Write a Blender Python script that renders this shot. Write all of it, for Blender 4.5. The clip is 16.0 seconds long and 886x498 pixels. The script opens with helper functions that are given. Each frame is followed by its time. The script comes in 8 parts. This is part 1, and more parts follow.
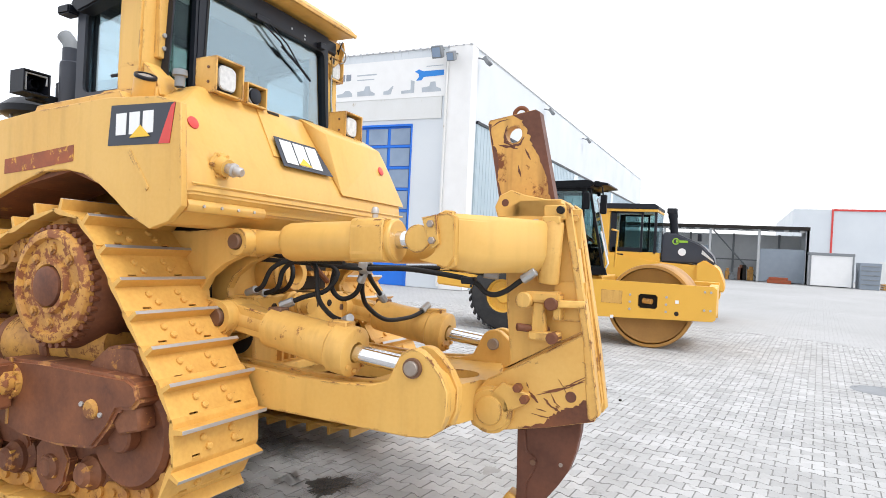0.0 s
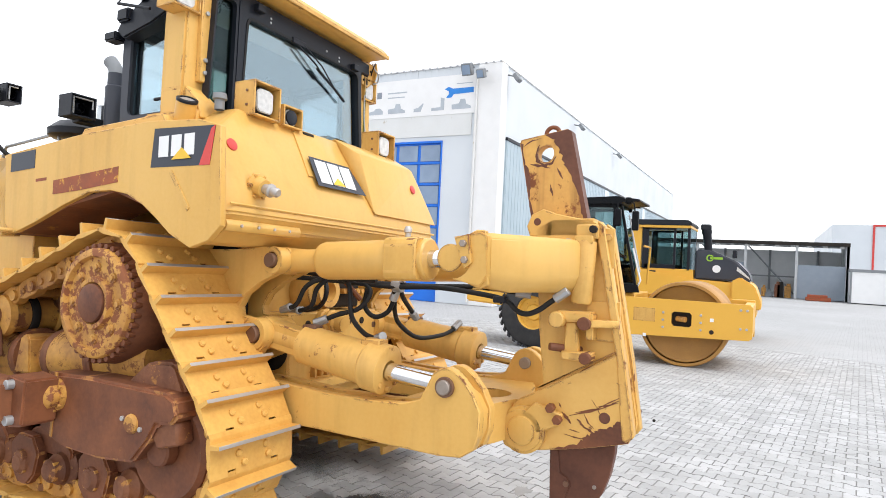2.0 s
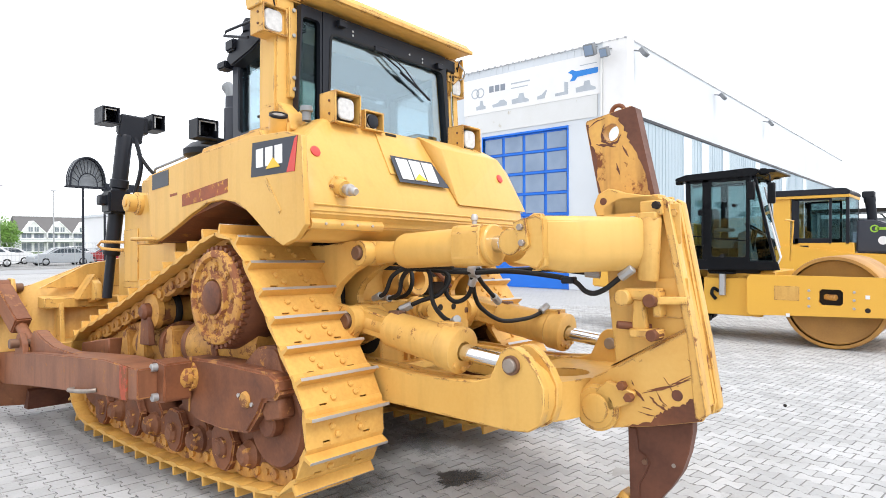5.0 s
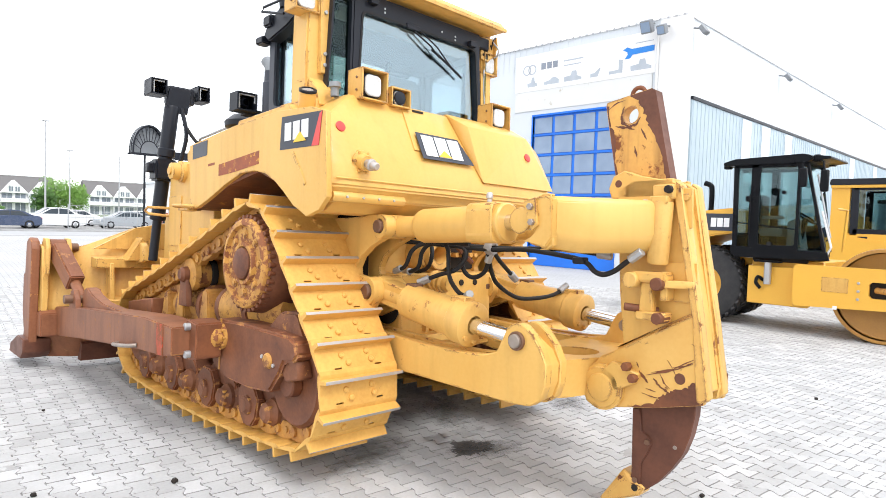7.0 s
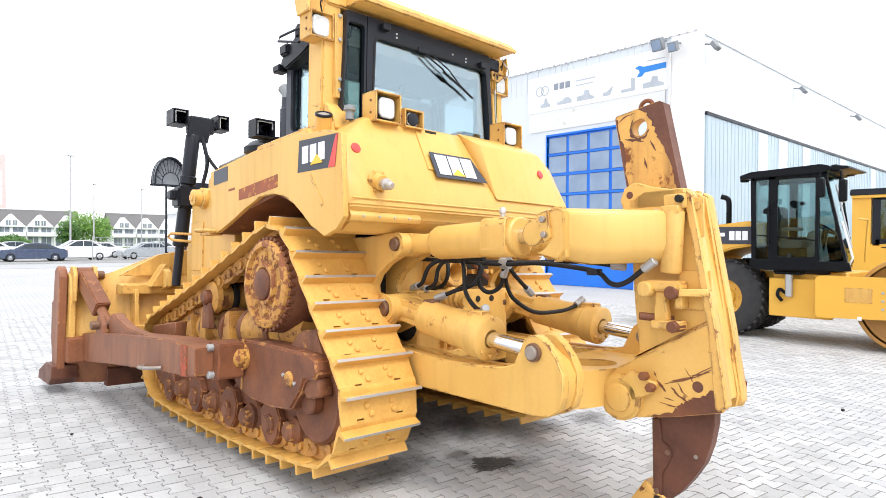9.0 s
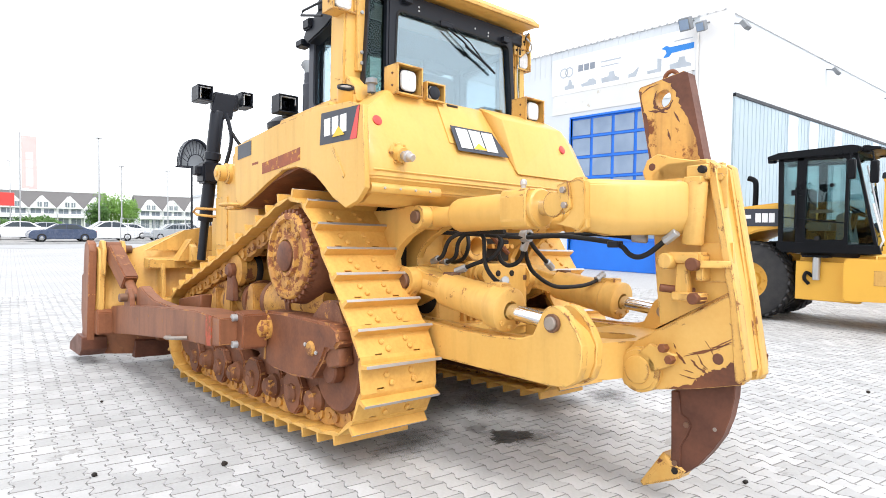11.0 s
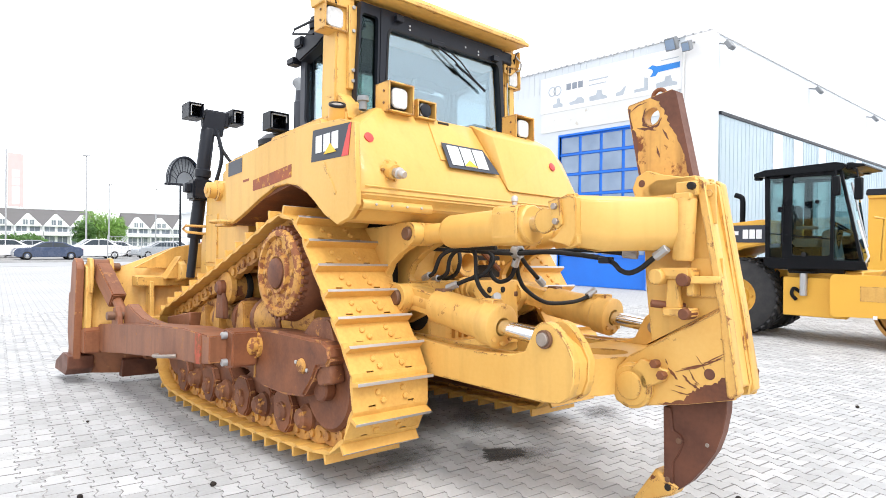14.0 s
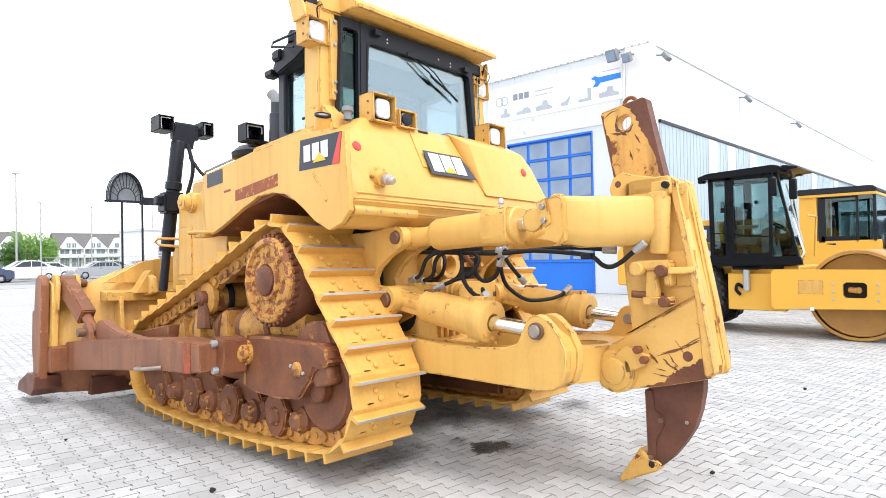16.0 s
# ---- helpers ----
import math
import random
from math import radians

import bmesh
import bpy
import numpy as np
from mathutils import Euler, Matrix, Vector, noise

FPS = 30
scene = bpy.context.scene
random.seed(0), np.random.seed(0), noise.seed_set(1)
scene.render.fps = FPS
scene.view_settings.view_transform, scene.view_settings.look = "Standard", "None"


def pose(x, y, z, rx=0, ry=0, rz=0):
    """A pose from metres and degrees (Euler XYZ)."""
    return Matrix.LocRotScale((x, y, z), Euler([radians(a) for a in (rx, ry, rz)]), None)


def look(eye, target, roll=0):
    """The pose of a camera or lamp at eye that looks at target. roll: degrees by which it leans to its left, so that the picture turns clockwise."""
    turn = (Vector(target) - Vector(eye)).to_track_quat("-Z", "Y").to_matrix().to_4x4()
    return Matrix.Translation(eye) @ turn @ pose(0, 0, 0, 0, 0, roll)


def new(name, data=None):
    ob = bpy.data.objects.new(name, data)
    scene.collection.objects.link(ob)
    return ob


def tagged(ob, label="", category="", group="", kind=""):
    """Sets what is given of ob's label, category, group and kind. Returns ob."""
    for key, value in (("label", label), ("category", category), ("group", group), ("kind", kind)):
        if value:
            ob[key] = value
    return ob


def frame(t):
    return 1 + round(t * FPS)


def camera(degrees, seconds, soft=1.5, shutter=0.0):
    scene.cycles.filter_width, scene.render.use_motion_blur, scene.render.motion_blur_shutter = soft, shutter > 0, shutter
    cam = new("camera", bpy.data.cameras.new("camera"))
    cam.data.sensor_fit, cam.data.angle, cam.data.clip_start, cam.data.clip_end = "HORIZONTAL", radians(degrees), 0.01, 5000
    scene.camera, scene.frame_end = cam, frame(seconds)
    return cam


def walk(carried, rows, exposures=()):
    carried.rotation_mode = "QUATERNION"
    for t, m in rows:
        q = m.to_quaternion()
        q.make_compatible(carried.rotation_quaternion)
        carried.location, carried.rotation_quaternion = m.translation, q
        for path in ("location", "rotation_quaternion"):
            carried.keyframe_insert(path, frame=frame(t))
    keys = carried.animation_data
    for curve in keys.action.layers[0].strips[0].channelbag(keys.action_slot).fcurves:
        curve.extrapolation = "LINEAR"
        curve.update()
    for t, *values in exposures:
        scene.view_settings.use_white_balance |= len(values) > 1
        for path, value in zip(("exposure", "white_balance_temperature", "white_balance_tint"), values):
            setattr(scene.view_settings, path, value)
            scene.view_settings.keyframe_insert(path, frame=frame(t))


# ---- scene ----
cam = camera(70.8, 16.0, soft=0.9)
PATH = [
    (0, (-3.569, -2.841, 1.745), (-1.76, -1.99, 1.724), 2.8),
    (0.5, (-3.568, -2.82, 1.75), (-1.758, -1.971, 1.709), 3.6),
    (1, (-3.58, -2.823, 1.759), (-1.779, -1.953, 1.749), 3.1),
    (1.5, (-3.595, -2.836, 1.768), (-1.813, -1.929, 1.791), 2.5),
    (2, (-3.597, -2.834, 1.764), (-1.83, -1.897, 1.788), 2.9),
    (2.5, (-3.581, -2.844, 1.761), (-1.833, -1.873, 1.782), 2.1),
    (3, (-3.57, -2.859, 1.744), (-1.844, -1.848, 1.74), 1.4),
    (3.5, (-3.523, -2.883, 1.766), (-1.894, -1.722, 1.755), 2.1),
    (4, (-3.497, -3.022, 1.774), (-1.945, -1.762, 1.775), 3.1),
    (4.2, (-3.51, -3.079, 1.759), (-1.976, -1.796, 1.768), 0.5),
    (6.3, (-3.453, -3.489, 1.745), (-2.003, -2.114, 1.669), 0.7),
    (6.5, (-3.432, -3.48, 1.745), (-2.012, -2.075, 1.654), 0.5),
    (7, (-3.437, -3.523, 1.748), (-2.036, -2.099, 1.655), 1.9),
    (7.5, (-3.44, -3.529, 1.751), (-2.053, -2.089, 1.706), 0.7),
    (8, (-3.456, -3.547, 1.759), (-2.076, -2.1, 1.73), 0.8),
    (8.5, (-3.456, -3.566, 1.748), (-2.084, -2.111, 1.73), 0.2),
    (9, (-3.473, -3.587, 1.703), (-2.113, -2.12, 1.683), 0.4),
    (11.3, (-3.478, -3.609, 1.621), (-2.18, -2.089, 1.549), 1.1),
    (11.5, (-3.465, -3.603, 1.625), (-2.171, -2.08, 1.554), 1.3),
    (12, (-3.462, -3.603, 1.619), (-2.161, -2.085, 1.558), 0.9),
    (12.5, (-3.455, -3.605, 1.617), (-2.146, -2.096, 1.519), 0.2),
    (13, (-3.467, -3.624, 1.595), (-2.165, -2.112, 1.465), -0.7),
    (13.5, (-3.479, -3.597, 1.604), (-2.188, -2.073, 1.503), -0.2),
    (14, (-3.49, -3.603, 1.617), (-2.158, -2.112, 1.602), 0.7),
    (14.5, (-3.479, -3.564, 1.607), (-2.108, -2.108, 1.571), -0.1),
    (15, (-3.48, -3.574, 1.61), (-2.104, -2.123, 1.645), 0.4),
    (15.5, (-3.62, -3.575, 1.61), (-2.204, -2.164, 1.669), 1.1),
    (16, (-3.836, -3.547, 1.555), (-2.381, -2.174, 1.575), -1.0),
]
walk(cam, [(t, look(eye, target, roll)) for t, eye, target, roll in PATH], exposures=[(0.0, -0.18), (4.2, -0.16), (6.3, 0.14), (16.0, 0.14)])

# ---- sky and sun: a bright, thinly overcast day ----
world = bpy.data.worlds.new("overcast_sky")
scene.world = world
world.use_nodes = True
wn, wl = world.node_tree.nodes, world.node_tree.links
wn.clear()
w_out = wn.new("ShaderNodeOutputWorld")
w_bg = wn.new("ShaderNodeBackground")
w_sky = wn.new("ShaderNodeTexSky")
w_sky.sky_type = "NISHITA"
w_sky.sun_disc = False
w_sky.sun_elevation = radians(56)
w_sky.sun_rotation = radians(190)
w_sky.air_density, w_sky.dust_density = 1.0, 3.0
w_scale = wn.new("ShaderNodeMix")
w_scale.data_type, w_scale.blend_type = "RGBA", "MULTIPLY"
w_scale.inputs[0].default_value = 1.0
w_scale.inputs[7].default_value = (0.11, 0.11, 0.11, 1)
w_mix = wn.new("ShaderNodeMix")
w_mix.data_type = "RGBA"
w_mix.inputs[0].default_value = 0.8
w_mix.inputs[7].default_value = (0.98, 0.997, 1.03, 1)
wl.new(w_sky.outputs[0], w_scale.inputs[6])
wl.new(w_scale.outputs[2], w_mix.inputs[6])
wl.new(w_mix.outputs[2], w_bg.inputs[0])
w_bg.inputs[1].default_value = 2.0
wl.new(w_bg.outputs[0], w_out.inputs[0])

sun_data = bpy.data.lights.new("sun", "SUN")
sun_data.energy, sun_data.angle, sun_data.color = 1.7, radians(20), (1.0, 0.985, 0.965)
sun = new("sun", sun_data)
sun.matrix_world = look((-2, -11, 16), (0, 0, 0))


# ---- materials ----
def surface(name, color, rough=0.5, metal=0.0, tint=None, spread=0.5, scale=2.5, fine=40.0, bump=0.15, coat=0.0,
            wear=None, wear_at=0.62, wear_scale=3.0, wear_rough=0.8, spec=0.4, streak=0.0, chip=0.0):
    """A surface with broad tint, fine grain, and, where wear is given, patches of a second colour."""
    m = bpy.data.materials.new(name)
    m.use_nodes = True
    nt = m.node_tree
    n, l = nt.nodes, nt.links
    b = n["Principled BSDF"]
    tc = n.new("ShaderNodeTexCoord")
    n1 = n.new("ShaderNodeTexNoise")
    n1.inputs["Scale"].default_value, n1.inputs["Detail"].default_value = scale, 6
    n2 = n.new("ShaderNodeTexNoise")
    n2.inputs["Scale"].default_value, n2.inputs["Detail"].default_value = fine, 4
    l.new(tc.outputs["Object"], n1.inputs["Vector"])
    l.new(tc.outputs["Object"], n2.inputs["Vector"])
    tint = tint or tuple(c * 0.72 for c in color)
    mix = n.new("ShaderNodeMix")
    mix.data_type = "RGBA"
    mix.inputs[6].default_value, mix.inputs[7].default_value = (*color, 1), (*tint, 1)
    add = n.new("ShaderNodeMath")
    add.operation = "MULTIPLY_ADD"
    add.inputs[1].default_value, add.inputs[2].default_value = 0.35, 0.0
    l.new(n2.outputs[0], add.inputs[0])
    sub = n.new("ShaderNodeMath")
    sub.operation = "ADD"
    l.new(n1.outputs[0], sub.inputs[0])
    l.new(add.outputs[0], sub.inputs[1])
    ramp = n.new("ShaderNodeMapRange")
    ramp.inputs[1].default_value, ramp.inputs[2].default_value = 0.5, 0.95
    ramp.inputs[4].default_value = spread
    l.new(sub.outputs[0], ramp.inputs[0])
    l.new(ramp.outputs[0], mix.inputs[0])
    col = mix.outputs[2]
    if streak:
        mp = n.new("ShaderNodeMapping")
        mp.inputs["Scale"].default_value = (7.0, 7.0, 0.6)
        l.new(tc.outputs["Object"], mp.inputs[0])
        n4 = n.new("ShaderNodeTexNoise")
        n4.inputs["Scale"].default_value, n4.inputs["Detail"].default_value = 1.6, 7
        l.new(mp.outputs[0], n4.inputs["Vector"])
        run = n.new("ShaderNodeMapRange")
        run.inputs[1].default_value, run.inputs[2].default_value, run.inputs[4].default_value = 0.50, 0.72, streak
        l.new(n4.outputs[0], run.inputs[0])
        mixs = n.new("ShaderNodeMix")
        mixs.data_type = "RGBA"
        l.new(run.outputs[0], mixs.inputs[0])
        l.new(col, mixs.inputs[6])
        mixs.inputs[7].default_value = (*[c * 0.5 for c in tint], 1)
        col = mixs.outputs[2]
    vary = n.new("ShaderNodeMapRange")
    vary.inputs[1].default_value, vary.inputs[2].default_value = 0.45, 0.95
    vary.inputs[3].default_value, vary.inputs[4].default_value = max(rough - 0.06, 0.02), min(rough + 0.12, 1.0)
    l.new(sub.outputs[0], vary.inputs[0])
    if rough > 0.15:
        l.new(vary.outputs[0], b.inputs["Roughness"])
    else:
        b.inputs["Roughness"].default_value = rough
    b.inputs["Metallic"].default_value = metal
    b.inputs["Specular IOR Level"].default_value = spec
    b.inputs["Coat Weight"].default_value = coat
    if wear:
        n3 = n.new("ShaderNodeTexNoise")
        n3.inputs["Scale"].default_value, n3.inputs["Detail"].default_value, n3.inputs["Roughness"].default_value = wear_scale, 9, 0.68
        l.new(tc.outputs["Object"], n3.inputs["Vector"])
        edge = n.new("ShaderNodeMapRange")
        edge.inputs[1].default_value, edge.inputs[2].default_value = wear_at - 0.025, wear_at + 0.025
        l.new(n3.outputs[0], edge.inputs[0])
        mix2 = n.new("ShaderNodeMix")
        mix2.data_type = "RGBA"
        l.new(edge.outputs[0], mix2.inputs[0])
        l.new(col, mix2.inputs[6])
        mix2.inputs[7].default_value = (*wear, 1)
        col = mix2.outputs[2]
        r2 = n.new("ShaderNodeMapRange")
        r2.inputs[3].default_value, r2.inputs[4].default_value = rough, wear_rough
        l.new(edge.outputs[0], r2.inputs[0])
        l.new(r2.outputs[0], b.inputs["Roughness"])
        m2 = n.new("ShaderNodeMapRange")
        m2.inputs[3].default_value, m2.inputs[4].default_value = metal, 0.0
        l.new(edge.outputs[0], m2.inputs[0])
        l.new(m2.outputs[0], b.inputs["Metallic"])
    if chip:
        # paint knocked off along the edges, in broken patches
        bev, geo, dot = n.new("ShaderNodeBevel"), n.new("ShaderNodeNewGeometry"), n.new("ShaderNodeVectorMath")
        bev.samples = 4
        bev.inputs[0].default_value = 0.022
        dot.operation = "DOT_PRODUCT"
        l.new(bev.outputs[0], dot.inputs[0])
        l.new(geo.outputs["Normal"], dot.inputs[1])
        n5 = n.new("ShaderNodeTexNoise")
        n5.inputs["Scale"].default_value, n5.inputs["Detail"].default_value = 9.0, 8
        l.new(tc.outputs["Object"], n5.inputs["Vector"])
        near, patch, both = n.new("ShaderNodeMapRange"), n.new("ShaderNodeMapRange"), n.new("ShaderNodeMath")
        near.inputs[1].default_value, near.inputs[2].default_value = 0.985, 0.90
        patch.inputs[1].default_value, patch.inputs[2].default_value = 0.60 - 0.2 * chip, 0.66 - 0.2 * chip
        both.operation = "MULTIPLY"
        l.new(dot.outputs["Value"], near.inputs[0])
        l.new(n5.outputs[0], patch.inputs[0])
        l.new(near.outputs[0], both.inputs[0])
        l.new(patch.outputs[0], both.inputs[1])
        mixc = n.new("ShaderNodeMix")
        mixc.data_type = "RGBA"
        l.new(both.outputs[0], mixc.inputs[0])
        l.new(col, mixc.inputs[6])
        mixc.inputs[7].default_value = (0.15, 0.055, 0.025, 1)
        col = mixc.outputs[2]
    l.new(col, b.inputs["Base Color"])
    if bump:
        bp = n.new("ShaderNodeBump")
        bp.inputs["Strength"].default_value, bp.inputs["Distance"].default_value = bump, 0.01
        l.new(sub.outputs[0], bp.inputs["Height"])
        l.new(bp.outputs[0], b.inputs["Normal"])
    return m


def glass(name, color=(0.75, 0.85, 0.85), rough=0.02, clear=0.75, mirror=0.06):
    m = bpy.data.materials.new(name)
    m.use_nodes = True
    n, l = m.node_tree.nodes, m.node_tree.links
    n.clear()
    out = n.new("ShaderNodeOutputMaterial")
    mix = n.new("ShaderNodeMixShader")
    gl = n.new("ShaderNodeBsdfGlossy")
    tr = n.new("ShaderNodeBsdfTransparent")
    lw = n.new("ShaderNodeLayerWeight")
    lw.inputs[0].default_value = 0.5
    fr = n.new("ShaderNodeMath")
    fr.operation = "POWER"
    fr.inputs[1].default_value = 4.0
    l.new(lw.outputs["Facing"], fr.inputs[0])
    tr.inputs[0].default_value = (*[c * clear for c in color], 1)
    gl.inputs["Roughness"].default_value = rough
    gl.inputs[0].default_value = (0.66, 0.79, 0.85, 1)
    mul = n.new("ShaderNodeMath")
    mul.operation = "MULTIPLY_ADD"
    mul.inputs[1].default_value, mul.inputs[2].default_value = 0.8, mirror
    mul.use_clamp = True
    l.new(fr.outputs[0], mul.inputs[0])
    l.new(mul.outputs[0], mix.inputs[0])
    l.new(tr.outputs[0], mix.inputs[1])
    l.new(gl.outputs[0], mix.inputs[2])
    l.new(mix.outputs[0], out.inputs[0])
    return m


YELLOW = (0.70, 0.425, 0.12)
RUST = (0.13, 0.05, 0.028)
M_yellow = surface("yellow_paint", YELLOW, 0.42, tint=(0.60, 0.32, 0.065), spread=0.7, scale=1.6, bump=0.06, coat=0.03, wear=(0.42, 0.20, 0.055), wear_at=0.70, wear_scale=7.0, wear_rough=0.6, streak=0.2, chip=0.45, spec=0.3)
M_tank = surface("glossy_yellow_paint", YELLOW, 0.36, tint=(0.62, 0.335, 0.07), spread=0.6, scale=1.4, bump=0.05, coat=0.08, wear=(0.48, 0.24, 0.06), wear_at=0.735, wear_scale=8.0, wear_rough=0.5, streak=0.14, spec=0.35)
M_worn = surface("worn_yellow_paint", YELLOW, 0.45, tint=(0.52, 0.25, 0.05), spread=0.7, scale=2.0, bump=0.12, wear=RUST, wear_at=0.66, wear_scale=6.0, streak=0.35, chip=0.6)
M_shoe = surface("track_shoe_paint", (0.70, 0.405, 0.10), 0.5, tint=(0.54, 0.27, 0.055), spread=0.8, scale=5.0, bump=0.15, wear=(0.25, 0.11, 0.04), wear_at=0.7, wear_scale=9.0)
M_gold = surface("dirty_gold_paint", (0.60, 0.31, 0.065), 0.55, tint=(0.30, 0.13, 0.04), spread=1.0, scale=6.0, bump=0.3, wear=(0.21, 0.085, 0.035), wear_at=0.58, wear_scale=8.0)
M_rust = surface("rusty_brown_paint", (0.215, 0.075, 0.030), 0.6, tint=(0.09, 0.031, 0.017), spread=1.0, scale=4.0, bump=0.3, wear=(0.40, 0.19, 0.055), wear_at=0.66, wear_scale=6.0)
M_rustgold = surface("rust_and_gold_paint", (0.23, 0.09, 0.04), 0.62, tint=(0.12, 0.04, 0.02), spread=1.0, scale=5.0, bump=0.5, wear=(0.42, 0.19, 0.05), wear_at=0.615, wear_scale=11.0, streak=0.5)
M_rustarm = surface("brown_push_arm", (0.26, 0.10, 0.045), 0.5, tint=(0.15, 0.052, 0.024), spread=0.9, scale=3.0, bump=0.15, wear=(0.34, 0.16, 0.07), wear_at=0.64, wear_scale=7.0, streak=0.4)
M_shank = surface("bare_shank_steel", (0.15, 0.055, 0.030), 0.5, metal=0.1, tint=(0.085, 0.032, 0.02), spread=1.0, scale=6.0, bump=0.2)
M_shanktop = surface("chipped_shank_paint", (0.70, 0.40, 0.10), 0.5, tint=(0.50, 0.24, 0.06), spread=0.8, scale=3.5, bump=0.2, wear=(0.19, 0.065, 0.025), wear_at=0.57, wear_scale=5.5, streak=0.8, chip=0.7)
M_scar = surface("scarred_carriage_paint", YELLOW, 0.42, tint=(0.58, 0.28, 0.05), spread=0.6, scale=2.0, bump=0.1, wear=(0.16, 0.055, 0.025), wear_at=0.615, wear_scale=6.5, chip=0.8)
M_steel = surface("bright_worn_steel", (0.50, 0.48, 0.46), 0.42, metal=0.7, tint=(0.45, 0.42, 0.40), scale=12, bump=0.1)
M_chrome = surface("chrome_rod", (0.75, 0.76, 0.78), 0.12, metal=1.0, tint=(0.62, 0.62, 0.63), spread=0.4, bump=0.0)
M_pin = surface("brown_pin_steel", (0.20, 0.11, 0.07), 0.5, metal=0.4, bump=0.1)
M_steelbrown = surface("worn_pin_steel", (0.34, 0.29, 0.25), 0.4, metal=0.6, tint=(0.22, 0.17, 0.14), scale=14, bump=0.1)
M_black = surface("black_paint", (0.012, 0.014, 0.020), 0.36, tint=(0.020, 0.022, 0.03), bump=0.03, spec=0.24)
M_cabblack = surface("gloss_black_cab_paint", (0.008, 0.009, 0.011), 0.3, tint=(0.013, 0.014, 0.016), bump=0.0, spec=0.08)
# near-black steel: deep shade of underbody and openings is put into its colour
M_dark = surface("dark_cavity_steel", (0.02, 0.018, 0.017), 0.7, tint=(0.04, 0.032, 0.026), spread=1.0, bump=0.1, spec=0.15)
M_rubber = surface("black_rubber", (0.018, 0.018, 0.019), 0.55, tint=(0.03, 0.03, 0.03), bump=0.08, spec=0.2)
M_tyre = surface("dusty_tyre_rubber", (0.022, 0.022, 0.024), 0.75, tint=(0.055, 0.052, 0.05), spread=0.8, scale=6, bump=0.2)
M_decal = surface("charcoal_decal", (0.045, 0.05, 0.065), 0.35, tint=(0.06, 0.065, 0.08), bump=0.0, spec=0.25)
M_white = surface("white_paint", (0.80, 0.80, 0.80), 0.4, tint=(0.72, 0.72, 0.72), bump=0.02)
M_red = surface("red_decal", (0.62, 0.06, 0.05), 0.4, tint=(0.5, 0.05, 0.05), bump=0.0)
M_lens = surface("lamp_lens", (0.66, 0.66, 0.65), 0.12, tint=(0.42, 0.43, 0.43), spread=0.8, scale=30, bump=0.2)
M_glass = glass("cab_glass", (0.84, 0.90, 0.92), clear=0.97, mirror=0.24)
M_glassdark = glass("tinted_glass", (0.60, 0.74, 0.70), clear=0.8, mirror=0.03)
M_carglass = surface("car_window_glass", (0.06, 0.075, 0.09), 0.08, bump=0.0)
M_liner = surface("pale_roof_lining", (0.72, 0.73, 0.74), 0.9, bump=0.0)
M_interior = surface("cab_interior", (0.20, 0.21, 0.22), 0.7, tint=(0.12, 0.125, 0.13))
M_seat = surface("seat_fabric", (0.05, 0.05, 0.055), 0.85, tint=(0.08, 0.08, 0.08))
M_zinc = surface("galvanised_steel", (0.45, 0.46, 0.47), 0.45, metal=0.6, tint=(0.36, 0.37, 0.38))
M_grey = surface("grey_steel", (0.22, 0.235, 0.25), 0.5, tint=(0.16, 0.17, 0.18))

M_chipyellow = surface("chipped_yellow_edge", YELLOW, 0.5, tint=(0.56, 0.28, 0.06), spread=0.8, scale=4.0, bump=0.1, wear=(0.20, 0.08, 0.03), wear_at=0.60, wear_scale=9.0)
M_chiprust = surface("rubbed_rust_edge", (0.27, 0.10, 0.045), 0.5, tint=(0.16, 0.055, 0.025), spread=1.0, scale=6.0, bump=0.1, wear=(0.42, 0.20, 0.07), wear_at=0.58, wear_scale=7.0)
EDGES = {"yellow_paint": M_chipyellow, "worn_yellow_paint": M_chipyellow, "scarred_carriage_paint": M_chipyellow, "rusty_brown_paint": M_chiprust, "brown_push_arm": M_chiprust}

# ---- mesh helpers ----
def _bevel(bm, off, seg=1):
    if off > 0:
        res = bmesh.ops.bevel(bm, geom=list(bm.edges), offset=off, segments=seg, affect="EDGES", clamp_overlap=True)
        for f in res["faces"]:
            f.material_index = 1
    return bm


def merge(*bms):
    out = bms[0]
    for o in bms[1:]:
        me = bpy.data.meshes.new("tmp")
        o.to_mesh(me)
        out.from_mesh(me)
        bpy.data.meshes.remove(me)
        o.free()
    return out


def turned(bm, m):
    bmesh.ops.transform(bm, matrix=m, verts=bm.verts)
    return bm


def box(x0, x1, y0, y1, z0, z1, bev=0.006, seg=1):
    bm = bmesh.new()
    bmesh.ops.create_cube(bm, size=1, matrix=Matrix.Translation(((x0 + x1) / 2, (y0 + y1) / 2, (z0 + z1) / 2)) @ Matrix.Diagonal((abs(x1 - x0), abs(y1 - y0), abs(z1 - z0), 1)))
    return _bevel(bm, bev * 0.65, seg)


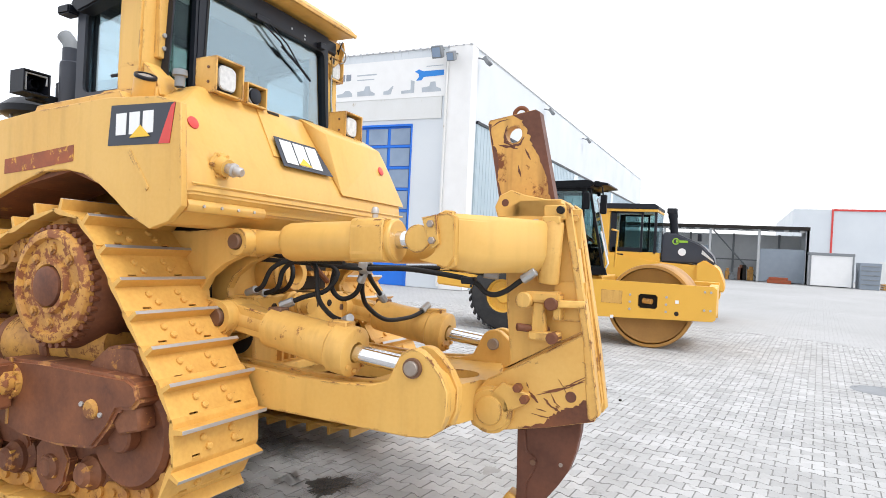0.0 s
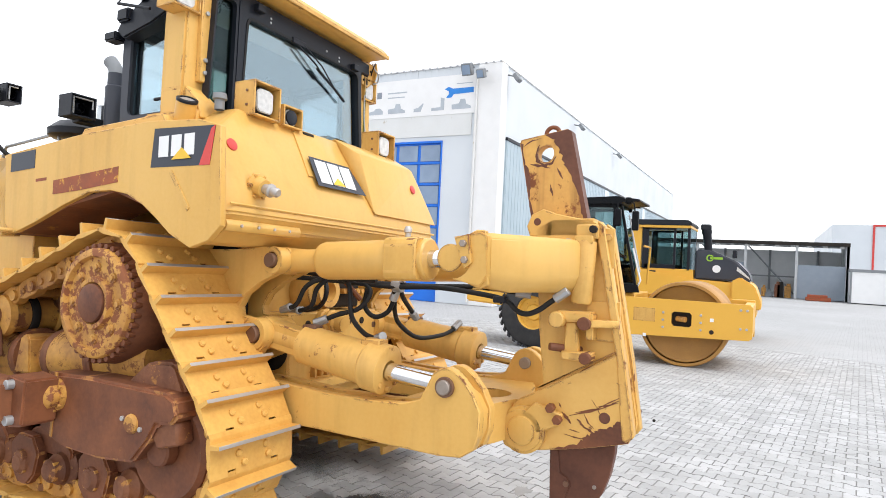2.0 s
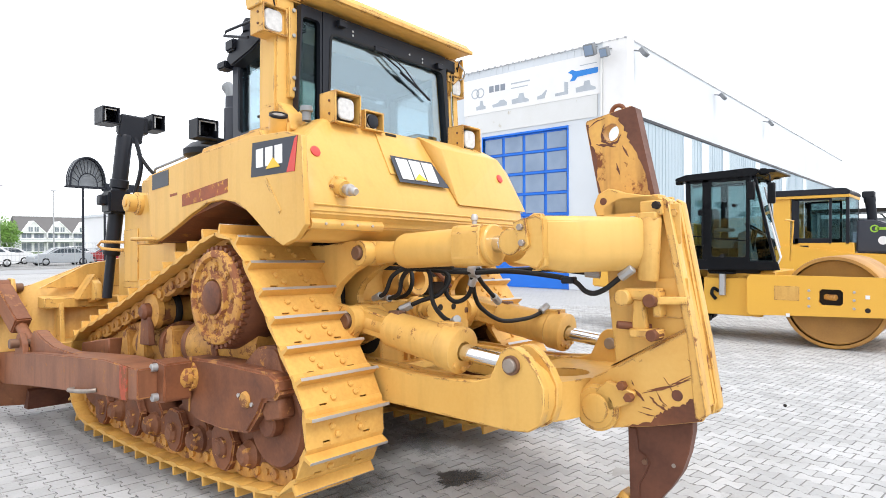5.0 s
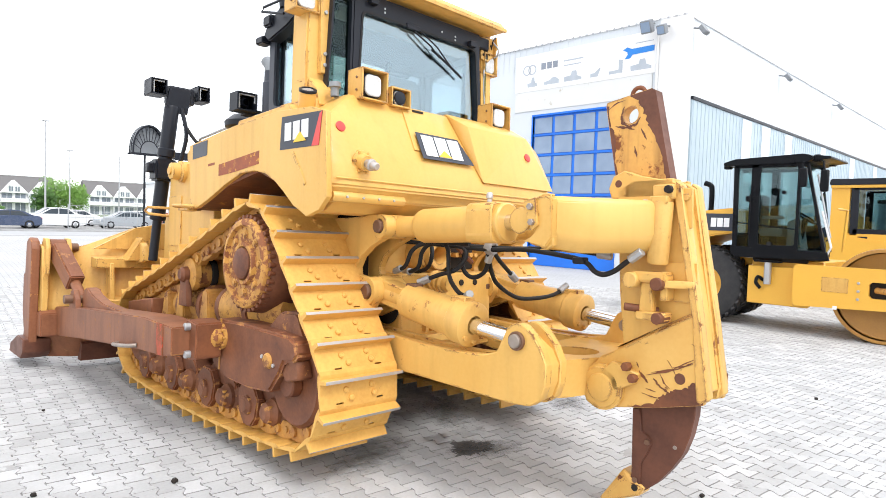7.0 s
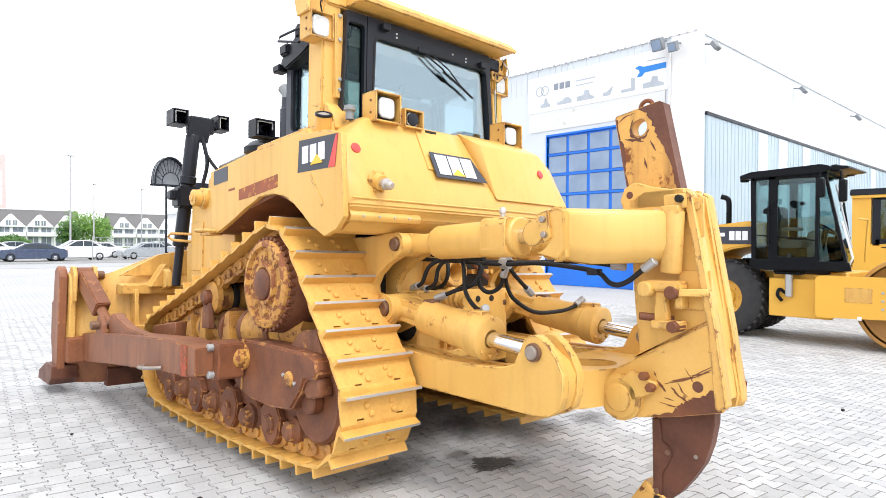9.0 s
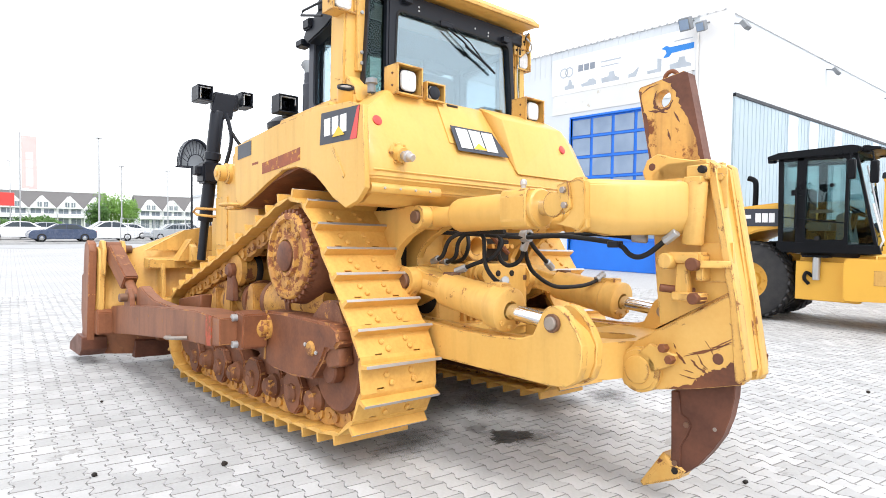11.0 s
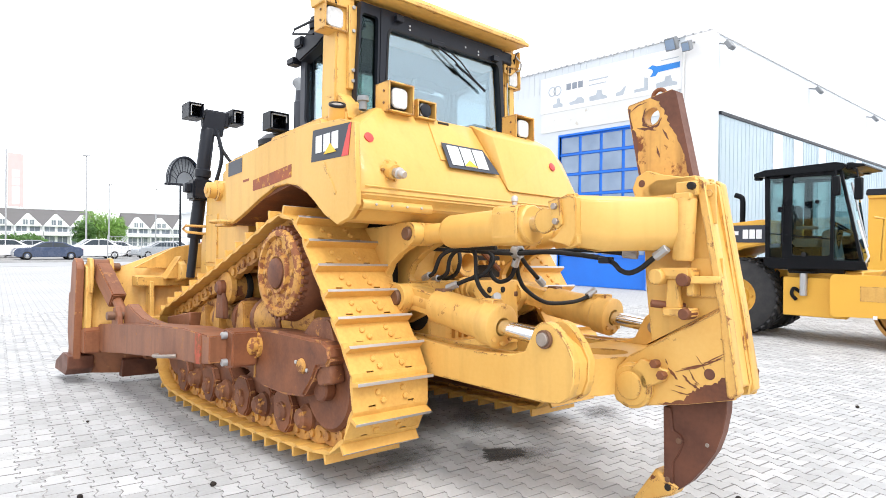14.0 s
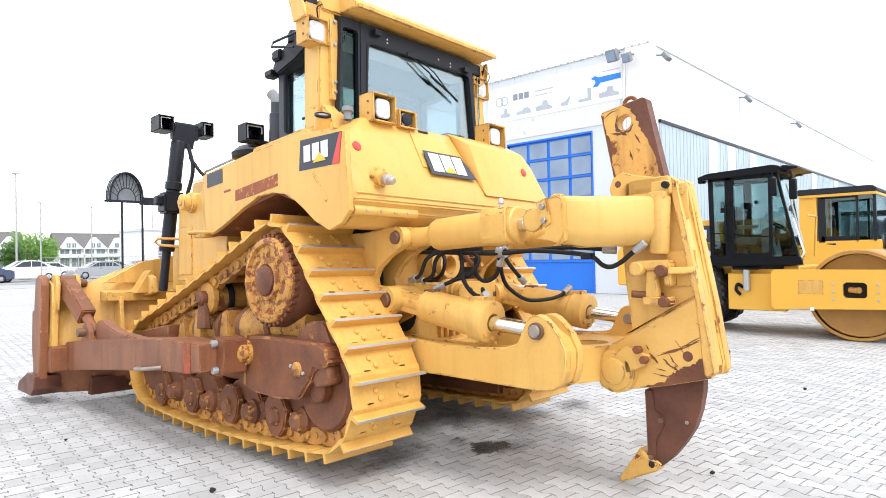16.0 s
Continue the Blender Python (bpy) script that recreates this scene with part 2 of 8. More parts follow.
def prism(poly, axis, a, b, bev=0.006, seg=1):
    """A flat outline pushed along an axis. axis x: outline in (y, z); y: (x, z); z: (x, y)."""
    bm = bmesh.new()
    put = {"x": lambda p, c: (c, p[0], p[1]), "y": lambda p, c: (p[0], c, p[1]), "z": lambda p, c: (p[0], p[1], c)}[axis]
    lo, hi = [bm.verts.new(put(p, a)) for p in poly], [bm.verts.new(put(p, b)) for p in poly]
    bm.faces.new(lo)
    bm.faces.new(hi[::-1])
    k = len(poly)
    for i in range(k):
        bm.faces.new((lo[i], hi[i], hi[(i + 1) % k], lo[(i + 1) % k]))
    bmesh.ops.recalc_face_normals(bm, faces=bm.faces)
    return _bevel(bm, bev * 0.6, seg)


def framed(outer, hole, axis, a, b, bev=0.0):
    """A flat plate with one opening. Outlines as for prism."""
    bm = bmesh.new()
    put = {"x": lambda p, c: (c, p[0], p[1]), "y": lambda p, c: (p[0], c, p[1]), "z": lambda p, c: (p[0], p[1], c)}[axis]
    es = []
    for loop in (outer, hole):
        vs = [bm.verts.new(put(p, a)) for p in loop]
        es += [bm.edges.new((vs[i], vs[(i + 1) % len(vs)])) for i in range(len(vs))]
    bmesh.ops.triangle_fill(bm, edges=es, use_beauty=True, use_dissolve=False)
    res = bmesh.ops.extrude_face_region(bm, geom=list(bm.faces))
    d = [0, 0, 0]
    d["xyz".index(axis)] = b - a
    bmesh.ops.translate(bm, vec=d, verts=[v for v in res["geom"] if isinstance(v, bmesh.types.BMVert)])
    bmesh.ops.recalc_face_normals(bm, faces=bm.faces)
    return bm


def eased(corners, r, k=5):
    """An outline with its corners rounded."""
    out = []
    n = len(corners)
    for i in range(n):
        p, c, q = Vector(corners[i - 1]), Vector(corners[i]), Vector(corners[(i + 1) % n])
        a, b = c + (p - c).normalized() * r, c + (q - c).normalized() * r
        for j in range(k + 1):
            t = j / k
            v = (1 - t) ** 2 * a + 2 * t * (1 - t) * c + t * t * b
            out.append((v.x, v.y))
    return out


def frame_to(p, q):
    """The turn that carries z onto the way from p to q, set at p."""
    d = Vector(q) - Vector(p)
    return Matrix.Translation(p) @ d.to_track_quat("Z", "Y").to_matrix().to_4x4(), d.length


def lathe(profile, p, q, seg=24):
    """A turned body: profile rows (share of the way from p to q, radius)."""
    m, length = frame_to(p, q)
    bm = bmesh.new()
    rings = []
    for s, r in profile:
        if r <= 0:
            rings.append([bm.verts.new(m @ Vector((0, 0, s * length)))])
        else:
            rings.append([bm.verts.new(m @ Vector((r * math.cos(2 * math.pi * i / seg), r * math.sin(2 * math.pi * i / seg), s * length))) for i in range(seg)])
    for a, b in zip(rings, rings[1:]):
        for i in range(seg):
            j = (i + 1) % seg
            if len(a) == 1 and len(b) > 1:
                bm.faces.new((a[0], b[j], b[i]))
            elif len(b) == 1 and len(a) > 1:
                bm.faces.new((a[i], a[j], b[0]))
            elif len(a) > 1:
                bm.faces.new((a[i], a[j], b[j], b[i]))
    bmesh.ops.recalc_face_normals(bm, faces=bm.faces)
    return bm


def rod(p, q, r, seg=20, ch=0.0):
    """A round bar with shut, slightly eased ends."""
    length = (Vector(q) - Vector(p)).length
    c = min(ch or r * 0.12, length * 0.3) / length
    return lathe([(0, 0), (0, r * (1 - 0.12)), (c, r), (1 - c, r), (1, r * (1 - 0.12)), (1, 0)], p, q, seg)


def ring(p, q, r_out, r_in, seg=32):
    return lathe([(0, r_in), (0, r_out * 0.98), (0.12, r_out), (0.88, r_out), (1, r_out * 0.98), (1, r_in), (0, r_in)], p, q, seg)


def spline(points, steps=8):
    pts = [Vector(p) for p in points]
    ext = [2 * pts[0] - pts[1]] + pts + [2 * pts[-1] - pts[-2]]
    out = []
    for i in range(1, len(ext) - 2):
        a, b, c, d = ext[i - 1:i + 3]
        for k in range(steps):
            t = k / steps
            out.append(0.5 * ((2 * b) + (c - a) * t + (2 * a - 5 * b + 4 * c - d) * t * t + (3 * b - a - 3 * c + d) * t ** 3))
    return out + [pts[-1]]


def hose(points, r, seg=10, steps=8, smooth=True):
    path = spline(points, steps) if smooth else [Vector(p) for p in points]
    bm = bmesh.new()
    rings, up = [], Vector((0.31, 0.17, 0.93))
    for i, p in enumerate(path):
        d = (path[min(i + 1, len(path) - 1)] - path[max(i - 1, 0)]).normalized()
        a = d.cross(up).normalized()
        b = a.cross(d)
        up = b
        rings.append([bm.verts.new(p + r * (math.cos(2 * math.pi * k / seg) * a + math.sin(2 * math.pi * k / seg) * b)) for k in range(seg)])
    for a, b in zip(rings, rings[1:]):
        for k in range(seg):
            bm.faces.new((a[k], a[(k + 1) % seg], b[(k + 1) % seg], b[k]))
    bm.faces.new(rings[0][::-1])
    bm.faces.new(rings[-1])
    bmesh.ops.recalc_face_normals(bm, faces=bm.faces)
    return bm


def disc_outline(c, r, a0, a1, k):
    return [(c[0] + r * math.cos(radians(a0 + (a1 - a0) * i / k)), c[1] + r * math.sin(radians(a0 + (a1 - a0) * i / k))) for i in range(k + 1)]


def mesh_of(name, bm, *mats):
    me = bpy.data.meshes.new(name)
    bm.to_mesh(me)
    bm.free()
    mats = mats if len(mats) > 1 else (mats[0], EDGES.get(mats[0].name, mats[0]))
    for m in mats:
        me.materials.append(m)
    for p in me.polygons:
        p.use_smooth = True
    me.set_sharp_from_angle(angle=radians(38))
    return me


def part(name, bm, material, parent, label=""):
    ob = new(name, mesh_of(name, bm, *(material if isinstance(material, tuple) else (material,))))
    ob.parent = parent
    return tagged(ob, label)


def again(ob, m=None, parent=None):
    """The same piece once more, on the same mesh."""
    o = new(ob.name.split(".")[0], ob.data)
    o.parent = parent or ob.parent
    if m is not None:
        o.matrix_basis = m
    return o


def thing(name, label, category, at=None, group="", kind=""):
    ob = new(name)
    ob.empty_display_size = 0.2
    if at is not None:
        ob.matrix_basis = at
    return tagged(ob, label, category, group, kind)


def solid(name, bm, material, label, category, at=None, group="", kind=""):
    ob = new(name, mesh_of(name, bm, *(material if isinstance(material, tuple) else (material,))))
    if at is not None:
        ob.matrix_basis = at
    return tagged(ob, label, category, group, kind)


# ---- the bulldozer: x to its right, y ahead, z up from the flat ground; it stands lifted a little on its ripper and blade ----
DOZER_AT = Matrix.LocRotScale((0, 0, 0.112), Euler((-0.034, 0.022, 0)), None)
dozer = thing("bulldozer", "large yellow crawler bulldozer with rusty undercarriage, rear propped on its ripper", "bulldozer", DOZER_AT)

SPROCKET, REAR_IDLER, FRONT_IDLER = (0.62, 1.27), (0.04, 0.50), (2.95, 0.50)
GAUGE, SHOE_W, PITCH, FIN = 1.04, 0.61, 0.216, 0.07


def track_path(sag):
    """Plate line of the track, as (y, z, ty, tz) at even steps, running forward along the top."""
    pts = []
    for (cy, cz), r in ((SPROCKET, 0.43), (REAR_IDLER, 0.42), (FRONT_IDLER, 0.43)):
        pts += [(cy + r * math.cos(a), cz + r * math.sin(a)) for a in np.linspace(0, 2 * math.pi, 120, endpoint=False)]
    pts = sorted(pts)

    def half(ps):
        h = []
        for p in ps:
            while len(h) > 1 and (h[-1][0] - h[-2][0]) * (p[1] - h[-2][1]) - (h[-1][1] - h[-2][1]) * (p[0] - h[-2][0]) <= 0:
                h.pop()
            h.append(p)
        return h[:-1]
    loop = (half(pts) + half(pts[::-1]))[::-1]
    dense = []
    for a, b in zip(loop, loop[1:] + loop[:1]):
        k = max(1, int(math.dist(a, b) / 0.02))
        dense += [(a[0] + (b[0] - a[0]) * i / k, a[1] + (b[1] - a[1]) * i / k) for i in range(k)]
    def drop(y, z):
        if z < 0.16 and 0.0 < y < 2.95:
            z -= sag * math.sin(math.pi * y / 2.95) ** 0.8
        elif y > 0.9 and z > 1.0:
            z -= 0.015 * math.sin(math.pi * (y - 0.9) / 2.2) if y < 3.1 else 0
        return y, z
    dense = [drop(*p) for p in dense]
    total = sum(math.dist(a, b) for a, b in zip(dense, dense[1:] + dense[:1]))
    count = round(total / PITCH)
    out, walked, want = [], 0.0, 0.0
    n = len(dense)
    for i in range(n):
        a, b = dense[i], dense[(i + 1) % n]
        d = math.dist(a, b)
        while want <= walked + d and len(out) < count and d > 0:
            s = (want - walked) / d
            p, q = dense[(i - 4) % n], dense[(i + 5) % n]
            e = math.dist(p, q)
            out.append((a[0] + (b[0] - a[0]) * s, a[1] + (b[1] - a[1]) * s, (q[0] - p[0]) / e, (q[1] - p[1]) / e))
            want += total / count
        walked += d
    return out


def shoe_mesh():
    w = SHOE_W / 2
    outline = [(-0.082, 0.0), (-0.082, -0.012), (0.05, -0.026), (0.092, -0.022), (0.122, -0.013), (0.124, -0.004), (0.100, 0.005), (0.074, 0.004), (0.070, FIN), (0.050, FIN), (0.046, 0.006)]
    bm = prism(outline, "x", -w, w, 0.0015)
    for f in bm.faces:
        c = f.calc_center_median()
        if c.z > FIN - 0.004 and 0.045 < c.y < 0.075:
            f.material_index = 1
        else:
            f.material_index = 0
    # leading lip in three lengths; the links show through the two notches between them
    for a, b in ((-w, -0.185), (-0.13, 0.13), (0.185, w)):
        lip = prism([(-0.111, 0.0), (-0.111, -0.010), (-0.080, -0.013), (-0.080, 0.0)], "x", a, b, 0)
        bm = merge(bm, lip)
    for x, y in ((-0.115, -0.005), (-0.075, -0.058), (0.085, 0.004), (0.105, -0.052)):
        bm = merge(bm, lathe([(0, 0.021), (0.7, 0.020), (1, 0.013), (1, 0)], (x, y, 0), (x, y, 0.02), 8))
    return mesh_of("track_shoe", bm, M_shoe, M_steel)


SHOE = shoe_mesh()


def link_bm():
    bms = []
    for s in (-1, 1):
        bms.append(prism([(-0.105, -0.035), (-0.12, -0.12), (-0.06, -0.145), (0.06, -0.145), (0.12, -0.12), (0.105, -0.035), (0.03, -0.02), (-0.03, -0.02)], "x", s * 0.125, s * 0.195, 0.008))
        bms.append(lathe([(0, 0), (0, 0.036), (1, 0.036), (1, 0)], (s * 0.12, -0.06, -0.092), (s * 0.215, -0.06, -0.092), 10))
        bms.append(lathe([(0, 0), (0, 0.026), (1, 0.022), (1, 0)], (s * 0.12, 0.05, -0.092), (s * 0.208, 0.05, -0.092), 8))
    bms.append(lathe([(0, 0), (0, 0.034), (1, 0.034), (1, 0)], (-0.1, -0.108, -0.085), (0.1, -0.108, -0.085), 10))
    return merge(*bms)


LINK_ME = mesh_of("link", link_bm(), M_gold)


def track(s, sag):
    path = track_path(sag)
    chain = bmesh.new()
    places = []
    for y, z, ty, tz in path:
        m = Matrix(((1, 0, 0, s * GAUGE), (0, ty, -tz, y), (0, tz, ty, z), (0, 0, 0, 1)))
        places.append(m)
        before = len(chain.verts)
        chain.from_mesh(LINK_ME)
        chain.verts.ensure_lookup_table()
        bmesh.ops.transform(chain, matrix=m, verts=chain.verts[before:])
    base = part("track", chain, M_gold, dozer, "dirty gold steel link chain of the crawler track")
    for m in places:
        o = new("track_shoe", SHOE)
        o.parent, o.matrix_basis = base, m
    return base


M_hub = surface("flaking_gold_hub", (0.58, 0.30, 0.065), 0.55, tint=(0.36, 0.16, 0.04), spread=1.0, scale=7.0, bump=0.3, wear=(0.24, 0.085, 0.035), wear_at=0.515, wear_scale=15.0)


def undercarriage(s):
    X = lambda a: s * a
    # sprocket with teeth
    teeth = []
    for i in range(46):
        a = 2 * math.pi * i / 46
        r = 0.355 if i % 2 else 0.30
        for k in (-0.35, 0.35):
            b = a + k * 2 * math.pi / 46
            teeth.append((SPROCKET[0] + r * math.cos(b), SPROCKET[1] + r * math.sin(b)))
    part("sprocket", prism(teeth, "x", X(0.99), X(1.09), 0.004), M_dark, dozer, "dark toothed drive sprocket")
    y, z = SPROCKET
    hub = part("final_drive", lathe([(0, 0.38), (0.1, 0.40), (0.55, 0.375), (0.62, 0.385), (0.94, 0.355), (1, 0.335), (1, 0)], (X(0.80), y, z), (X(1.31), y, z), 48), M_rust, dozer, "rusty brown final drive drum")
    part("hub_ring", lathe([(0, 0.325), (0.6, 0.325), (0.85, 0.318), (1, 0.30), (1, 0.275), (0.55, 0.265), (0.55, 0.16), (1, 0.15), (1, 0.125), (0.7, 0.115), (0.7, 0)], (X(1.30), y, z), (X(1.365), y, z), 48), M_hub, hub, "chipped gold hub ring")
    part("hub_cap", lathe([(0, 0.118), (0.8, 0.112), (1, 0.09), (1, 0)], (X(1.33), y, z), (X(1.385), y, z), 28), M_rust, hub)
    bolt = None
    for i in range(36):
        a = 2 * math.pi * i / 36
        c = (y + 0.335 * math.cos(a), z + 0.335 * math.sin(a))
        if bolt is None:
            bolt = part("bolt", rod((0, 0, 0), (X(0.05), 0, 0), 0.019, 8), M_rust, hub)
            bolt.matrix_basis = Matrix.Translation((X(1.285), *c))
        else:
            again(bolt, Matrix.Translation((X(1.285), *c)))
    stud = part("hub_stud", lathe([(0, 0.034), (0.6, 0.03), (0.6, 0.018), (1, 0.016), (1, 0)], (0, 0, 0), (X(0.022), 0, 0), 10), M_gold, hub)
    stud.matrix_basis = Matrix.Translation((X(1.333), y + 0.21, z))
    for i in range(1, 8):
        a = 2 * math.pi * i / 8
        again(stud, Matrix.Translation((X(1.333), y + 0.21 * math.cos(a), z + 0.21 * math.sin(a))))
    # idlers
    for (cy, cz), nm in ((REAR_IDLER, "rear"), (FRONT_IDLER, "front")):
        idl = part("idler", lathe([(0, 0), (0, 0.26), (0.05, 0.30), (0.3, 0.31), (0.34, 0.275), (0.66, 0.275), (0.70, 0.31), (0.95, 0.30), (1, 0.275), (0.96, 0.22), (0.96, 0)], (X(0.82), cy, cz), (X(1.27), cy, cz), 40), M_rust, dozer, "brown idler wheel")
        part("idler_hub", rod((X(1.25), cy, cz), (X(1.33), cy, cz), 0.09, 20), M_rust, idl)
    # roller frame: brown outer box behind the push arm's ball, with a sloped rear end
    fr = part("roller_frame", prism([(1.02, 0.50), (0.98, 0.84), (0.60, 0.85), (0.10, 0.835), (-0.08, 0.83), (-0.15, 0.80), (-0.18, 0.72), (-0.14, 0.67), (-0.02, 0.655), (0.04, 0.56), (0.16, 0.43), (0.45, 0.405), (0.80, 0.42)], "x", X(1.12), X(1.39), 0.03, 2), M_rust, dozer, "rusty brown track roller frame")
    part("inner_beam", box(X(0.72), X(1.15), 0.2, 2.75, 0.42, 0.80, 0.03), M_rust, fr)
    part("weld_band", prism([(0.90, 0.47), (0.88, 0.85), (0.86, 0.85), (0.88, 0.47)], "x", X(1.385), X(1.397), 0.002), M_gold, fr)
    part("cover_plug", lathe([(0, 0.055), (0.6, 0.052), (1, 0.04), (1, 0)], (X(1.385), 0.17, 0.64), (X(1.41), 0.17, 0.64), 18), M_gold, fr, "gold bolted cover plug")
    for dy, dz in ((0.075, 0.02), (-0.075, -0.02)):
        part("plug_bolt", rod((X(1.385), 0.17 + dy, 0.64 + dz), (X(1.402), 0.17 + dy, 0.64 + dz), 0.014, 8), M_steel, fr)
    part("idler_yoke", prism([(0.40, 0.80), (0.22, 0.94), (0.17, 0.965), (-0.01, 0.975), (-0.05, 0.95), (-0.13, 0.81)], "x", X(1.0), X(1.30), 0.03, 2), M_rustgold, fr, "scuffed wedge block above the rear idler")
    part("idler_yoke_lug", prism([(0.0, 0.52), (0.08, 0.62), (0.02, 0.70), (-0.14, 0.68), (-0.16, 0.56)], "x", X(1.25), X(1.36), 0.02), M_rustgold, fr)
    # recoil tube and its bands
    tube = part("recoil_tube", lathe([(0, 0), (0, 0.14), (0.04, 0.165), (0.30, 0.165), (0.32, 0.18), (0.38, 0.18), (0.40, 0.15), (0.75, 0.145), (0.77, 0.165), (0.82, 0.165), (0.84, 0.13), (1, 0.12), (1, 0)], (X(1.06), 0.35, 0.93), (X(1.06), 2.75, 0.80), 24), M_gold, dozer, "dirty gold recoil spring tube")
    for yy in (0.80, 1.25, 1.62, 2.05):
        zz = 0.93 - (yy - 0.35) * 0.054
        part("tube_band", ring((X(1.06), yy, zz), (X(1.06), yy + 0.07, zz - 0.004), 0.185, 0.14, 24), M_rustgold, tube)
    for yy, h in ((1.48, 0.16), (1.98, 0.20), (2.30, 0.14)):
        zz = 0.93 - (yy - 0.35) * 0.054
        part("tube_bracket", prism([(yy - 0.09, zz - 0.1), (yy - 0.07, zz + h - 0.03), (yy - 0.03, zz + h), (yy + 0.03, zz + h - 0.02), (yy + 0.09, zz - 0.1)], "x", X(1.10), X(1.26), 0.02, 2), M_gold, tube)
    part("front_wedge", prism([(1.7, 0.92), (2.15, 1.03), (2.5, 0.99), (2.9, 0.86), (2.9, 0.62), (1.7, 0.7)], "x", X(0.95), X(1.18), 0.02), M_gold, tube)
    part("front_box", prism([(2.42, 0.72), (2.42, 0.88), (3.05, 0.80), (3.05, 0.62)], "x", X(1.10), X(1.34), 0.015), M_rustarm, tube, "brown front frame box")
    # carrier roller
    car = part("carrier_roller", lathe([(0, 0), (0, 0.09), (0.05, 0.14), (0.12, 0.145), (0.16, 0.12), (0.45, 0.118), (0.47, 0.135), (0.53, 0.135), (0.55, 0.118), (0.80, 0.12), (0.84, 0.145), (0.95, 0.14), (1, 0.08), (1, 0)], (X(0.86), 1.78, 1.13), (X(1.28), 1.78, 1.13), 28), M_gold, dozer, "gold carrier roller with black bands")
    part("carrier_band", ring((X(1.06), 1.78, 1.13), (X(1.11), 1.78, 1.13), 0.142, 0.11, 28), M_dark, car)
    part("carrier_cap", lathe([(0, 0.07), (0.7, 0.065), (1, 0.04), (1, 0)], (X(1.27), 1.78, 1.13), (X(1.345), 1.78, 1.13), 18), M_rust, car)
    part("carrier_stand", prism([(1.70, 0.86), (1.73, 1.10), (1.79, 1.14), (1.85, 1.10), (1.88, 0.86)], "x", X(1.26), X(1.31), 0.012), M_rustgold, car)
    # bottom rollers in bogies
    for i, yy in enumerate((0.33, 0.62, 1.02, 1.34, 1.74, 2.05, 2.42, 2.68)):
        zz = 0.245 - (0.02 if i in (2, 3, 4, 5) else 0)
        ro = part("track_roller", lathe([(0, 0), (0, 0.10), (0.06, 0.135), (0.2, 0.135), (0.24, 0.105), (0.76, 0.105), (0.8, 0.135), (0.94, 0.135), (1, 0.10), (1, 0)], (X(0.84), yy, zz), (X(1.24), yy, zz), 24), M_rustgold, dozer, "rusty bottom roller")
        part("roller_cap", lathe([(0, 0.098), (0.35, 0.095), (0.55, 0.075), (0.8, 0.07), (1, 0.045), (1, 0)], (X(1.23), yy, zz), (X(1.335), yy, zz), 18), M_rustgold, ro)
        for k in range(4):
            a = math.pi / 4 + k * math.pi / 2
            c = (yy + 0.062 * math.cos(a), zz + 0.062 * math.sin(a))
            part("roller_bolt", rod((X(1.27), *c), (X(1.318), *c), 0.014, 6), M_gold, ro)
    for yy in (0.475, 1.18, 1.895, 2.55):
        part("bogie", prism([(yy - 0.25, 0.20), (yy - 0.26, 0.33), (yy - 0.17, 0.43), (yy - 0.06, 0.46), (yy + 0.06, 0.46), (yy + 0.17, 0.43), (yy + 0.26, 0.33), (yy + 0.25, 0.20), (yy + 0.16, 0.17), (yy + 0.11, 0.29), (yy - 0.11, 0.29), (yy - 0.16, 0.17)], "x", X(1.05), X(1.24), 0.02, 2), M_rust, dozer, "lumpy rust-brown roller bogie")
        part("bogie_lug", rod((X(1.29), yy + 0.15, 0.26), (X(1.33), yy + 0.15, 0.26), 0.05, 12), M_rustgold, dozer)
        part("bogie_cover", prism([(yy + 0.28, 0.18), (yy + 0.29, 0.34), (yy + 0.21, 0.41), (yy + 0.06, 0.40), (yy - 0.01, 0.30), (yy + 0.03, 0.16), (yy + 0.10, 0.09), (yy + 0.2, 0.09)], "x", X(1.235), X(1.30), 0.02, 2), M_rust, dozer)
    part("roller_guard", box(X(0.76), X(0.83), 0.1, 2.8, 0.15, 0.42, 0.01), M_rust, dozer)


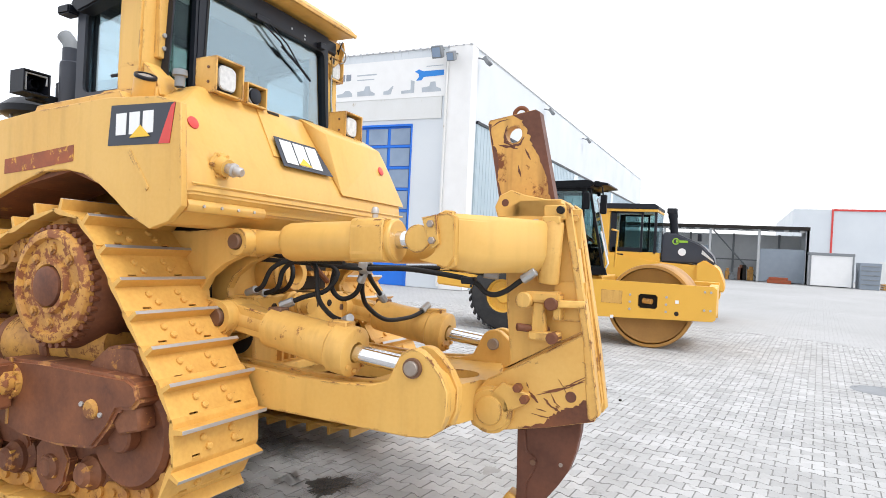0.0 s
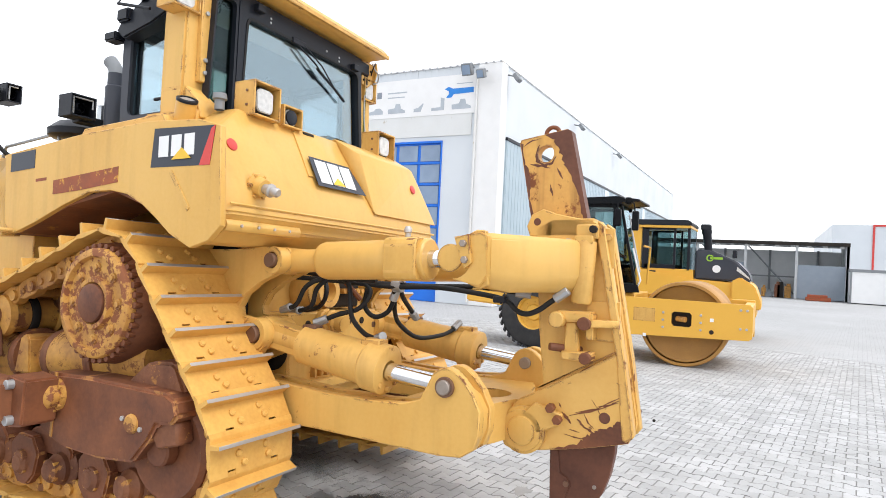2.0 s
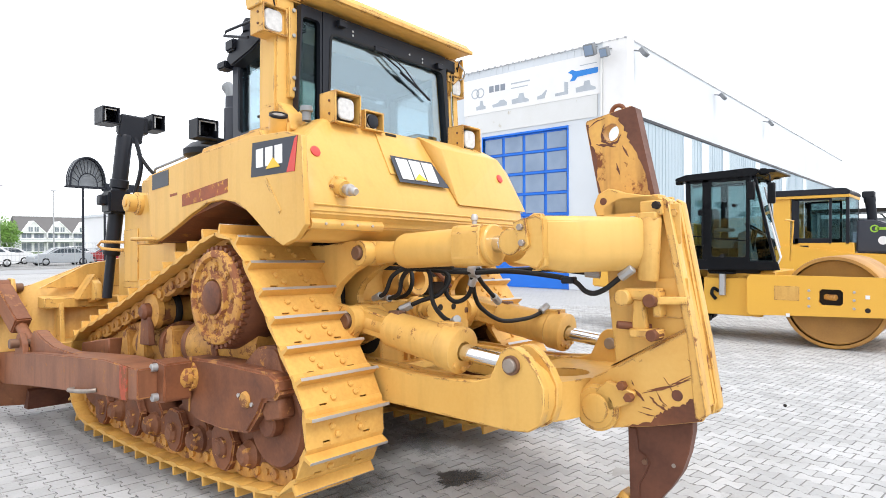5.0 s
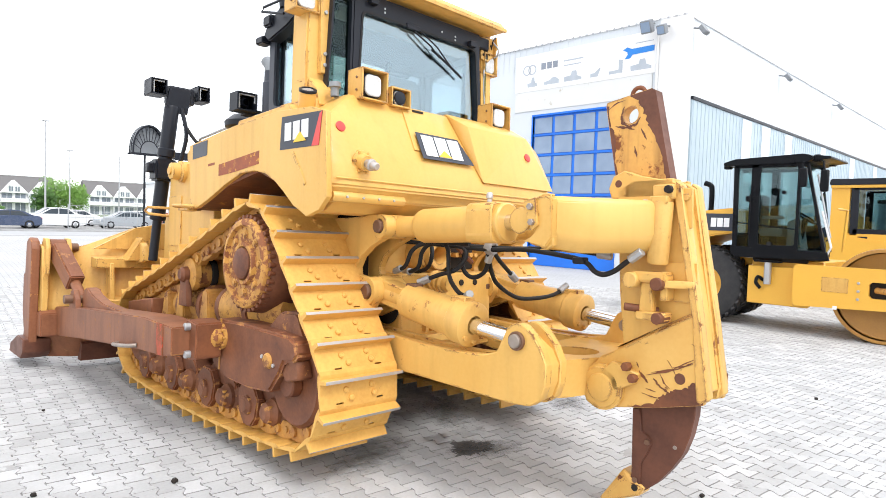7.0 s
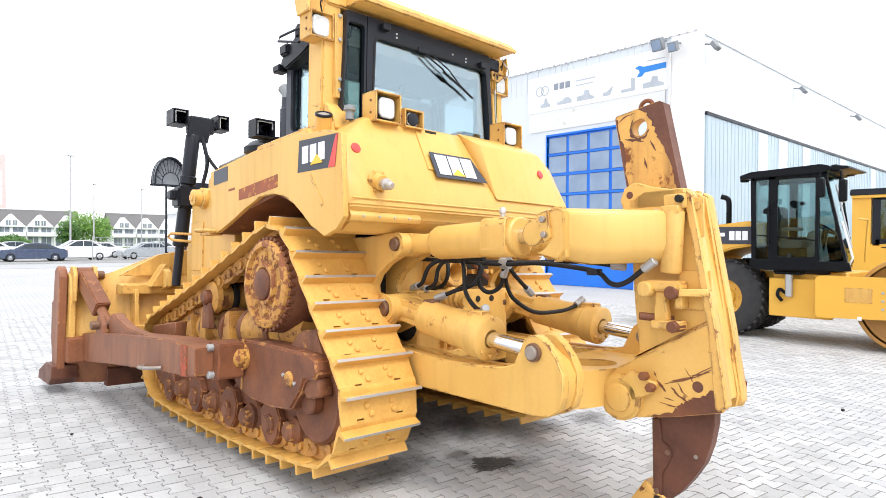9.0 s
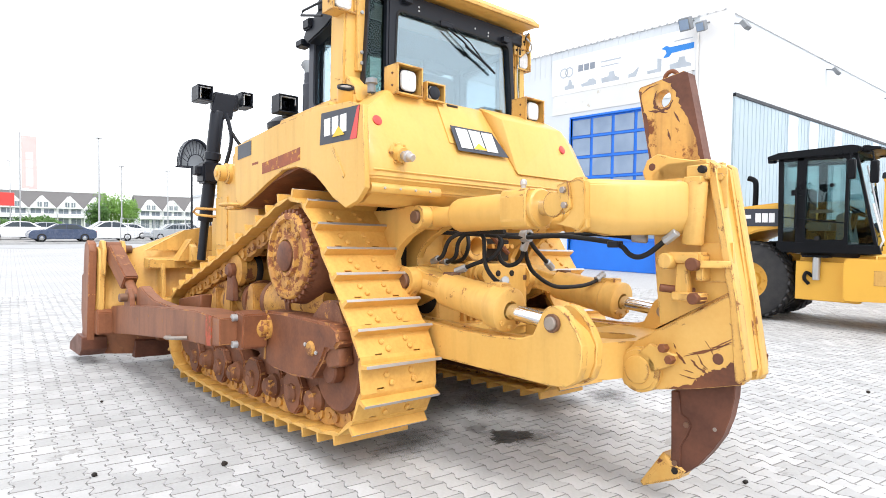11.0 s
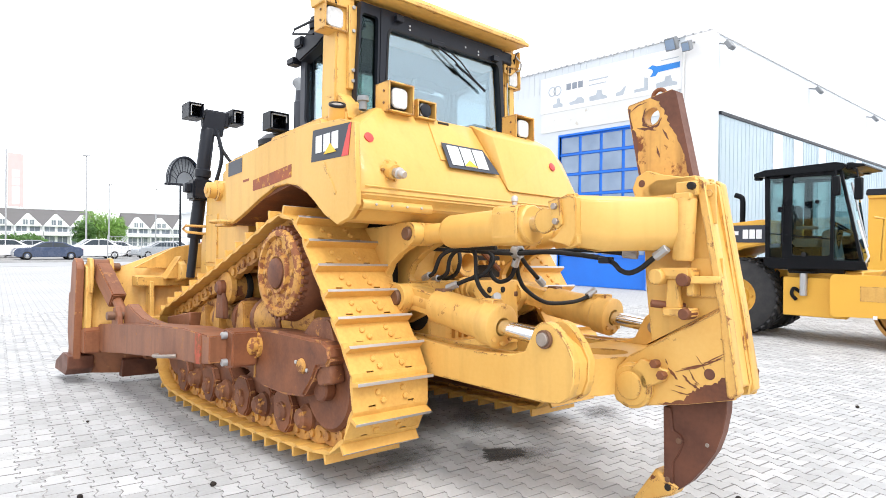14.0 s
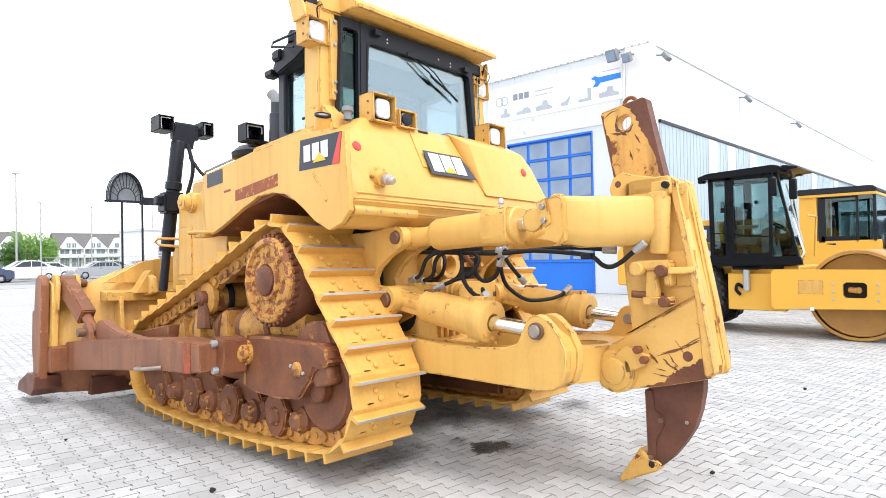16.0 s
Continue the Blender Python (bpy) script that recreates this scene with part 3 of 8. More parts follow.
# push arm, from the ball on the roller frame out to the blade
def push_arm(s):
    X = lambda a: s * a
    arm = part("push_arm", prism([(0.93, 0.60), (0.93, 0.80), (1.5, 0.82), (3.0, 0.75), (4.12, 0.67), (4.22, 0.52), (4.18, 0.40), (4.0, 0.37), (3.2, 0.44), (1.6, 0.555), (1.1, 0.575)], "x", X(1.47), X(1.73), 0.015, 2), M_rustarm, dozer, "long rust-brown blade push arm")
    part("ball_joint", lathe([(0, 0.10), (0.3, 0.10), (0.32, 0.078), (0.6, 0.078), (0.75, 0.05), (0.8, 0.03), (0.8, 0.0)], (X(1.36), 0.86, 0.72), (X(1.53), 0.86, 0.72), 28), M_hub, arm, "gold ball trunnion")
    part("ball_cap", prism([(0.83, 0.57), (0.81, 0.83), (0.98, 0.85), (1.06, 0.78), (1.06, 0.60), (0.98, 0.55)], "x", X(1.40), X(1.60), 0.02, 2), M_rust, arm)
    for k in range(10):
        a = 2 * math.pi * k / 10
        part("cap_stud", rod((X(1.40), 0.86 + 0.092 * math.cos(a), 0.72 + 0.092 * math.sin(a)), (X(1.425), 0.86 + 0.092 * math.cos(a), 0.72 + 0.092 * math.sin(a)), 0.011, 6), M_gold, arm)
    part("red_band", prism([(1.08, 0.58), (1.08, 0.80), (1.20, 0.81), (1.20, 0.57)], "x", X(1.725), X(1.737), 0.002), M_rednose, arm, "faded red paint band")
    for c in ((0.93, 0.80), (0.92, 0.60)):
        part("cap_bolt", rod((X(1.55), *c), (X(1.64), *c), 0.028, 10), M_zinc, arm)
    part("tow_eye", hose([(X(1.73), 2.06, 0.545), (X(1.78), 2.03, 0.545), (X(1.79), 1.85, 0.56), (X(1.78), 1.66, 0.58), (X(1.73), 1.62, 0.585)], 0.016), M_steelbrown, arm, "worn steel tow eye")
    part("horn", prism([(1.75, 0.78), (2.35, 0.79), (2.80, 0.815), (3.10, 0.875), (3.26, 0.93), (3.36, 0.91), (3.42, 0.74), (3.3, 0.62), (1.75, 0.74)], "x", X(1.55), X(1.66), 0.02, 2), M_rustarm, arm)
    br = part("tilt_brace", rod((X(1.63), 3.50, 0.80), (X(1.72), 4.14, 1.31), 0.05, 20), M_rustarm, dozer, "brown tilt brace cylinder")
    part("brace_box", box(-0.075, 0.075, -0.09, 0.09, -0.54, 0.02, 0.02, 2), M_rustarm, br).matrix_basis = frame_to((X(1.714), 4.10, 1.278), (X(1.72), 4.14, 1.31))[0]
    part("brace_head", rod((X(1.64), 4.14, 1.31), (X(1.80), 4.14, 1.31), 0.085, 20), M_rustarm, br)
    for c in ((3.50, 0.80), (4.14, 1.31)):
        part("brace_pin", rod((X(1.52), *c), (X(1.80), *c), 0.045, 16), M_pin, br)
    for dx in (0.10, -0.10):
        part("brace_lug", prism([(3.34, 0.60), (3.38, 0.80), (3.46, 0.90), (3.56, 0.88), (3.61, 0.76), (3.6, 0.60)], "x", X(1.60 + dx - 0.025), X(1.60 + dx + 0.025), 0.01), M_rustarm, br)


M_rednose = surface("faded_red_paint", (0.40, 0.06, 0.02), 0.55, tint=(0.24, 0.05, 0.02), scale=20, bump=0.1, wear=(0.22, 0.08, 0.035), wear_at=0.5, wear_scale=18)


def blade():
    # curved mouldboard with wings, built from columns across its width
    cols = [(-1.92, 4.34, 1.16), (-1.88, 4.30, 1.20), (-1.45, 3.98, 1.34), (-1.0, 3.86, 1.54), (-0.5, 3.85, 1.64), (0.5, 3.85, 1.64), (1.0, 3.86, 1.54), (1.45, 3.98, 1.34), (1.88, 4.30, 1.20), (1.92, 4.34, 1.16)]
    bm = bmesh.new()
    grid = []
    for x, y, top in cols:
        col = []
        for k in range(9):
            u = k / 8
            bow = -0.20 * math.sin(math.pi * min(u, 1)) + 0.06 * u
            col.append((x, y + 0.22 + bow - 0.12 * u, 0.10 + (top - 0.10) * u))
        grid.append(col)
    fv = [[bm.verts.new(p) for p in c] for c in grid]
    bv = [[bm.verts.new((p[0], p[1] - 0.05, p[2])) for p in c] for c in grid]
    for a, b, flip in ((fv, None, 0), (bv, None, 1)):
        for i in range(len(a) - 1):
            for k in range(8):
                f = (a[i][k], a[i + 1][k], a[i + 1][k + 1], a[i][k + 1])
                bm.faces.new(f[::-1] if flip else f)
    for i in range(len(fv) - 1):
        bm.faces.new((fv[i][8], fv[i + 1][8], bv[i + 1][8], bv[i][8]))
        bm.faces.new((fv[i][0], bv[i][0], bv[i + 1][0], fv[i + 1][0]))
    for e in (0, -1):
        for k in range(8):
            bm.faces.new((fv[e][k], fv[e][k + 1], bv[e][k + 1], bv[e][k]))
    bmesh.ops.recalc_face_normals(bm, faces=bm.faces)
    for f in bm.faces:
        f.material_index = 1 if f.calc_center_median().z < 0.46 else 0
    bl = part("blade", bm, (M_worn, M_rustarm), dozer, "wide yellow curved blade with rusty edges")
    for s in (-1, 1):
        X = lambda a: s * a
        part("end_plate", prism([(4.24, 0.28), (4.20, 0.80), (4.17, 1.28), (4.20, 1.37), (4.29, 1.41), (4.40, 1.36), (4.45, 1.03), (4.52, 1.01), (4.54, 0.60), (4.47, 0.40), (4.50, 0.28)], "x", X(1.87), X(1.95), 0.012), M_rustarm, bl, "brown worn blade end plate")
        part("corner_bit", prism([(4.36, 0.10), (4.24, 0.18), (4.24, 0.32), (4.52, 0.34), (4.86, 0.22), (4.92, 0.11)], "x", X(1.74), X(2.0), 0.015), M_shank, bl, "dark end bit")
        part("wing_web", prism([(4.12, 0.50), (4.10, 1.0), (4.14, 1.30), (4.26, 1.34), (4.30, 0.5)], "x", X(1.80), X(1.86), 0.012), M_worn, bl)
        part("brace_lug", prism([(4.06, 1.02), (4.04, 1.30), (4.09, 1.40), (4.20, 1.41), (4.28, 1.32), (4.36, 1.02)], "x", X(1.60), X(1.64), 0.01), M_worn, bl)
        part("brace_lug", prism([(4.06, 1.02), (4.04, 1.30), (4.09, 1.40), (4.20, 1.41), (4.28, 1.32), (4.36, 1.02)], "x", X(1.80), X(1.84), 0.01), M_worn, bl)
        part("arm_shoe", prism([(4.06, 0.36), (4.06, 0.60), (4.12, 0.64), (4.30, 0.60), (4.34, 0.34)], "x", X(1.62), X(1.88), 0.02, 2), M_rustarm, bl, "brown block that ties the push arm to the blade")
        part("side_rib", prism([(3.70, 0.35), (3.66, 0.75), (3.70, 1.15), (3.84, 1.17), (3.92, 0.35)], "x", X(1.28), X(1.32), 0.008), M_worn, bl)
        part("lift_lug", prism([(3.50, 1.18), (3.54, 1.34), (3.66, 1.40), (3.86, 1.38), (3.86, 1.12)], "x", X(0.98), X(1.05), 0.01), M_yellow, bl)
        part("top_gusset", merge(prism([(X(1.18), 1.18), (X(0.86), 1.18), (X(1.02), 1.44)], "y", 3.62, 3.82, 0.008)), M_worn, bl)
    part("cutting_edge", prism([(4.04, 0.07), (4.00, 0.26), (4.05, 0.28), (4.16, 0.07)], "x", -1.5, 1.5, 0.006), M_shank, bl, "dark steel cutting edge")
    part("top_rail", prism([(3.72, 1.10), (3.72, 1.20), (3.92, 1.22), (3.92, 1.10)], "x", -1.45, 1.45, 0.01), M_worn, bl)
    part("mid_rail", prism([(3.62, 0.62), (3.62, 0.76), (3.90, 0.78), (3.90, 0.60)], "x", -1.45, 1.45, 0.01), M_worn, bl)
    part("low_rail", prism([(3.84, 0.27), (3.84, 0.38), (3.98, 0.38), (3.98, 0.27)], "x", -1.30, 1.30, 0.01), M_rustarm, bl)
    # deep sloping top of the mouldboard and spill guard
    part("spill_guard", prism([(-1.45, 1.3), (-1.02, 1.54), (-0.5, 1.64), (0.5, 1.64), (1.02, 1.54), (1.45, 1.3)], "y", 3.86, 3.90, 0.004), M_worn, bl, "scuffed yellow spill guard")


for side, sag in ((-1, 0.062), (1, 0.0)):
    track(side, sag)
    undercarriage(side)
    push_arm(side)
blade()

# ---- the bulldozer's body, fenders, cab ----
def side_decal(fe, X):
    d = X(1.2765)
    e = X(1.2795)
    f = X(1.283)
    dec = part("decal", prism([(0.28, 2.06), (0.26, 2.285), (-0.235, 2.265), (-0.20, 2.05)], "x", X(1.274), d, 0), M_decal, fe, "charcoal maker's decal with white blocks, yellow wedge and red stripe")
    for k in range(3):
        a = 0.215 - 0.105 * k
        part("white_block", prism([(a, 2.115), (a, 2.235), (a - 0.08, 2.235), (a - 0.08, 2.115)], "x", d, e, 0), M_white, dec)
    part("yellow_wedge", prism([(0.10, 2.095), (0.02, 2.16), (-0.055, 2.095)], "x", e, f, 0), M_sign_yellow, dec)
    part("red_stripe", prism([(-0.12, 2.052), (-0.205, 2.25), (-0.233, 2.265), (-0.20, 2.05)], "x", d, e, 0), M_red, dec)


def side_panel(s):
    X = lambda a: s * a
    out = [(-0.27, 2.26), (-0.30, 1.72), (-0.21, 1.64), (-0.07, 1.60), (0.10, 1.68), (0.22, 1.77), (0.34, 1.85), (0.48, 1.915), (0.64, 1.945), (0.85, 1.94), (1.10, 1.87), (1.40, 1.765), (1.62, 1.70),
           (1.70, 1.69), (1.76, 1.76), (1.80, 2.235), (1.64, 2.25), (0.96, 2.31), (0.31, 2.335), (-0.1, 2.31)]
    if s > 0:
        out = [(0.35, 2.33), (0.35, 1.86)] + out[7:18]
    fe = part("fender", prism(out, "x", X(1.235), X(1.275), 0.006), M_yellow, dozer, "yellow side fender with an arched lower edge")
    part("fender_top", prism([(0.05, 2.10), (0.05, 2.30), (0.31, 2.335), (0.96, 2.313), (1.64, 2.258), (1.85, 2.24), (1.85, 2.05), (1.6, 2.0)], "x", X(0.62), X(1.24), 0.006), M_yellow, fe)
    part("top_ridge", prism([(0.25, 2.33), (0.30, 2.40), (1.05, 2.37), (1.10, 2.30)], "x", X(0.95), X(1.20), 0.01), M_yellow, fe)
    part("wheel_arch", prism([(0.10, 1.66), (0.34, 1.84), (0.64, 1.94), (1.10, 1.865), (1.62, 1.695), (1.70, 1.685), (1.70, 1.71), (1.10, 1.895), (0.64, 1.97), (0.30, 1.87), (0.06, 1.70)], "x", X(0.72), X(1.24), 0.004), M_rust, fe, "rust-stained inside of the fender arch")
    part("fold_line", prism([(0.10, 2.04), (0.13, 2.04), (-0.04, 1.80), (-0.06, 1.82)], "x", X(1.272), X(1.28), 0.002), M_yellow, fe)
    if s < 0:
        side_decal(fe, X)
    rp = part("rust_plate", prism([(1.22, 1.94), (1.22, 2.03), (0.57, 2.085), (0.57, 1.99), (0.95, 1.955)], "x", X(1.274), X(1.2775), 0), M_faded, fe, "scraped decal worn down to rust")
    part("grey_stripe", prism([(1.72, 2.11), (1.72, 2.232), (1.44, 2.248), (1.44, 2.125)], "x", X(1.274), X(1.278), 0), M_decal, fe)
    part("small_marks", prism([(1.42, 2.03), (1.42, 2.05), (1.30, 2.055), (1.30, 2.035)], "x", X(1.274), X(1.276), 0), M_faded, fe)
    # ahead of the fender: engine side, radiator guard with the lift cylinder's trunnion
    es = part("engine_side", prism([(1.9, 1.30), (1.9, 2.16), (2.55, 2.17), (2.86, 2.17), (2.93, 2.06), (2.96, 1.30)], "x", X(0.55), X(1.0), 0.012), M_yellow, dozer, "yellow radiator side")
    hull = bmesh.new()
    for p in ((1.26, 1.69, 1.69), (1.26, 1.75, 2.225), (1.06, 2.16, 1.74), (1.06, 2.30, 2.14), (1.0, 2.0, 2.20), (1.0, 1.7, 1.70), (1.0, 2.3, 1.72), (1.0, 2.45, 2.16)):
        hull.verts.new((X(p[0]), p[1], p[2]))
    bmesh.ops.convex_hull(hull, input=hull.verts)
    part("slant_panel", _bevel(hull, 0.008), M_yellow, es)
    part("front_slat_panel", box(X(0.97), X(1.012), 2.62, 2.92, 1.36, 1.86, 0.006), M_yellow, es)
    part("trunnion", lathe([(0, 0), (0, 0.105), (0.6, 0.105), (0.65, 0.085), (0.97, 0.08), (1, 0.065), (1, 0)], (X(0.90), 2.60, 2.09), (X(1.13), 2.60, 2.09), 28), M_yellow, es, "yellow round cylinder trunnion")
    part("trunnion_cap", prism(disc_outline((2.60, 2.09), 0.04, 0, 360, 20)[:-1], "x", X(1.125), X(1.145), 0.006), M_worn, es)
    part("fender_step", hose([(X(1.20), 1.96, 1.71), (X(1.34), 1.94, 1.72), (X(1.36), 1.84, 1.72), (X(1.34), 1.70, 1.715), (X(1.25), 1.66, 1.71)], 0.014), M_worn, fe, "bent yellow grab bar")
    part("step_plate", box(X(1.20), X(1.32), 1.70, 1.90, 1.675, 1.70, 0.006), M_worn, fe)
    part("grab_rail", hose([(X(0.98), 2.93, 1.66), (X(1.18), 3.0, 1.68), (X(1.21), 3.02, 1.71), (X(1.19), 3.0, 1.745), (X(0.98), 2.90, 1.74)], 0.014, smooth=False), M_worn, es)


M_sign_yellow = surface("decal_yellow", (0.80, 0.50, 0.04), 0.4, tint=(0.74, 0.46, 0.04), bump=0.0)
M_faded = surface("rust_scraped_decal", (0.33, 0.085, 0.03), 0.6, tint=(0.20, 0.06, 0.03), spread=0.9, scale=9, bump=0.1, wear=(0.62, 0.31, 0.06), wear_at=0.60, wear_scale=12)
for side in (-1, 1):
    side_panel(side)


def rear_tank():
    # rear tank with sloped back: outline across the machine, cut away in the middle for the hoses' shelf
    prof = [(0.08, 1.72), (0.62, 2.02), (0.62, 2.48), (0.03, 2.48), (-0.02, 2.46), (-0.14, 2.22), (-0.27, 1.95), (-0.285, 1.80), (-0.25, 1.775), (-0.23, 1.72)]
    tk = bmesh.new()
    xs = [(-1.235, 0.05), (-1.17, 0.0), (-0.90, 0.0), (0.82, 0.0), (1.06, 0.0), (1.13, 0.05)]
    cols = []
    for x, inset in xs:
        outer = abs(x) > 1.0
        row = []
        for y, z in prof:
            zz = z - (0.20 if outer and z > 2.4 else 0) - (0.0 if not outer else 0.03 if 2.0 < z < 2.3 else 0)
            yy = y + inset if y < 0.3 else y
            if outer and z > 2.4:
                yy = yy - (0.10 if y < 0.3 else 0)
            row.append(tk.verts.new((x, yy, zz)))
        cols.append(row)
    for a, b in zip(cols, cols[1:]):
        for k in range(len(prof)):
            j = (k + 1) % len(prof)
            tk.faces.new((a[k], a[j], b[j], b[k]))
    tk.faces.new(cols[0])
    tk.faces.new(cols[-1][::-1])
    bmesh.ops.recalc_face_normals(tk, faces=tk.faces)
    _bevel(tk, 0.012, 2)
    t = part("fuel_tank", tk, (M_tank, M_tank), dozer, "glossy yellow rear fuel tank with rounded edges")
    part("lower_lip", prism([(-0.26, 1.70), (-0.275, 1.735), (-0.26, 1.765), (0.05, 1.765), (0.05, 1.70)], "x", -1.20, -0.60, 0.006), M_tank, t)
    part("lower_lip", prism([(-0.26, 1.70), (-0.275, 1.735), (-0.26, 1.765), (0.05, 1.765), (0.05, 1.70)], "x", 0.60, 1.12, 0.006), M_tank, t)
    for k in range(4):
        part("lip_rivet", rod((-1.1 + 0.13 * k, -0.268, 1.733), (-1.1 + 0.13 * k, -0.282, 1.733), 0.009, 8), M_steel, t)
    part("belly_plate", prism([(0.06, 1.63), (-0.1, 1.64), (-0.22, 1.72), (0.06, 1.73)], "x", -1.15, 1.08, 0.008), M_tank, t)
    part("seam", prism([(-0.287, 1.842), (-0.292, 1.85), (-0.287, 1.858)], "x", -1.2, 1.1, 0), M_tank, t)
    for x, y in ((-1.075, -0.142), (0.81, -0.228)):
        m, _ = frame_to((x, y, 2.205), (x, y - 0.055, 2.205 + 0.02))
        rd = part("reflector", lathe([(0, 0.037), (0.8, 0.037), (1, 0.034), (1, 0)], (0, 0, 0), (0, 0, 0.008), 24), M_red, t, "red round sticker")
        rd.matrix_basis = m
    # drain cock in a flanged boss
    pl = part("drain_boss", lathe([(0, 0.075), (0.15, 0.075), (0.25, 0.058), (1, 0.05), (1, 0)], (-0.985, -0.255, 1.975), (-0.985, -0.325, 1.955), 20), M_tank, t, "flanged yellow boss with a steel drain cock")
    part("drain_cock", lathe([(0, 0.03), (0.3, 0.03), (0.35, 0.04), (0.5, 0.04), (0.55, 0.028), (0.9, 0.028), (1, 0.02), (1, 0)], (-0.985, -0.32, 1.956), (-0.985, -0.43, 1.925), 12), M_steel, pl)
    for k in range(6):
        a = 2 * math.pi * k / 6
        part("boss_bolt", rod((-0.985 + 0.068 * math.cos(a), -0.262, 1.975 + 0.068 * math.sin(a)), (-0.985 + 0.068 * math.cos(a), -0.29, 1.967 + 0.068 * math.sin(a)), 0.011, 6), M_worn, pl)
    # middle shelf with the slot, decal and the wedge-shaped right box
    part("middle_panel", prism([(0.04, 2.475), (-0.035, 2.455), (-0.16, 2.20), (-0.20, 2.12), (-0.12, 2.12), (0.05, 2.4)], "x", -0.46, 0.02, 0.003), M_tank, t)
    # the slot is a near-black strip, coloured as its shaded inside
    part("slot", prism([(-0.052, 2.432), (-0.047, 2.45), (-0.03, 2.45), (-0.03, 2.43)], "x", -0.36, -0.25, 0.002), M_dark, t)
    def on_rear(x, z, off):
        k = (2.46 - z) / (2.46 - 1.95)
        return (x, -0.02 - 0.25 * k - off, z + off * 0.4)
    def flat(poly, off, nm, mat, par):
        bm = bmesh.new()
        lo = [bm.verts.new(on_rear(x, z, off - 0.003)) for x, z in poly]
        hi = [bm.verts.new(on_rear(x, z, off)) for x, z in poly]
        bm.faces.new(hi)
        bm.faces.new(lo[::-1])
        for i in range(len(poly)):
            j = (i + 1) % len(poly)
            bm.faces.new((lo[i], lo[j], hi[j], hi[i]))
        bmesh.ops.recalc_face_normals(bm, faces=bm.faces)
        return part(nm, bm, mat, par)
    dc = flat([(-0.42, 2.05), (-0.42, 2.25), (0.02, 2.25), (0.12, 2.05)], 0.030, "decal", M_decal, t)
    tagged(dc, "charcoal rear decal with white blocks")
    for k in range(3):
        a = -0.38 + 0.135 * k
        flat([(a, 2.075), (a, 2.232), (a + 0.118, 2.232), (a + 0.118, 2.075)], 0.034, "white_block", M_white, dc)
    flat([(-0.255, 2.078), (-0.185, 2.13), (-0.115, 2.078)], 0.038, "yellow_wedge", M_sign_yellow, dc)
    bmw = bmesh.new()
    pts = [(0.02, -0.02, 2.482), (0.10, -0.19, 2.375), (0.185, -0.29, 1.93), (0.84, -0.19, 2.375), (0.83, 0.0, 2.485), (1.09, -0.12, 2.285), (1.12, -0.288, 1.93), (0.1, 0.2, 2.485), (0.83, 0.2, 2.485), (1.09, 0.2, 2.285)]
    for p in pts:
        bmw.verts.new(p)
    bmesh.ops.convex_hull(bmw, input=bmw.verts)
    part("right_box", _bevel(bmw, 0.006), (M_tank, M_tank), t, "yellow angled right-hand tank cover")
    # filler and small parts on the top left
    fi = part("filler_neck", rod((-1.08, 0.27, 2.34), (-1.115, 0.20, 2.485), 0.060, 24), M_tank, t)
    part("filler_rim", lathe([(0, 0.063), (0.8, 0.063), (1, 0.058), (1, 0.046), (0.2, 0.044), (0, 0.063)], (-1.115, 0.20, 2.482), (-1.119, 0.192, 2.498), 28), M_black, fi, "black filler rim")
    part("filler_cap", lathe([(0, 0.045), (0.7, 0.045), (1, 0.036), (1, 0)], (-1.115, 0.20, 2.482), (-1.118, 0.194, 2.494), 24), M_zinc, fi, "grey filler cap")
    part("filler_block", box(-1.06, -0.98, 0.18, 0.38, 2.33, 2.45, 0.01), M_tank, t)
    part("breather", lathe([(0, 0.03), (0.6, 0.03), (0.65, 0.045), (1, 0.04), (1, 0)], (-0.96, 0.1, 2.46), (-0.96, 0.1, 2.56), 14), M_grey, t)


rear_tank()


def work_lamp(name, x0, x1, z0, z1, y, lens_r, parent, lab, deep=0.17):
    """A boxed lamp: folded yellow sheet case, round-cornered lens set back in it, looking to the rear."""
    t = 0.012
    case = merge(box(x0, x0 + t, y, y + deep, z0, z1, 0.003), box(x1 - t, x1, y, y + deep, z0, z1, 0.003), box(x0 + t, x1 - t, y, y + deep, z0, z0 + t, 0.003), box(x0 + t, x1 - t, y, y + deep, z1 - t, z1, 0.003), box(x0 + t, x1 - t, y + deep - t, y + deep, z0 + t, z1 - t, 0.003))
    c = part(name, case, M_worn, parent, lab)
    cx, cz = (x0 + x1) / 2, (z0 + z1) / 2
    outline = []
    for a0, sx, sz in ((0, 1, 1), (90, -1, 1), (180, -1, -1), (270, 1, -1)):
        outline += disc_outline((cx + sx * lens_r * 0.45, cz + sz * lens_r * 0.5), lens_r * 0.5, a0, a0 + 90, 4)
    part("lamp_body", prism([(cx + (p[0] - cx) * 1.13, cz + (p[1] - cz) * 1.13) for p in outline], "y", y + 0.035, y + 0.13, 0.01), M_black, c, "black lamp housing")
    part("lens", prism(outline, "y", y + 0.022, y + 0.05, 0.008, 2), M_lens, c, "frosted lamp lens")
    for sx in (x0 - 0.001, x1 + 0.001):
        for k in (0.3, 0.7):
            part("case_bolt", rod((sx, y + 0.06, z0 + (z1 - z0) * k), (sx + (0.008 if sx > cx else -0.008), y + 0.06, z0 + (z1 - z0) * k), 0.009, 8), M_pin, c)
    return c


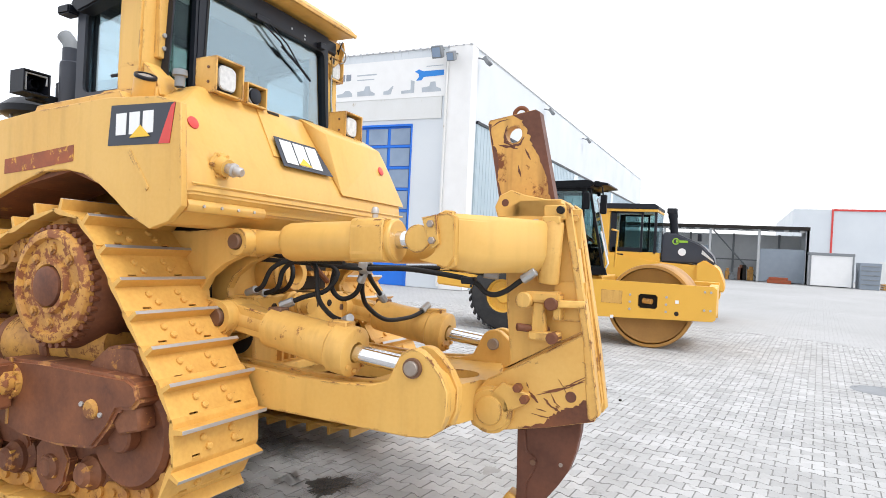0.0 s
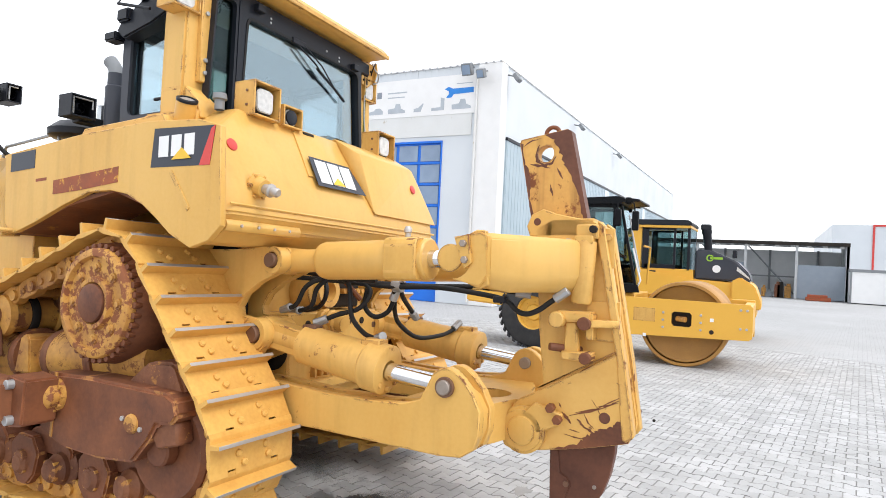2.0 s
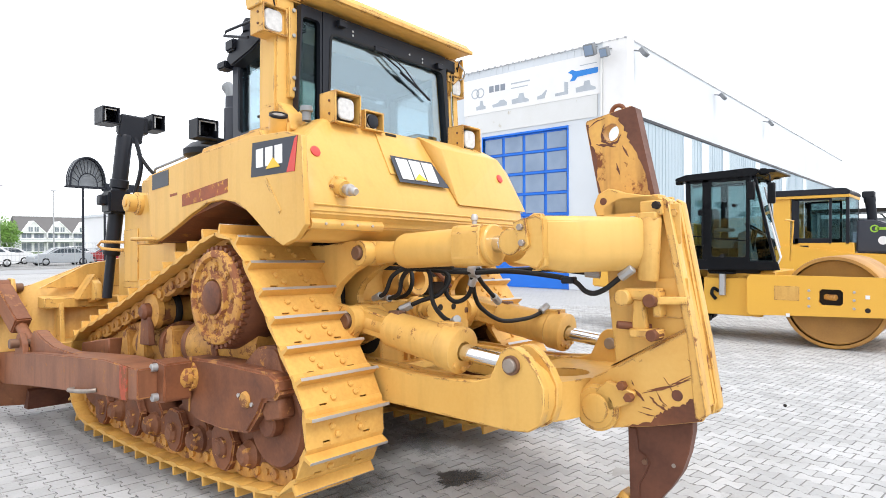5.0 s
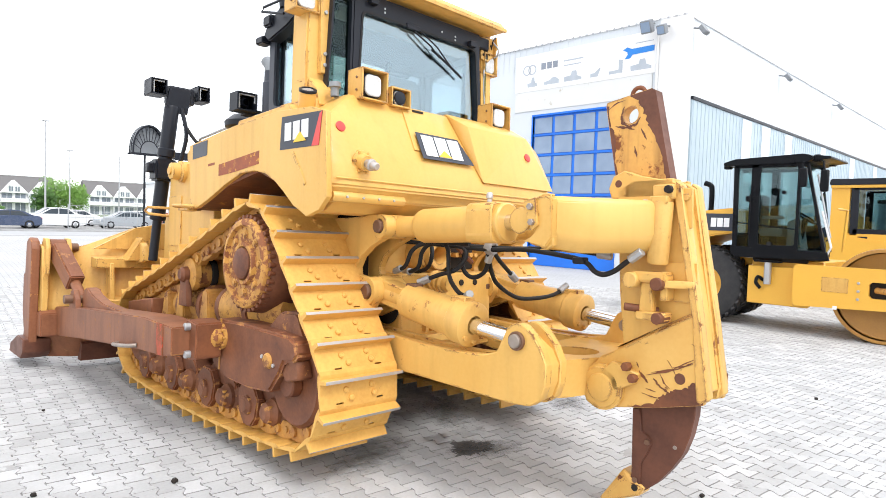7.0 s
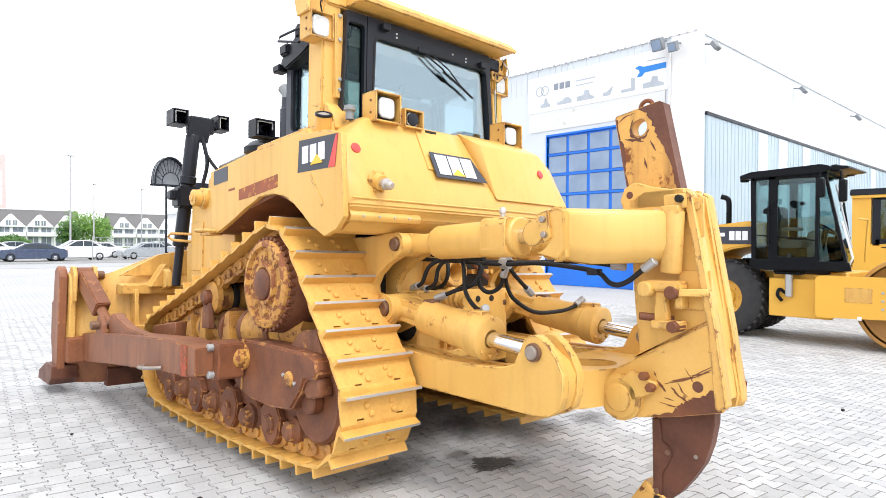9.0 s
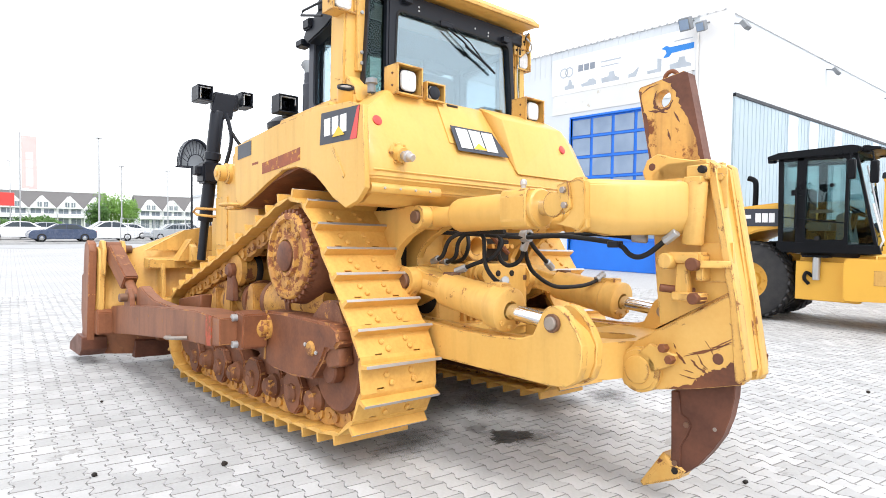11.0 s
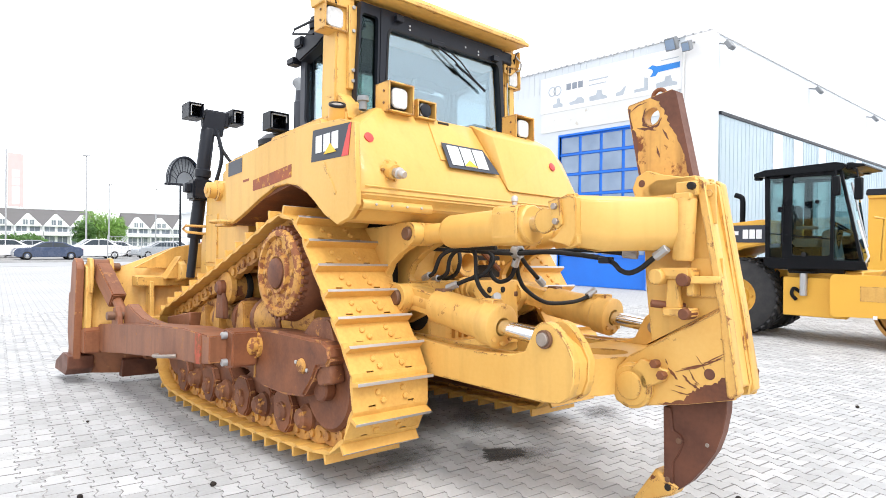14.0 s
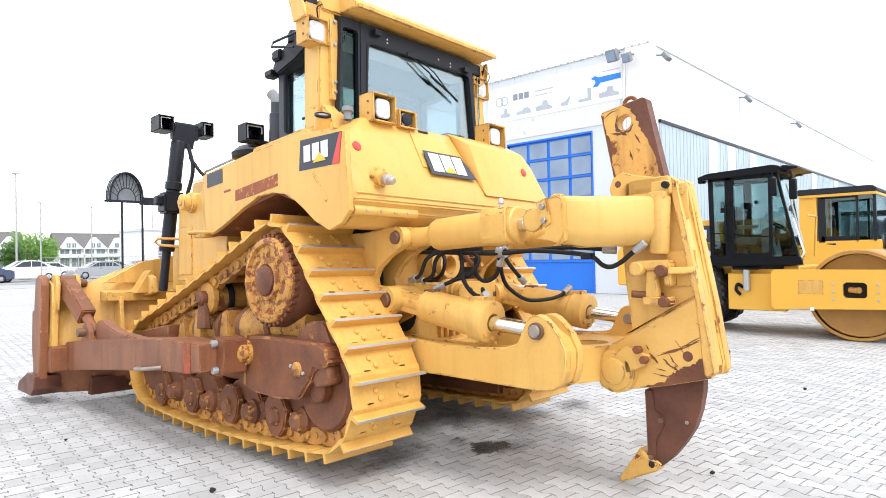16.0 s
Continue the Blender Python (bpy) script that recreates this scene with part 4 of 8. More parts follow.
work_lamp("work_lamp", -0.865, -0.632, 2.44, 2.66, -0.09, 0.074, dozer, "square boxed rear work lamp in yellow sheet case")
cl = work_lamp("reversing_alarm", -0.585, -0.40, 2.44, 2.58, -0.075, 0.05, dozer, "small boxed alarm with a dark round mesh", 0.12)
part("mesh_cover", lathe([(0, 0.052), (0.7, 0.05), (1, 0.04), (1, 0)], (-0.4925, -0.05, 2.51), (-0.4925, -0.066, 2.51), 20), M_black, cl)
work_lamp("work_lamp", 0.52, 0.765, 2.44, 2.655, -0.07, 0.074, dozer, "square boxed rear work lamp in yellow sheet case")


def cab():
    part("roof_lining", box(-0.78, 0.78, 0.34, 1.02, 3.215, 3.235, 0.004), M_liner, dozer, "pale cab roof lining")
    fr = part("cab_frame", merge(
        prism([(0.28, 3.24), (0.28, 3.35), (0.66, 3.35), (1.04, 3.26), (1.16, 3.20), (1.16, 3.17)], "x", -0.86, 0.86, 0.02), box(-0.86, 0.86, 0.30, 1.16, 2.34, 2.42, 0.02),
        box(-0.84, -0.76, 1.10, 1.16, 2.40, 3.20, 0.015), box(0.76, 0.84, 1.10, 1.16, 2.40, 3.20, 0.015),
        box(-0.80, 0.80, 1.10, 1.16, 2.40, 2.50, 0.01), box(-0.80, 0.80, 1.10, 1.16, 3.12, 3.20, 0.01)), M_black, dozer, "black cab shell under the yellow roof")
    # rear wall: frame bars round the big rear window and the two corner lights
    yb = 0.24
    rear_hole = eased([(-0.665, 2.50), (0.685, 2.50), (0.625, 3.19), (-0.635, 3.19)], 0.06)
    part("rear_window_frame", framed([(-0.715, 2.455), (0.72, 2.455), (0.665, 3.33), (-0.705, 3.33)], rear_hole, "y", yb - 0.005, yb + 0.07), M_black, fr, "black rear wall with a round-cornered window opening")
    part("window_seal", framed(eased([(-0.672, 2.493), (0.692, 2.493), (0.632, 3.197), (-0.642, 3.197)], 0.065), eased([(-0.655, 2.512), (0.675, 2.512), (0.615, 3.18), (-0.625, 3.18)], 0.055), "y", yb - 0.010, yb - 0.005), M_rubber, fr)
    part("corner_window_frame", framed([(-0.935, 2.455), (-0.718, 2.455), (-0.708, 3.33), (-0.89, 3.33)], eased([(-0.925, 2.47), (-0.738, 2.47), (-0.728, 3.25), (-0.878, 3.25)], 0.035), "y", yb, yb + 0.06), M_black, fr)
    part("rear_window", prism([(-0.675, 2.495), (0.70, 2.495), (0.635, 3.20), (-0.645, 3.20)], "y", yb + 0.03, yb + 0.036, 0), M_glass, fr, "blue-tinted rear window")
    part("corner_window", prism([(-0.93, 2.465), (-0.735, 2.465), (-0.725, 3.26), (-0.88, 3.26)], "y", yb + 0.035, yb + 0.041, 0), M_glassdark, fr)
    for x, zz in ((-0.55, 3.30), (0.55, 3.24)):
        part("camera_block", box(x - 0.035, x + 0.035, yb - 0.05, yb, zz - 0.05, zz, 0.006), M_black, fr)
    for x, z in ((-0.42, 3.26), (-0.42, 3.23), (0.2, 3.24), (0.36, 3.24), (0.36, 3.21)):
        part("header_bolt", rod((x, yb + 0.002, z), (x, yb - 0.008, z), 0.009, 8), M_zinc, fr)
    # sides: posts and glass
    for s in (-1, 1):
        X = lambda a: s * a
        for nm, bm in (("side_post", box(X(0.80), X(0.87), 1.08, 1.15, 2.42, 3.20, 0.015)), ("side_post", box(X(0.82), X(0.88), 0.54, 0.60, 2.42, 3.30, 0.012)),
                       ("side_header", prism([(0.30, 3.16), (0.30, 3.34), (0.66, 3.34), (1.14, 3.19), (1.14, 3.12)], "x", X(0.80), X(0.87), 0.012)), ("side_sill", box(X(0.82), X(0.88), 0.30, 1.14, 2.40, 2.50, 0.012))):
            part(nm, bm, M_black, fr)
        part("side_window", box(X(0.838), X(0.844), 0.60, 1.08, 2.50, 3.15, 0), M_glass, fr)
        part("side_window", box(X(0.838), X(0.844), 0.30, 0.54, 2.50, 3.20, 0), M_glassdark, fr)
        part("door_frame", framed([(0.56, 2.44), (1.15, 2.44), (1.15, 3.19), (0.56, 3.26)], eased([(0.63, 2.53), (1.08, 2.53), (1.07, 3.10), (0.63, 3.16)], 0.07), "x", X(0.872), X(0.892)), M_decal, fr, "dark cab door frame with rounded window corners")
    part("windscreen", box(-0.78, 0.78, 1.125, 1.131, 2.5, 3.13, 0), M_glass, fr)
    # wiper
    wp = part("wiper", hose([(-0.12, yb - 0.015, 3.16), (0.05, yb - 0.03, 3.08), (0.16, yb - 0.02, 3.01)], 0.007, 6, smooth=False), M_black, fr, "black rear wiper")
    part("wiper_blade", hose([(0.08, yb - 0.015, 3.06), (0.30, yb - 0.012, 2.97), (0.44, yb - 0.01, 2.90)], 0.011, 6, smooth=False), M_black, wp)
    part("wiper_arm", hose([(-0.08, yb - 0.015, 3.19), (0.12, yb - 0.03, 3.09), (0.28, yb - 0.02, 2.98)], 0.006, 6, smooth=False), M_black, wp)
    part("wiper_motor", box(-0.2, -0.06, yb - 0.02, yb, 3.17, 3.21, 0.006), M_black, wp)
    # seat and console inside
    st = part("operator_seat", box(-0.26, 0.26, 0.58, 0.94, 2.40, 2.50, 0.04, 3), M_seat, dozer, "dark operator's seat behind the rear window")
    part("seat_back", box(-0.22, 0.22, 0.50, 0.62, 2.46, 2.86, 0.05, 3), M_seat, st)
    part("head_rest", box(-0.13, 0.13, 0.52, 0.60, 2.88, 2.98, 0.035, 3), M_seat, st)
    part("console", box(0.36, 0.62, 0.50, 0.95, 2.4, 2.62, 0.04, 2), M_interior, st)
    # ROPS posts and roof
    rp = part("rops_post", prism([(-1.06, 2.36), (-0.88, 2.36), (-0.885, 2.55), (-0.89, 3.40), (-1.05, 3.40), (-1.06, 2.6)], "y", 0.32, 0.52, 0.02, 2), M_yellow, dozer, "thick yellow rollover post")
    part("post_foot", box(-1.12, -0.84, 0.22, 0.58, 2.34, 2.44, 0.02, 2), M_yellow, rp)
    part("post_foot", prism([(0.16, 2.40), (0.20, 2.52), (0.32, 2.62), (0.32, 2.40)], "x", -1.04, -0.90, 0.012), M_yellow, rp)
    part("post_strap", box(-0.965, -0.895, 0.283, 0.325, 2.66, 3.30, 0.008), M_worn, rp, "bolted yellow cover strip")
    for z in (2.72, 2.80, 3.10, 3.28):
        part("strap_bolt", rod((-0.93, 0.285, z), (-0.93, 0.268, z), 0.014, 8), M_zinc, rp)
    part("rops_post", prism([(0.95, 2.36), (0.79, 2.36), (0.795, 2.55), (0.78, 3.40), (0.92, 3.40), (0.95, 2.6)], "y", 0.32, 0.52, 0.02, 2), M_yellow, dozer)
    rf = part("roof", prism([(-1.02, 3.36), (-1.05, 3.42), (-0.96, 3.50), (0.83, 3.50), (0.92, 3.42), (0.89, 3.36)], "y", 0.30, 0.56, 0.02, 2), M_yellow, dozer, "yellow rollover roof with a sloped rear visor")
    part("visor", prism([(0.32, 3.37), (0.10, 3.365), (0.085, 3.40), (0.14, 3.46), (0.32, 3.50)], "x", -0.86, 0.85, 0.012), M_yellow, rf)
    part("visor_lip", prism([(0.075, 3.365), (0.075, 3.395), (0.10, 3.395), (0.10, 3.365)], "x", -0.84, 0.86, 0.005), M_worn, rf)
    # high lamps on brackets at the roof's rear corners
    for s, x0, x1 in ((-1, -1.17, -0.97), (1, 0.81, 0.99)):
        z0 = 3.08 if s < 0 else 3.03
        lp = work_lamp("roof_lamp", x0, x1, z0, z0 + 0.20, 0.29, 0.075, dozer, "boxed lamp under the roof corner", 0.16)
        if s < 0:
            part("lamp_bracket", box(x0 + 0.02, x1 - 0.02, 0.34, 0.46, 3.27, 3.40, 0.01), M_worn, lp)
        else:
            # folded hanger plate with bolt holes, and a loop of cable
            part("lamp_bracket", prism([(0.26, 3.38), (0.25, 3.30), (0.28, 3.21), (0.46, 3.21), (0.50, 3.38)], "x", 0.93, 0.945, 0.004), M_worn, lp)
            part("lamp_bracket", prism([(0.77, 3.37), (0.77, 3.16), (0.86, 3.14), (0.945, 3.21), (0.945, 3.37)], "y", 0.30, 0.315, 0.004), M_worn, lp)
            for hx, hz in ((0.80, 3.20), (0.88, 3.22), (0.80, 3.30), (0.90, 3.30)):
                part("bracket_bolt", rod((hx, 0.302, hz), (hx, 0.292, hz), 0.012, 8), M_dark, lp)
            part("lamp_cable", hose([(0.90, 0.28, 3.37), (0.87, 0.24, 3.31), (0.91, 0.22, 3.26), (0.94, 0.25, 3.21), (0.92, 0.28, 3.19)], 0.007, 6), M_zinc, lp)
            part("lamp_cable", hose([(0.78, 0.27, 3.05), (0.77, 0.26, 2.86), (0.785, 0.25, 2.66), (0.80, 0.28, 2.50)], 0.006, 6), M_zinc, lp)
        part("lamp_cable", hose([(x0 + 0.1, 0.30, 3.27), (x0 + 0.05, 0.24, 3.32), (x0 + 0.12, 0.27, 3.38)], 0.006, 6), M_rubber, lp)
    part("side_lamp", box(-1.14, -1.02, 0.36, 0.48, 3.36, 3.52, 0.02, 2), M_black, rf, "black side lamp on the roof edge")
    part("lamp_horn", prism([(0.30, 3.26), (0.46, 3.26), (0.50, 3.40), (0.60, 3.60), (0.54, 3.62), (0.40, 3.48), (0.32, 3.36)], "x", -1.19, -1.165, 0.006), M_yellow, rf, "curved yellow lamp bracket")
    au = part("air_unit", prism([(0.58, 3.20), (0.62, 3.34), (0.90, 3.30), (1.10, 3.20), (1.16, 3.12), (1.08, 3.06), (0.80, 3.12)], "x", -0.95, -0.83, 0.02, 2), M_black, fr, "black roof-edge unit above the door")
    part("edge_lamp", box(-0.97, -0.87, 1.14, 1.26, 3.06, 3.12, 0.015, 2), M_black, au)
    part("edge_lamp", box(-0.98, -0.86, 1.00, 1.12, 3.17, 3.26, 0.02, 2), M_black, au)
    part("edge_lamp", lathe([(0, 0.05), (0.6, 0.055), (1, 0.035), (1, 0)], (-0.92, 0.86, 3.28), (-0.92, 0.86, 3.38), 14), M_black, au)
    part("roof_rail", hose([(-1.03, 0.64, 3.28), (-1.05, 0.97, 3.28), (-1.05, 1.0, 3.25), (-1.03, 0.70, 3.17)], 0.010, 8, smooth=False), M_black, fr, "thin black roof rail")
    part("door_handle", rod((-0.885, 0.66, 2.62), (-0.885, 0.80, 2.62), 0.012, 8), M_black, fr)


cab()


def hood():
    h = part("hood", prism([(-0.66, 1.6), (-0.66, 2.40), (-0.58, 2.47), (0.58, 2.47), (0.66, 2.40), (0.66, 1.6)], "y", 1.38, 3.36, 0.02, 2), M_yellow, dozer, "yellow engine hood")
    part("hood_decal", box(-0.666, -0.658, 1.98, 2.98, 2.26, 2.395, 0), M_decal, h)
    part("grille", box(-0.62, 0.62, 3.34, 3.40, 1.25, 2.38, 0.02), M_black, h)
    part("nose", box(-0.9, 0.9, 2.9, 3.34, 1.2, 1.7, 0.03), M_yellow, h)
    ex = part("exhaust", lathe([(0, 0.072), (0.80, 0.072), (0.82, 0.060), (1, 0.058), (1, 0)], (-0.62, 1.62, 2.44), (-0.62, 1.62, 2.98), 20), M_decal, dozer, "grey exhaust stack with a curved tip")
    part("exhaust_tip", hose([(-0.62, 1.62, 2.96), (-0.62, 1.64, 3.03), (-0.63, 1.69, 3.09)], 0.052, 16), M_grey, ex)
    pc = part("precleaner", lathe([(0, 0.07), (0.3, 0.07), (0.32, 0.19), (0.4, 0.225), (0.6, 0.23), (0.85, 0.16), (1, 0.05), (1, 0)], (-0.54, 2.18, 2.44), (-0.54, 2.18, 2.69), 28), M_black, dozer, "black mushroom air precleaner")
    part("hood_lamp_bar", box(-0.74, -0.34, 1.86, 1.96, 2.60, 2.66, 0.01), M_black, pc)
    for x in (-0.76, -0.42):
        hl = part("hood_lamp", merge(box(x - 0.10, x - 0.088, 1.78, 1.94, 2.62, 2.79, 0.004), box(x + 0.088, x + 0.10, 1.78, 1.94, 2.62, 2.79, 0.004), box(x - 0.088, x + 0.088, 1.78, 1.94, 2.778, 2.79, 0.003), box(x - 0.088, x + 0.088, 1.78, 1.94, 2.62, 2.632, 0.003), box(x - 0.088, x + 0.088, 1.92, 1.94, 2.632, 2.778, 0.003)), M_black, pc, "open black hood lamp case")
        part("lamp_pot", lathe([(0, 0.03), (0.3, 0.045), (1, 0.07), (1, 0)], (x, 1.81, 2.705), (x, 1.91, 2.705), 16), M_black, hl)
        part("lamp_bracket", hose([(x - 0.075, 1.79, 2.64), (x - 0.075, 1.79, 2.765), (x + 0.075, 1.79, 2.765), (x + 0.075, 1.79, 2.70)], 0.008, 6, smooth=False), M_zinc, hl)
    part("hood_rail", hose([(-0.70, 2.98, 2.40), (-0.70, 2.94, 2.49), (-0.70, 2.20, 2.545), (-0.70, 2.16, 2.44)], 0.013, 8, smooth=False), M_zinc, h, "thin pale handrail")
    # underbody and floor pan are coloured near-black for the shade under the machine
    part("underbody", box(-0.62, 0.62, 0.2, 3.2, 0.55, 1.72, 0.03), M_dark, dozer, "near-black block for the shaded frame and engine between the tracks")
    part("cross_axle", box(-1.0, 1.0, 0.40, 0.86, 1.02, 1.50, 0.04), M_rust, dozer)
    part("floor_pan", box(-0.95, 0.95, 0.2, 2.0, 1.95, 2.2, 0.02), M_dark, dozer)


hood()


def lift_mast(s):
    X = lambda a: s * a
    cy = part("lift_cylinder", lathe([(0, 0), (0, 0.07), (0.01, 0.078), (0.05, 0.078), (0.06, 0.068), (0.55, 0.068), (0.56, 0.085), (0.62, 0.085), (0.63, 0.072), (0.98, 0.072), (1, 0.06), (1, 0)], (X(1.05), 3.12, 1.62), (X(0.98), 2.98, 2.80), 24), M_black, dozer, "black blade lift cylinder")
    part("cylinder_rod", rod((X(1.075), 3.16, 1.20), (X(1.05), 3.12, 1.64), 0.045, 16), M_black, cy)
    part("trunnion_block", box(X(0.92), X(1.14), 2.94, 3.14, 2.02, 2.24, 0.03, 2), M_black, cy)
    part("valve_block", box(X(1.10), X(1.20), 3.0, 3.10, 2.10, 2.20, 0.02), M_black, cy)
    part("supply_pipe", hose([(X(0.90), 2.96, 2.20), (X(0.86), 2.90, 2.50), (X(0.90), 2.94, 2.78)], 0.02, 8), M_black, cy)
    part("supply_hose", hose([(X(0.88), 2.92, 2.62), (X(0.78), 2.84, 2.44), (X(0.64), 2.74, 2.32), (X(0.56), 2.66, 2.28)], 0.018, 8), M_rubber, cy)
    bar = part("lamp_bar", box(X(1.02), X(0.76), 2.96, 3.10, 2.83, 3.0, 0.015), M_black, dozer, "black front lamp bar on top of the lift cylinder")
    part("bar_plate", prism([(X(1.06), 2.80), (X(1.02), 2.98), (X(0.80), 2.98), (X(0.84), 2.72), (X(1.0), 2.72)], "y", 2.93, 2.97, 0.006), M_black, bar)
    for x0, x1 in ((1.21, 1.05), (0.74, 0.61)):
        c = part("mast_lamp", merge(box(X(x0), X(x0) - s * 0.012, 2.92, 3.12, 2.88, 3.04, 0.004), box(X(x1), X(x1) + s * 0.012, 2.92, 3.12, 2.88, 3.04, 0.004), box(X(x0), X(x1), 2.92, 3.12, 3.028, 3.04, 0.004), box(X(x0), X(x1), 2.92, 3.12, 2.88, 2.892, 0.004), box(X(x0), X(x1), 3.10, 3.12, 2.89, 3.03, 0.003)), M_black, bar, "open black lamp case")
        part("lamp_pot", lathe([(0, 0.035), (0.3, 0.05), (1, 0.065), (1, 0)], (X((x0 + x1) / 2), 2.96, 2.96), (X((x0 + x1) / 2), 3.09, 2.96), 16), M_black, c)
        part("lamp_bracket", hose([(X(x0 - 0.03), 2.93, 2.90), (X(x0 - 0.03), 2.93, 3.015), (X(x1 + 0.03), 2.93, 3.015)], 0.008, 6, smooth=False), M_zinc, c)


for side in (-1, 1):
    lift_mast(side)

# ---- the ripper at the back of the bulldozer ----
M_scuffed = surface("scuffed_cylinder_paint", YELLOW, 0.45, tint=(0.56, 0.30, 0.07), spread=0.7, scale=3.0, bump=0.12, wear=(0.20, 0.075, 0.03), wear_at=0.635, wear_scale=6.0, streak=0.3)


def ragged(way, size, rs, steps=5):
    """The line through the points of way, broken into short uneven pieces."""
    out = []
    for (a, b), (c, d) in zip(way, way[1:]):
        for q in range(steps):
            f = q / steps
            out.append((a + (c - a) * f + rs.uniform(-size, size), b + (d - b) * f + rs.uniform(-size, size)))
    return out + [way[-1]]


def scratch(way, w, rs):
    """Outline of a scratch along way: its width swells and thins."""
    mid = ragged(way, w * 0.25, rs, 4)
    up, dn = [], []
    for q, (a, b) in enumerate(mid):
        p0, p1 = mid[max(q - 1, 0)], mid[min(q + 1, len(mid) - 1)]
        run = math.hypot(p1[0] - p0[0], p1[1] - p0[1]) or 1.0
        nx, ny = -(p1[1] - p0[1]) / run, (p1[0] - p0[0]) / run
        h = w * rs.uniform(0.25, 0.8) * math.sin(math.pi * (0.06 + 0.88 * q / (len(mid) - 1)))
        up.append((a + nx * h, b + ny * h))
        dn.append((a - nx * h, b - ny * h))
    return up + dn[::-1]


def ripper():
    # rear frame between the tracks with twin mounting plates
    rf = part("rear_frame", box(-0.50, 0.50, -0.12, 0.5, 0.62, 1.22, 0.02), M_yellow, dozer, "yellow rear frame plate of the tractor")
    # solid dark discs stand in for the shade inside the bolt holes
    for x in (-0.32, -0.18, 0.14, 0.30):
        part("frame_hole", rod((x, -0.13, 1.14), (x, -0.09, 1.14), 0.025, 14), M_dark, rf)
    part("case_rib", box(-0.44, 0.44, -0.17, -0.11, 0.70, 0.76, 0.01), M_yellow, rf)
    for k, x in enumerate((-0.26, -0.19, -0.13, -0.05)):
        part("case_rib", box(x - 0.012, x + 0.012, -0.16, -0.11, 0.78, 0.9, 0.004), M_gold, rf)
    # one more dark disc, painted as the shaded inside of a hole
    part("drawbar_hole", rod((-0.50, 0.02, 0.98), (-0.515, 0.02, 0.98), 0.14, 24), M_dark, rf)
    for s in (-1, 1):
        for x in (0.73, 0.52):
            X = s * x
            outline = [(0.45, 1.62), (0.14, 1.62), (-0.12, 1.64)] + disc_outline((-0.20, 1.555), 0.085, 70, -110, 8) + [(-0.10, 1.42), (0.02, 1.34), (0.07, 1.26), (0.06, 1.21)] + disc_outline((-0.07, 1.10), 0.10, 70, -150, 10) + [(-0.10, 0.96), (0.05, 0.90), (0.45, 0.85)]
            mp = part("mount_plate", prism(outline, "x", X - 0.03, X + 0.03, 0.008), M_yellow, dozer, "thick yellow ripper mounting plate")
            for c, r in (((-0.20, 1.555), 0.062), ((-0.07, 1.10), 0.078)):
                part("pin_boss", ring((X - s * 0.045, *c), (X + s * 0.045, *c), r + 0.022, r * 0.8, 24), M_yellow, mp)
        for c, r in (((-0.20, 1.555), 0.045), ((-0.07, 1.10), 0.055)):
            part("mount_pin", rod((s * 0.44, *c), (s * 0.80, *c), r, 20), M_pin, dozer, "worn brown pivot pin")
        # lower lift cylinder
        lc = part("ripper_cylinder", lathe([(0, 0), (0, 0.085), (0.05, 0.10), (0.12, 0.075), (0.30, 0.075), (0.34, 0.12), (0.62, 0.12), (0.64, 0.124), (0.84, 0.124), (0.86, 0.143), (0.99, 0.143), (1, 0.13), (1, 0.06), (0.97, 0.055), (0.97, 0)], (s * 0.62, -0.06, 1.10), (s * 0.62, -0.97, 0.945), 32), M_scuffed, dozer, "scuffed yellow ripper lift cylinder")
        part("cylinder_lug", prism([(-0.03, 1.175), (-0.12, 1.18), (-0.40, 1.125), (-0.40, 0.965), (-0.12, 1.015), (-0.03, 1.025)], "x", s * 0.555, s * 0.685, 0.012), M_yellow, lc)
        part("cylinder_eye", rod((s * 0.55, -0.07, 1.10), (s * 0.69, -0.07, 1.10), 0.105, 24), M_yellow, lc)
        for k in range(8):
            a = 2 * math.pi * k / 8
            c = Vector((s * 0.62 + 0.105 * math.cos(a), -0.93 - 0.01 + 0.018 * math.sin(a), 0.945 + 0.105 * math.sin(a)))
            part("gland_bolt", rod(c + Vector((0, 0.02, 0)), c + Vector((0, -0.018, -0.003)), 0.017, 6), M_worn, lc)
        part("cylinder_rod", rod((s * 0.62, -0.88, 0.954), (s * 0.62, -1.33, 0.900), 0.05, 24), M_chrome, lc, "bright chrome cylinder rod")
        part("port_block", box(s * 0.62 - 0.05, s * 0.62 + 0.05, -0.93, -0.80, 1.05, 1.12, 0.012), M_worn, lc)
        part("port_block", box(s * 0.62 - 0.04, s * 0.62 + 0.04, -0.46, -0.36, 1.13, 1.17, 0.01), M_pin, lc)
        # upper tilt cylinder
        uc = part("ripper_cylinder", lathe([(0, 0), (0, 0.06), (0.04, 0.08), (0.10, 0.072), (0.24, 0.07), (0.27, 0.105), (0.30, 0.115), (0.74, 0.115), (0.76, 0.12), (0.99, 0.12), (1, 0.11), (1, 0)], (s * 0.62, -0.20, 1.555), (s * 0.60, -1.21, 1.58), 32), M_tank, dozer, "yellow ripper tilt cylinder")
        part("head_block", prism(eased([(s * 0.605 - 0.125, 1.455), (s * 0.605 + 0.125, 1.455), (s * 0.605 + 0.125, 1.70), (s * 0.605 - 0.125, 1.70)], 0.05, 2), "y", -1.18, -0.97, 0.012), M_yellow, uc)
        part("cylinder_eye", rod((s * 0.56, -0.20, 1.555), (s * 0.69, -0.20, 1.555), 0.085, 24), M_yellow, uc)
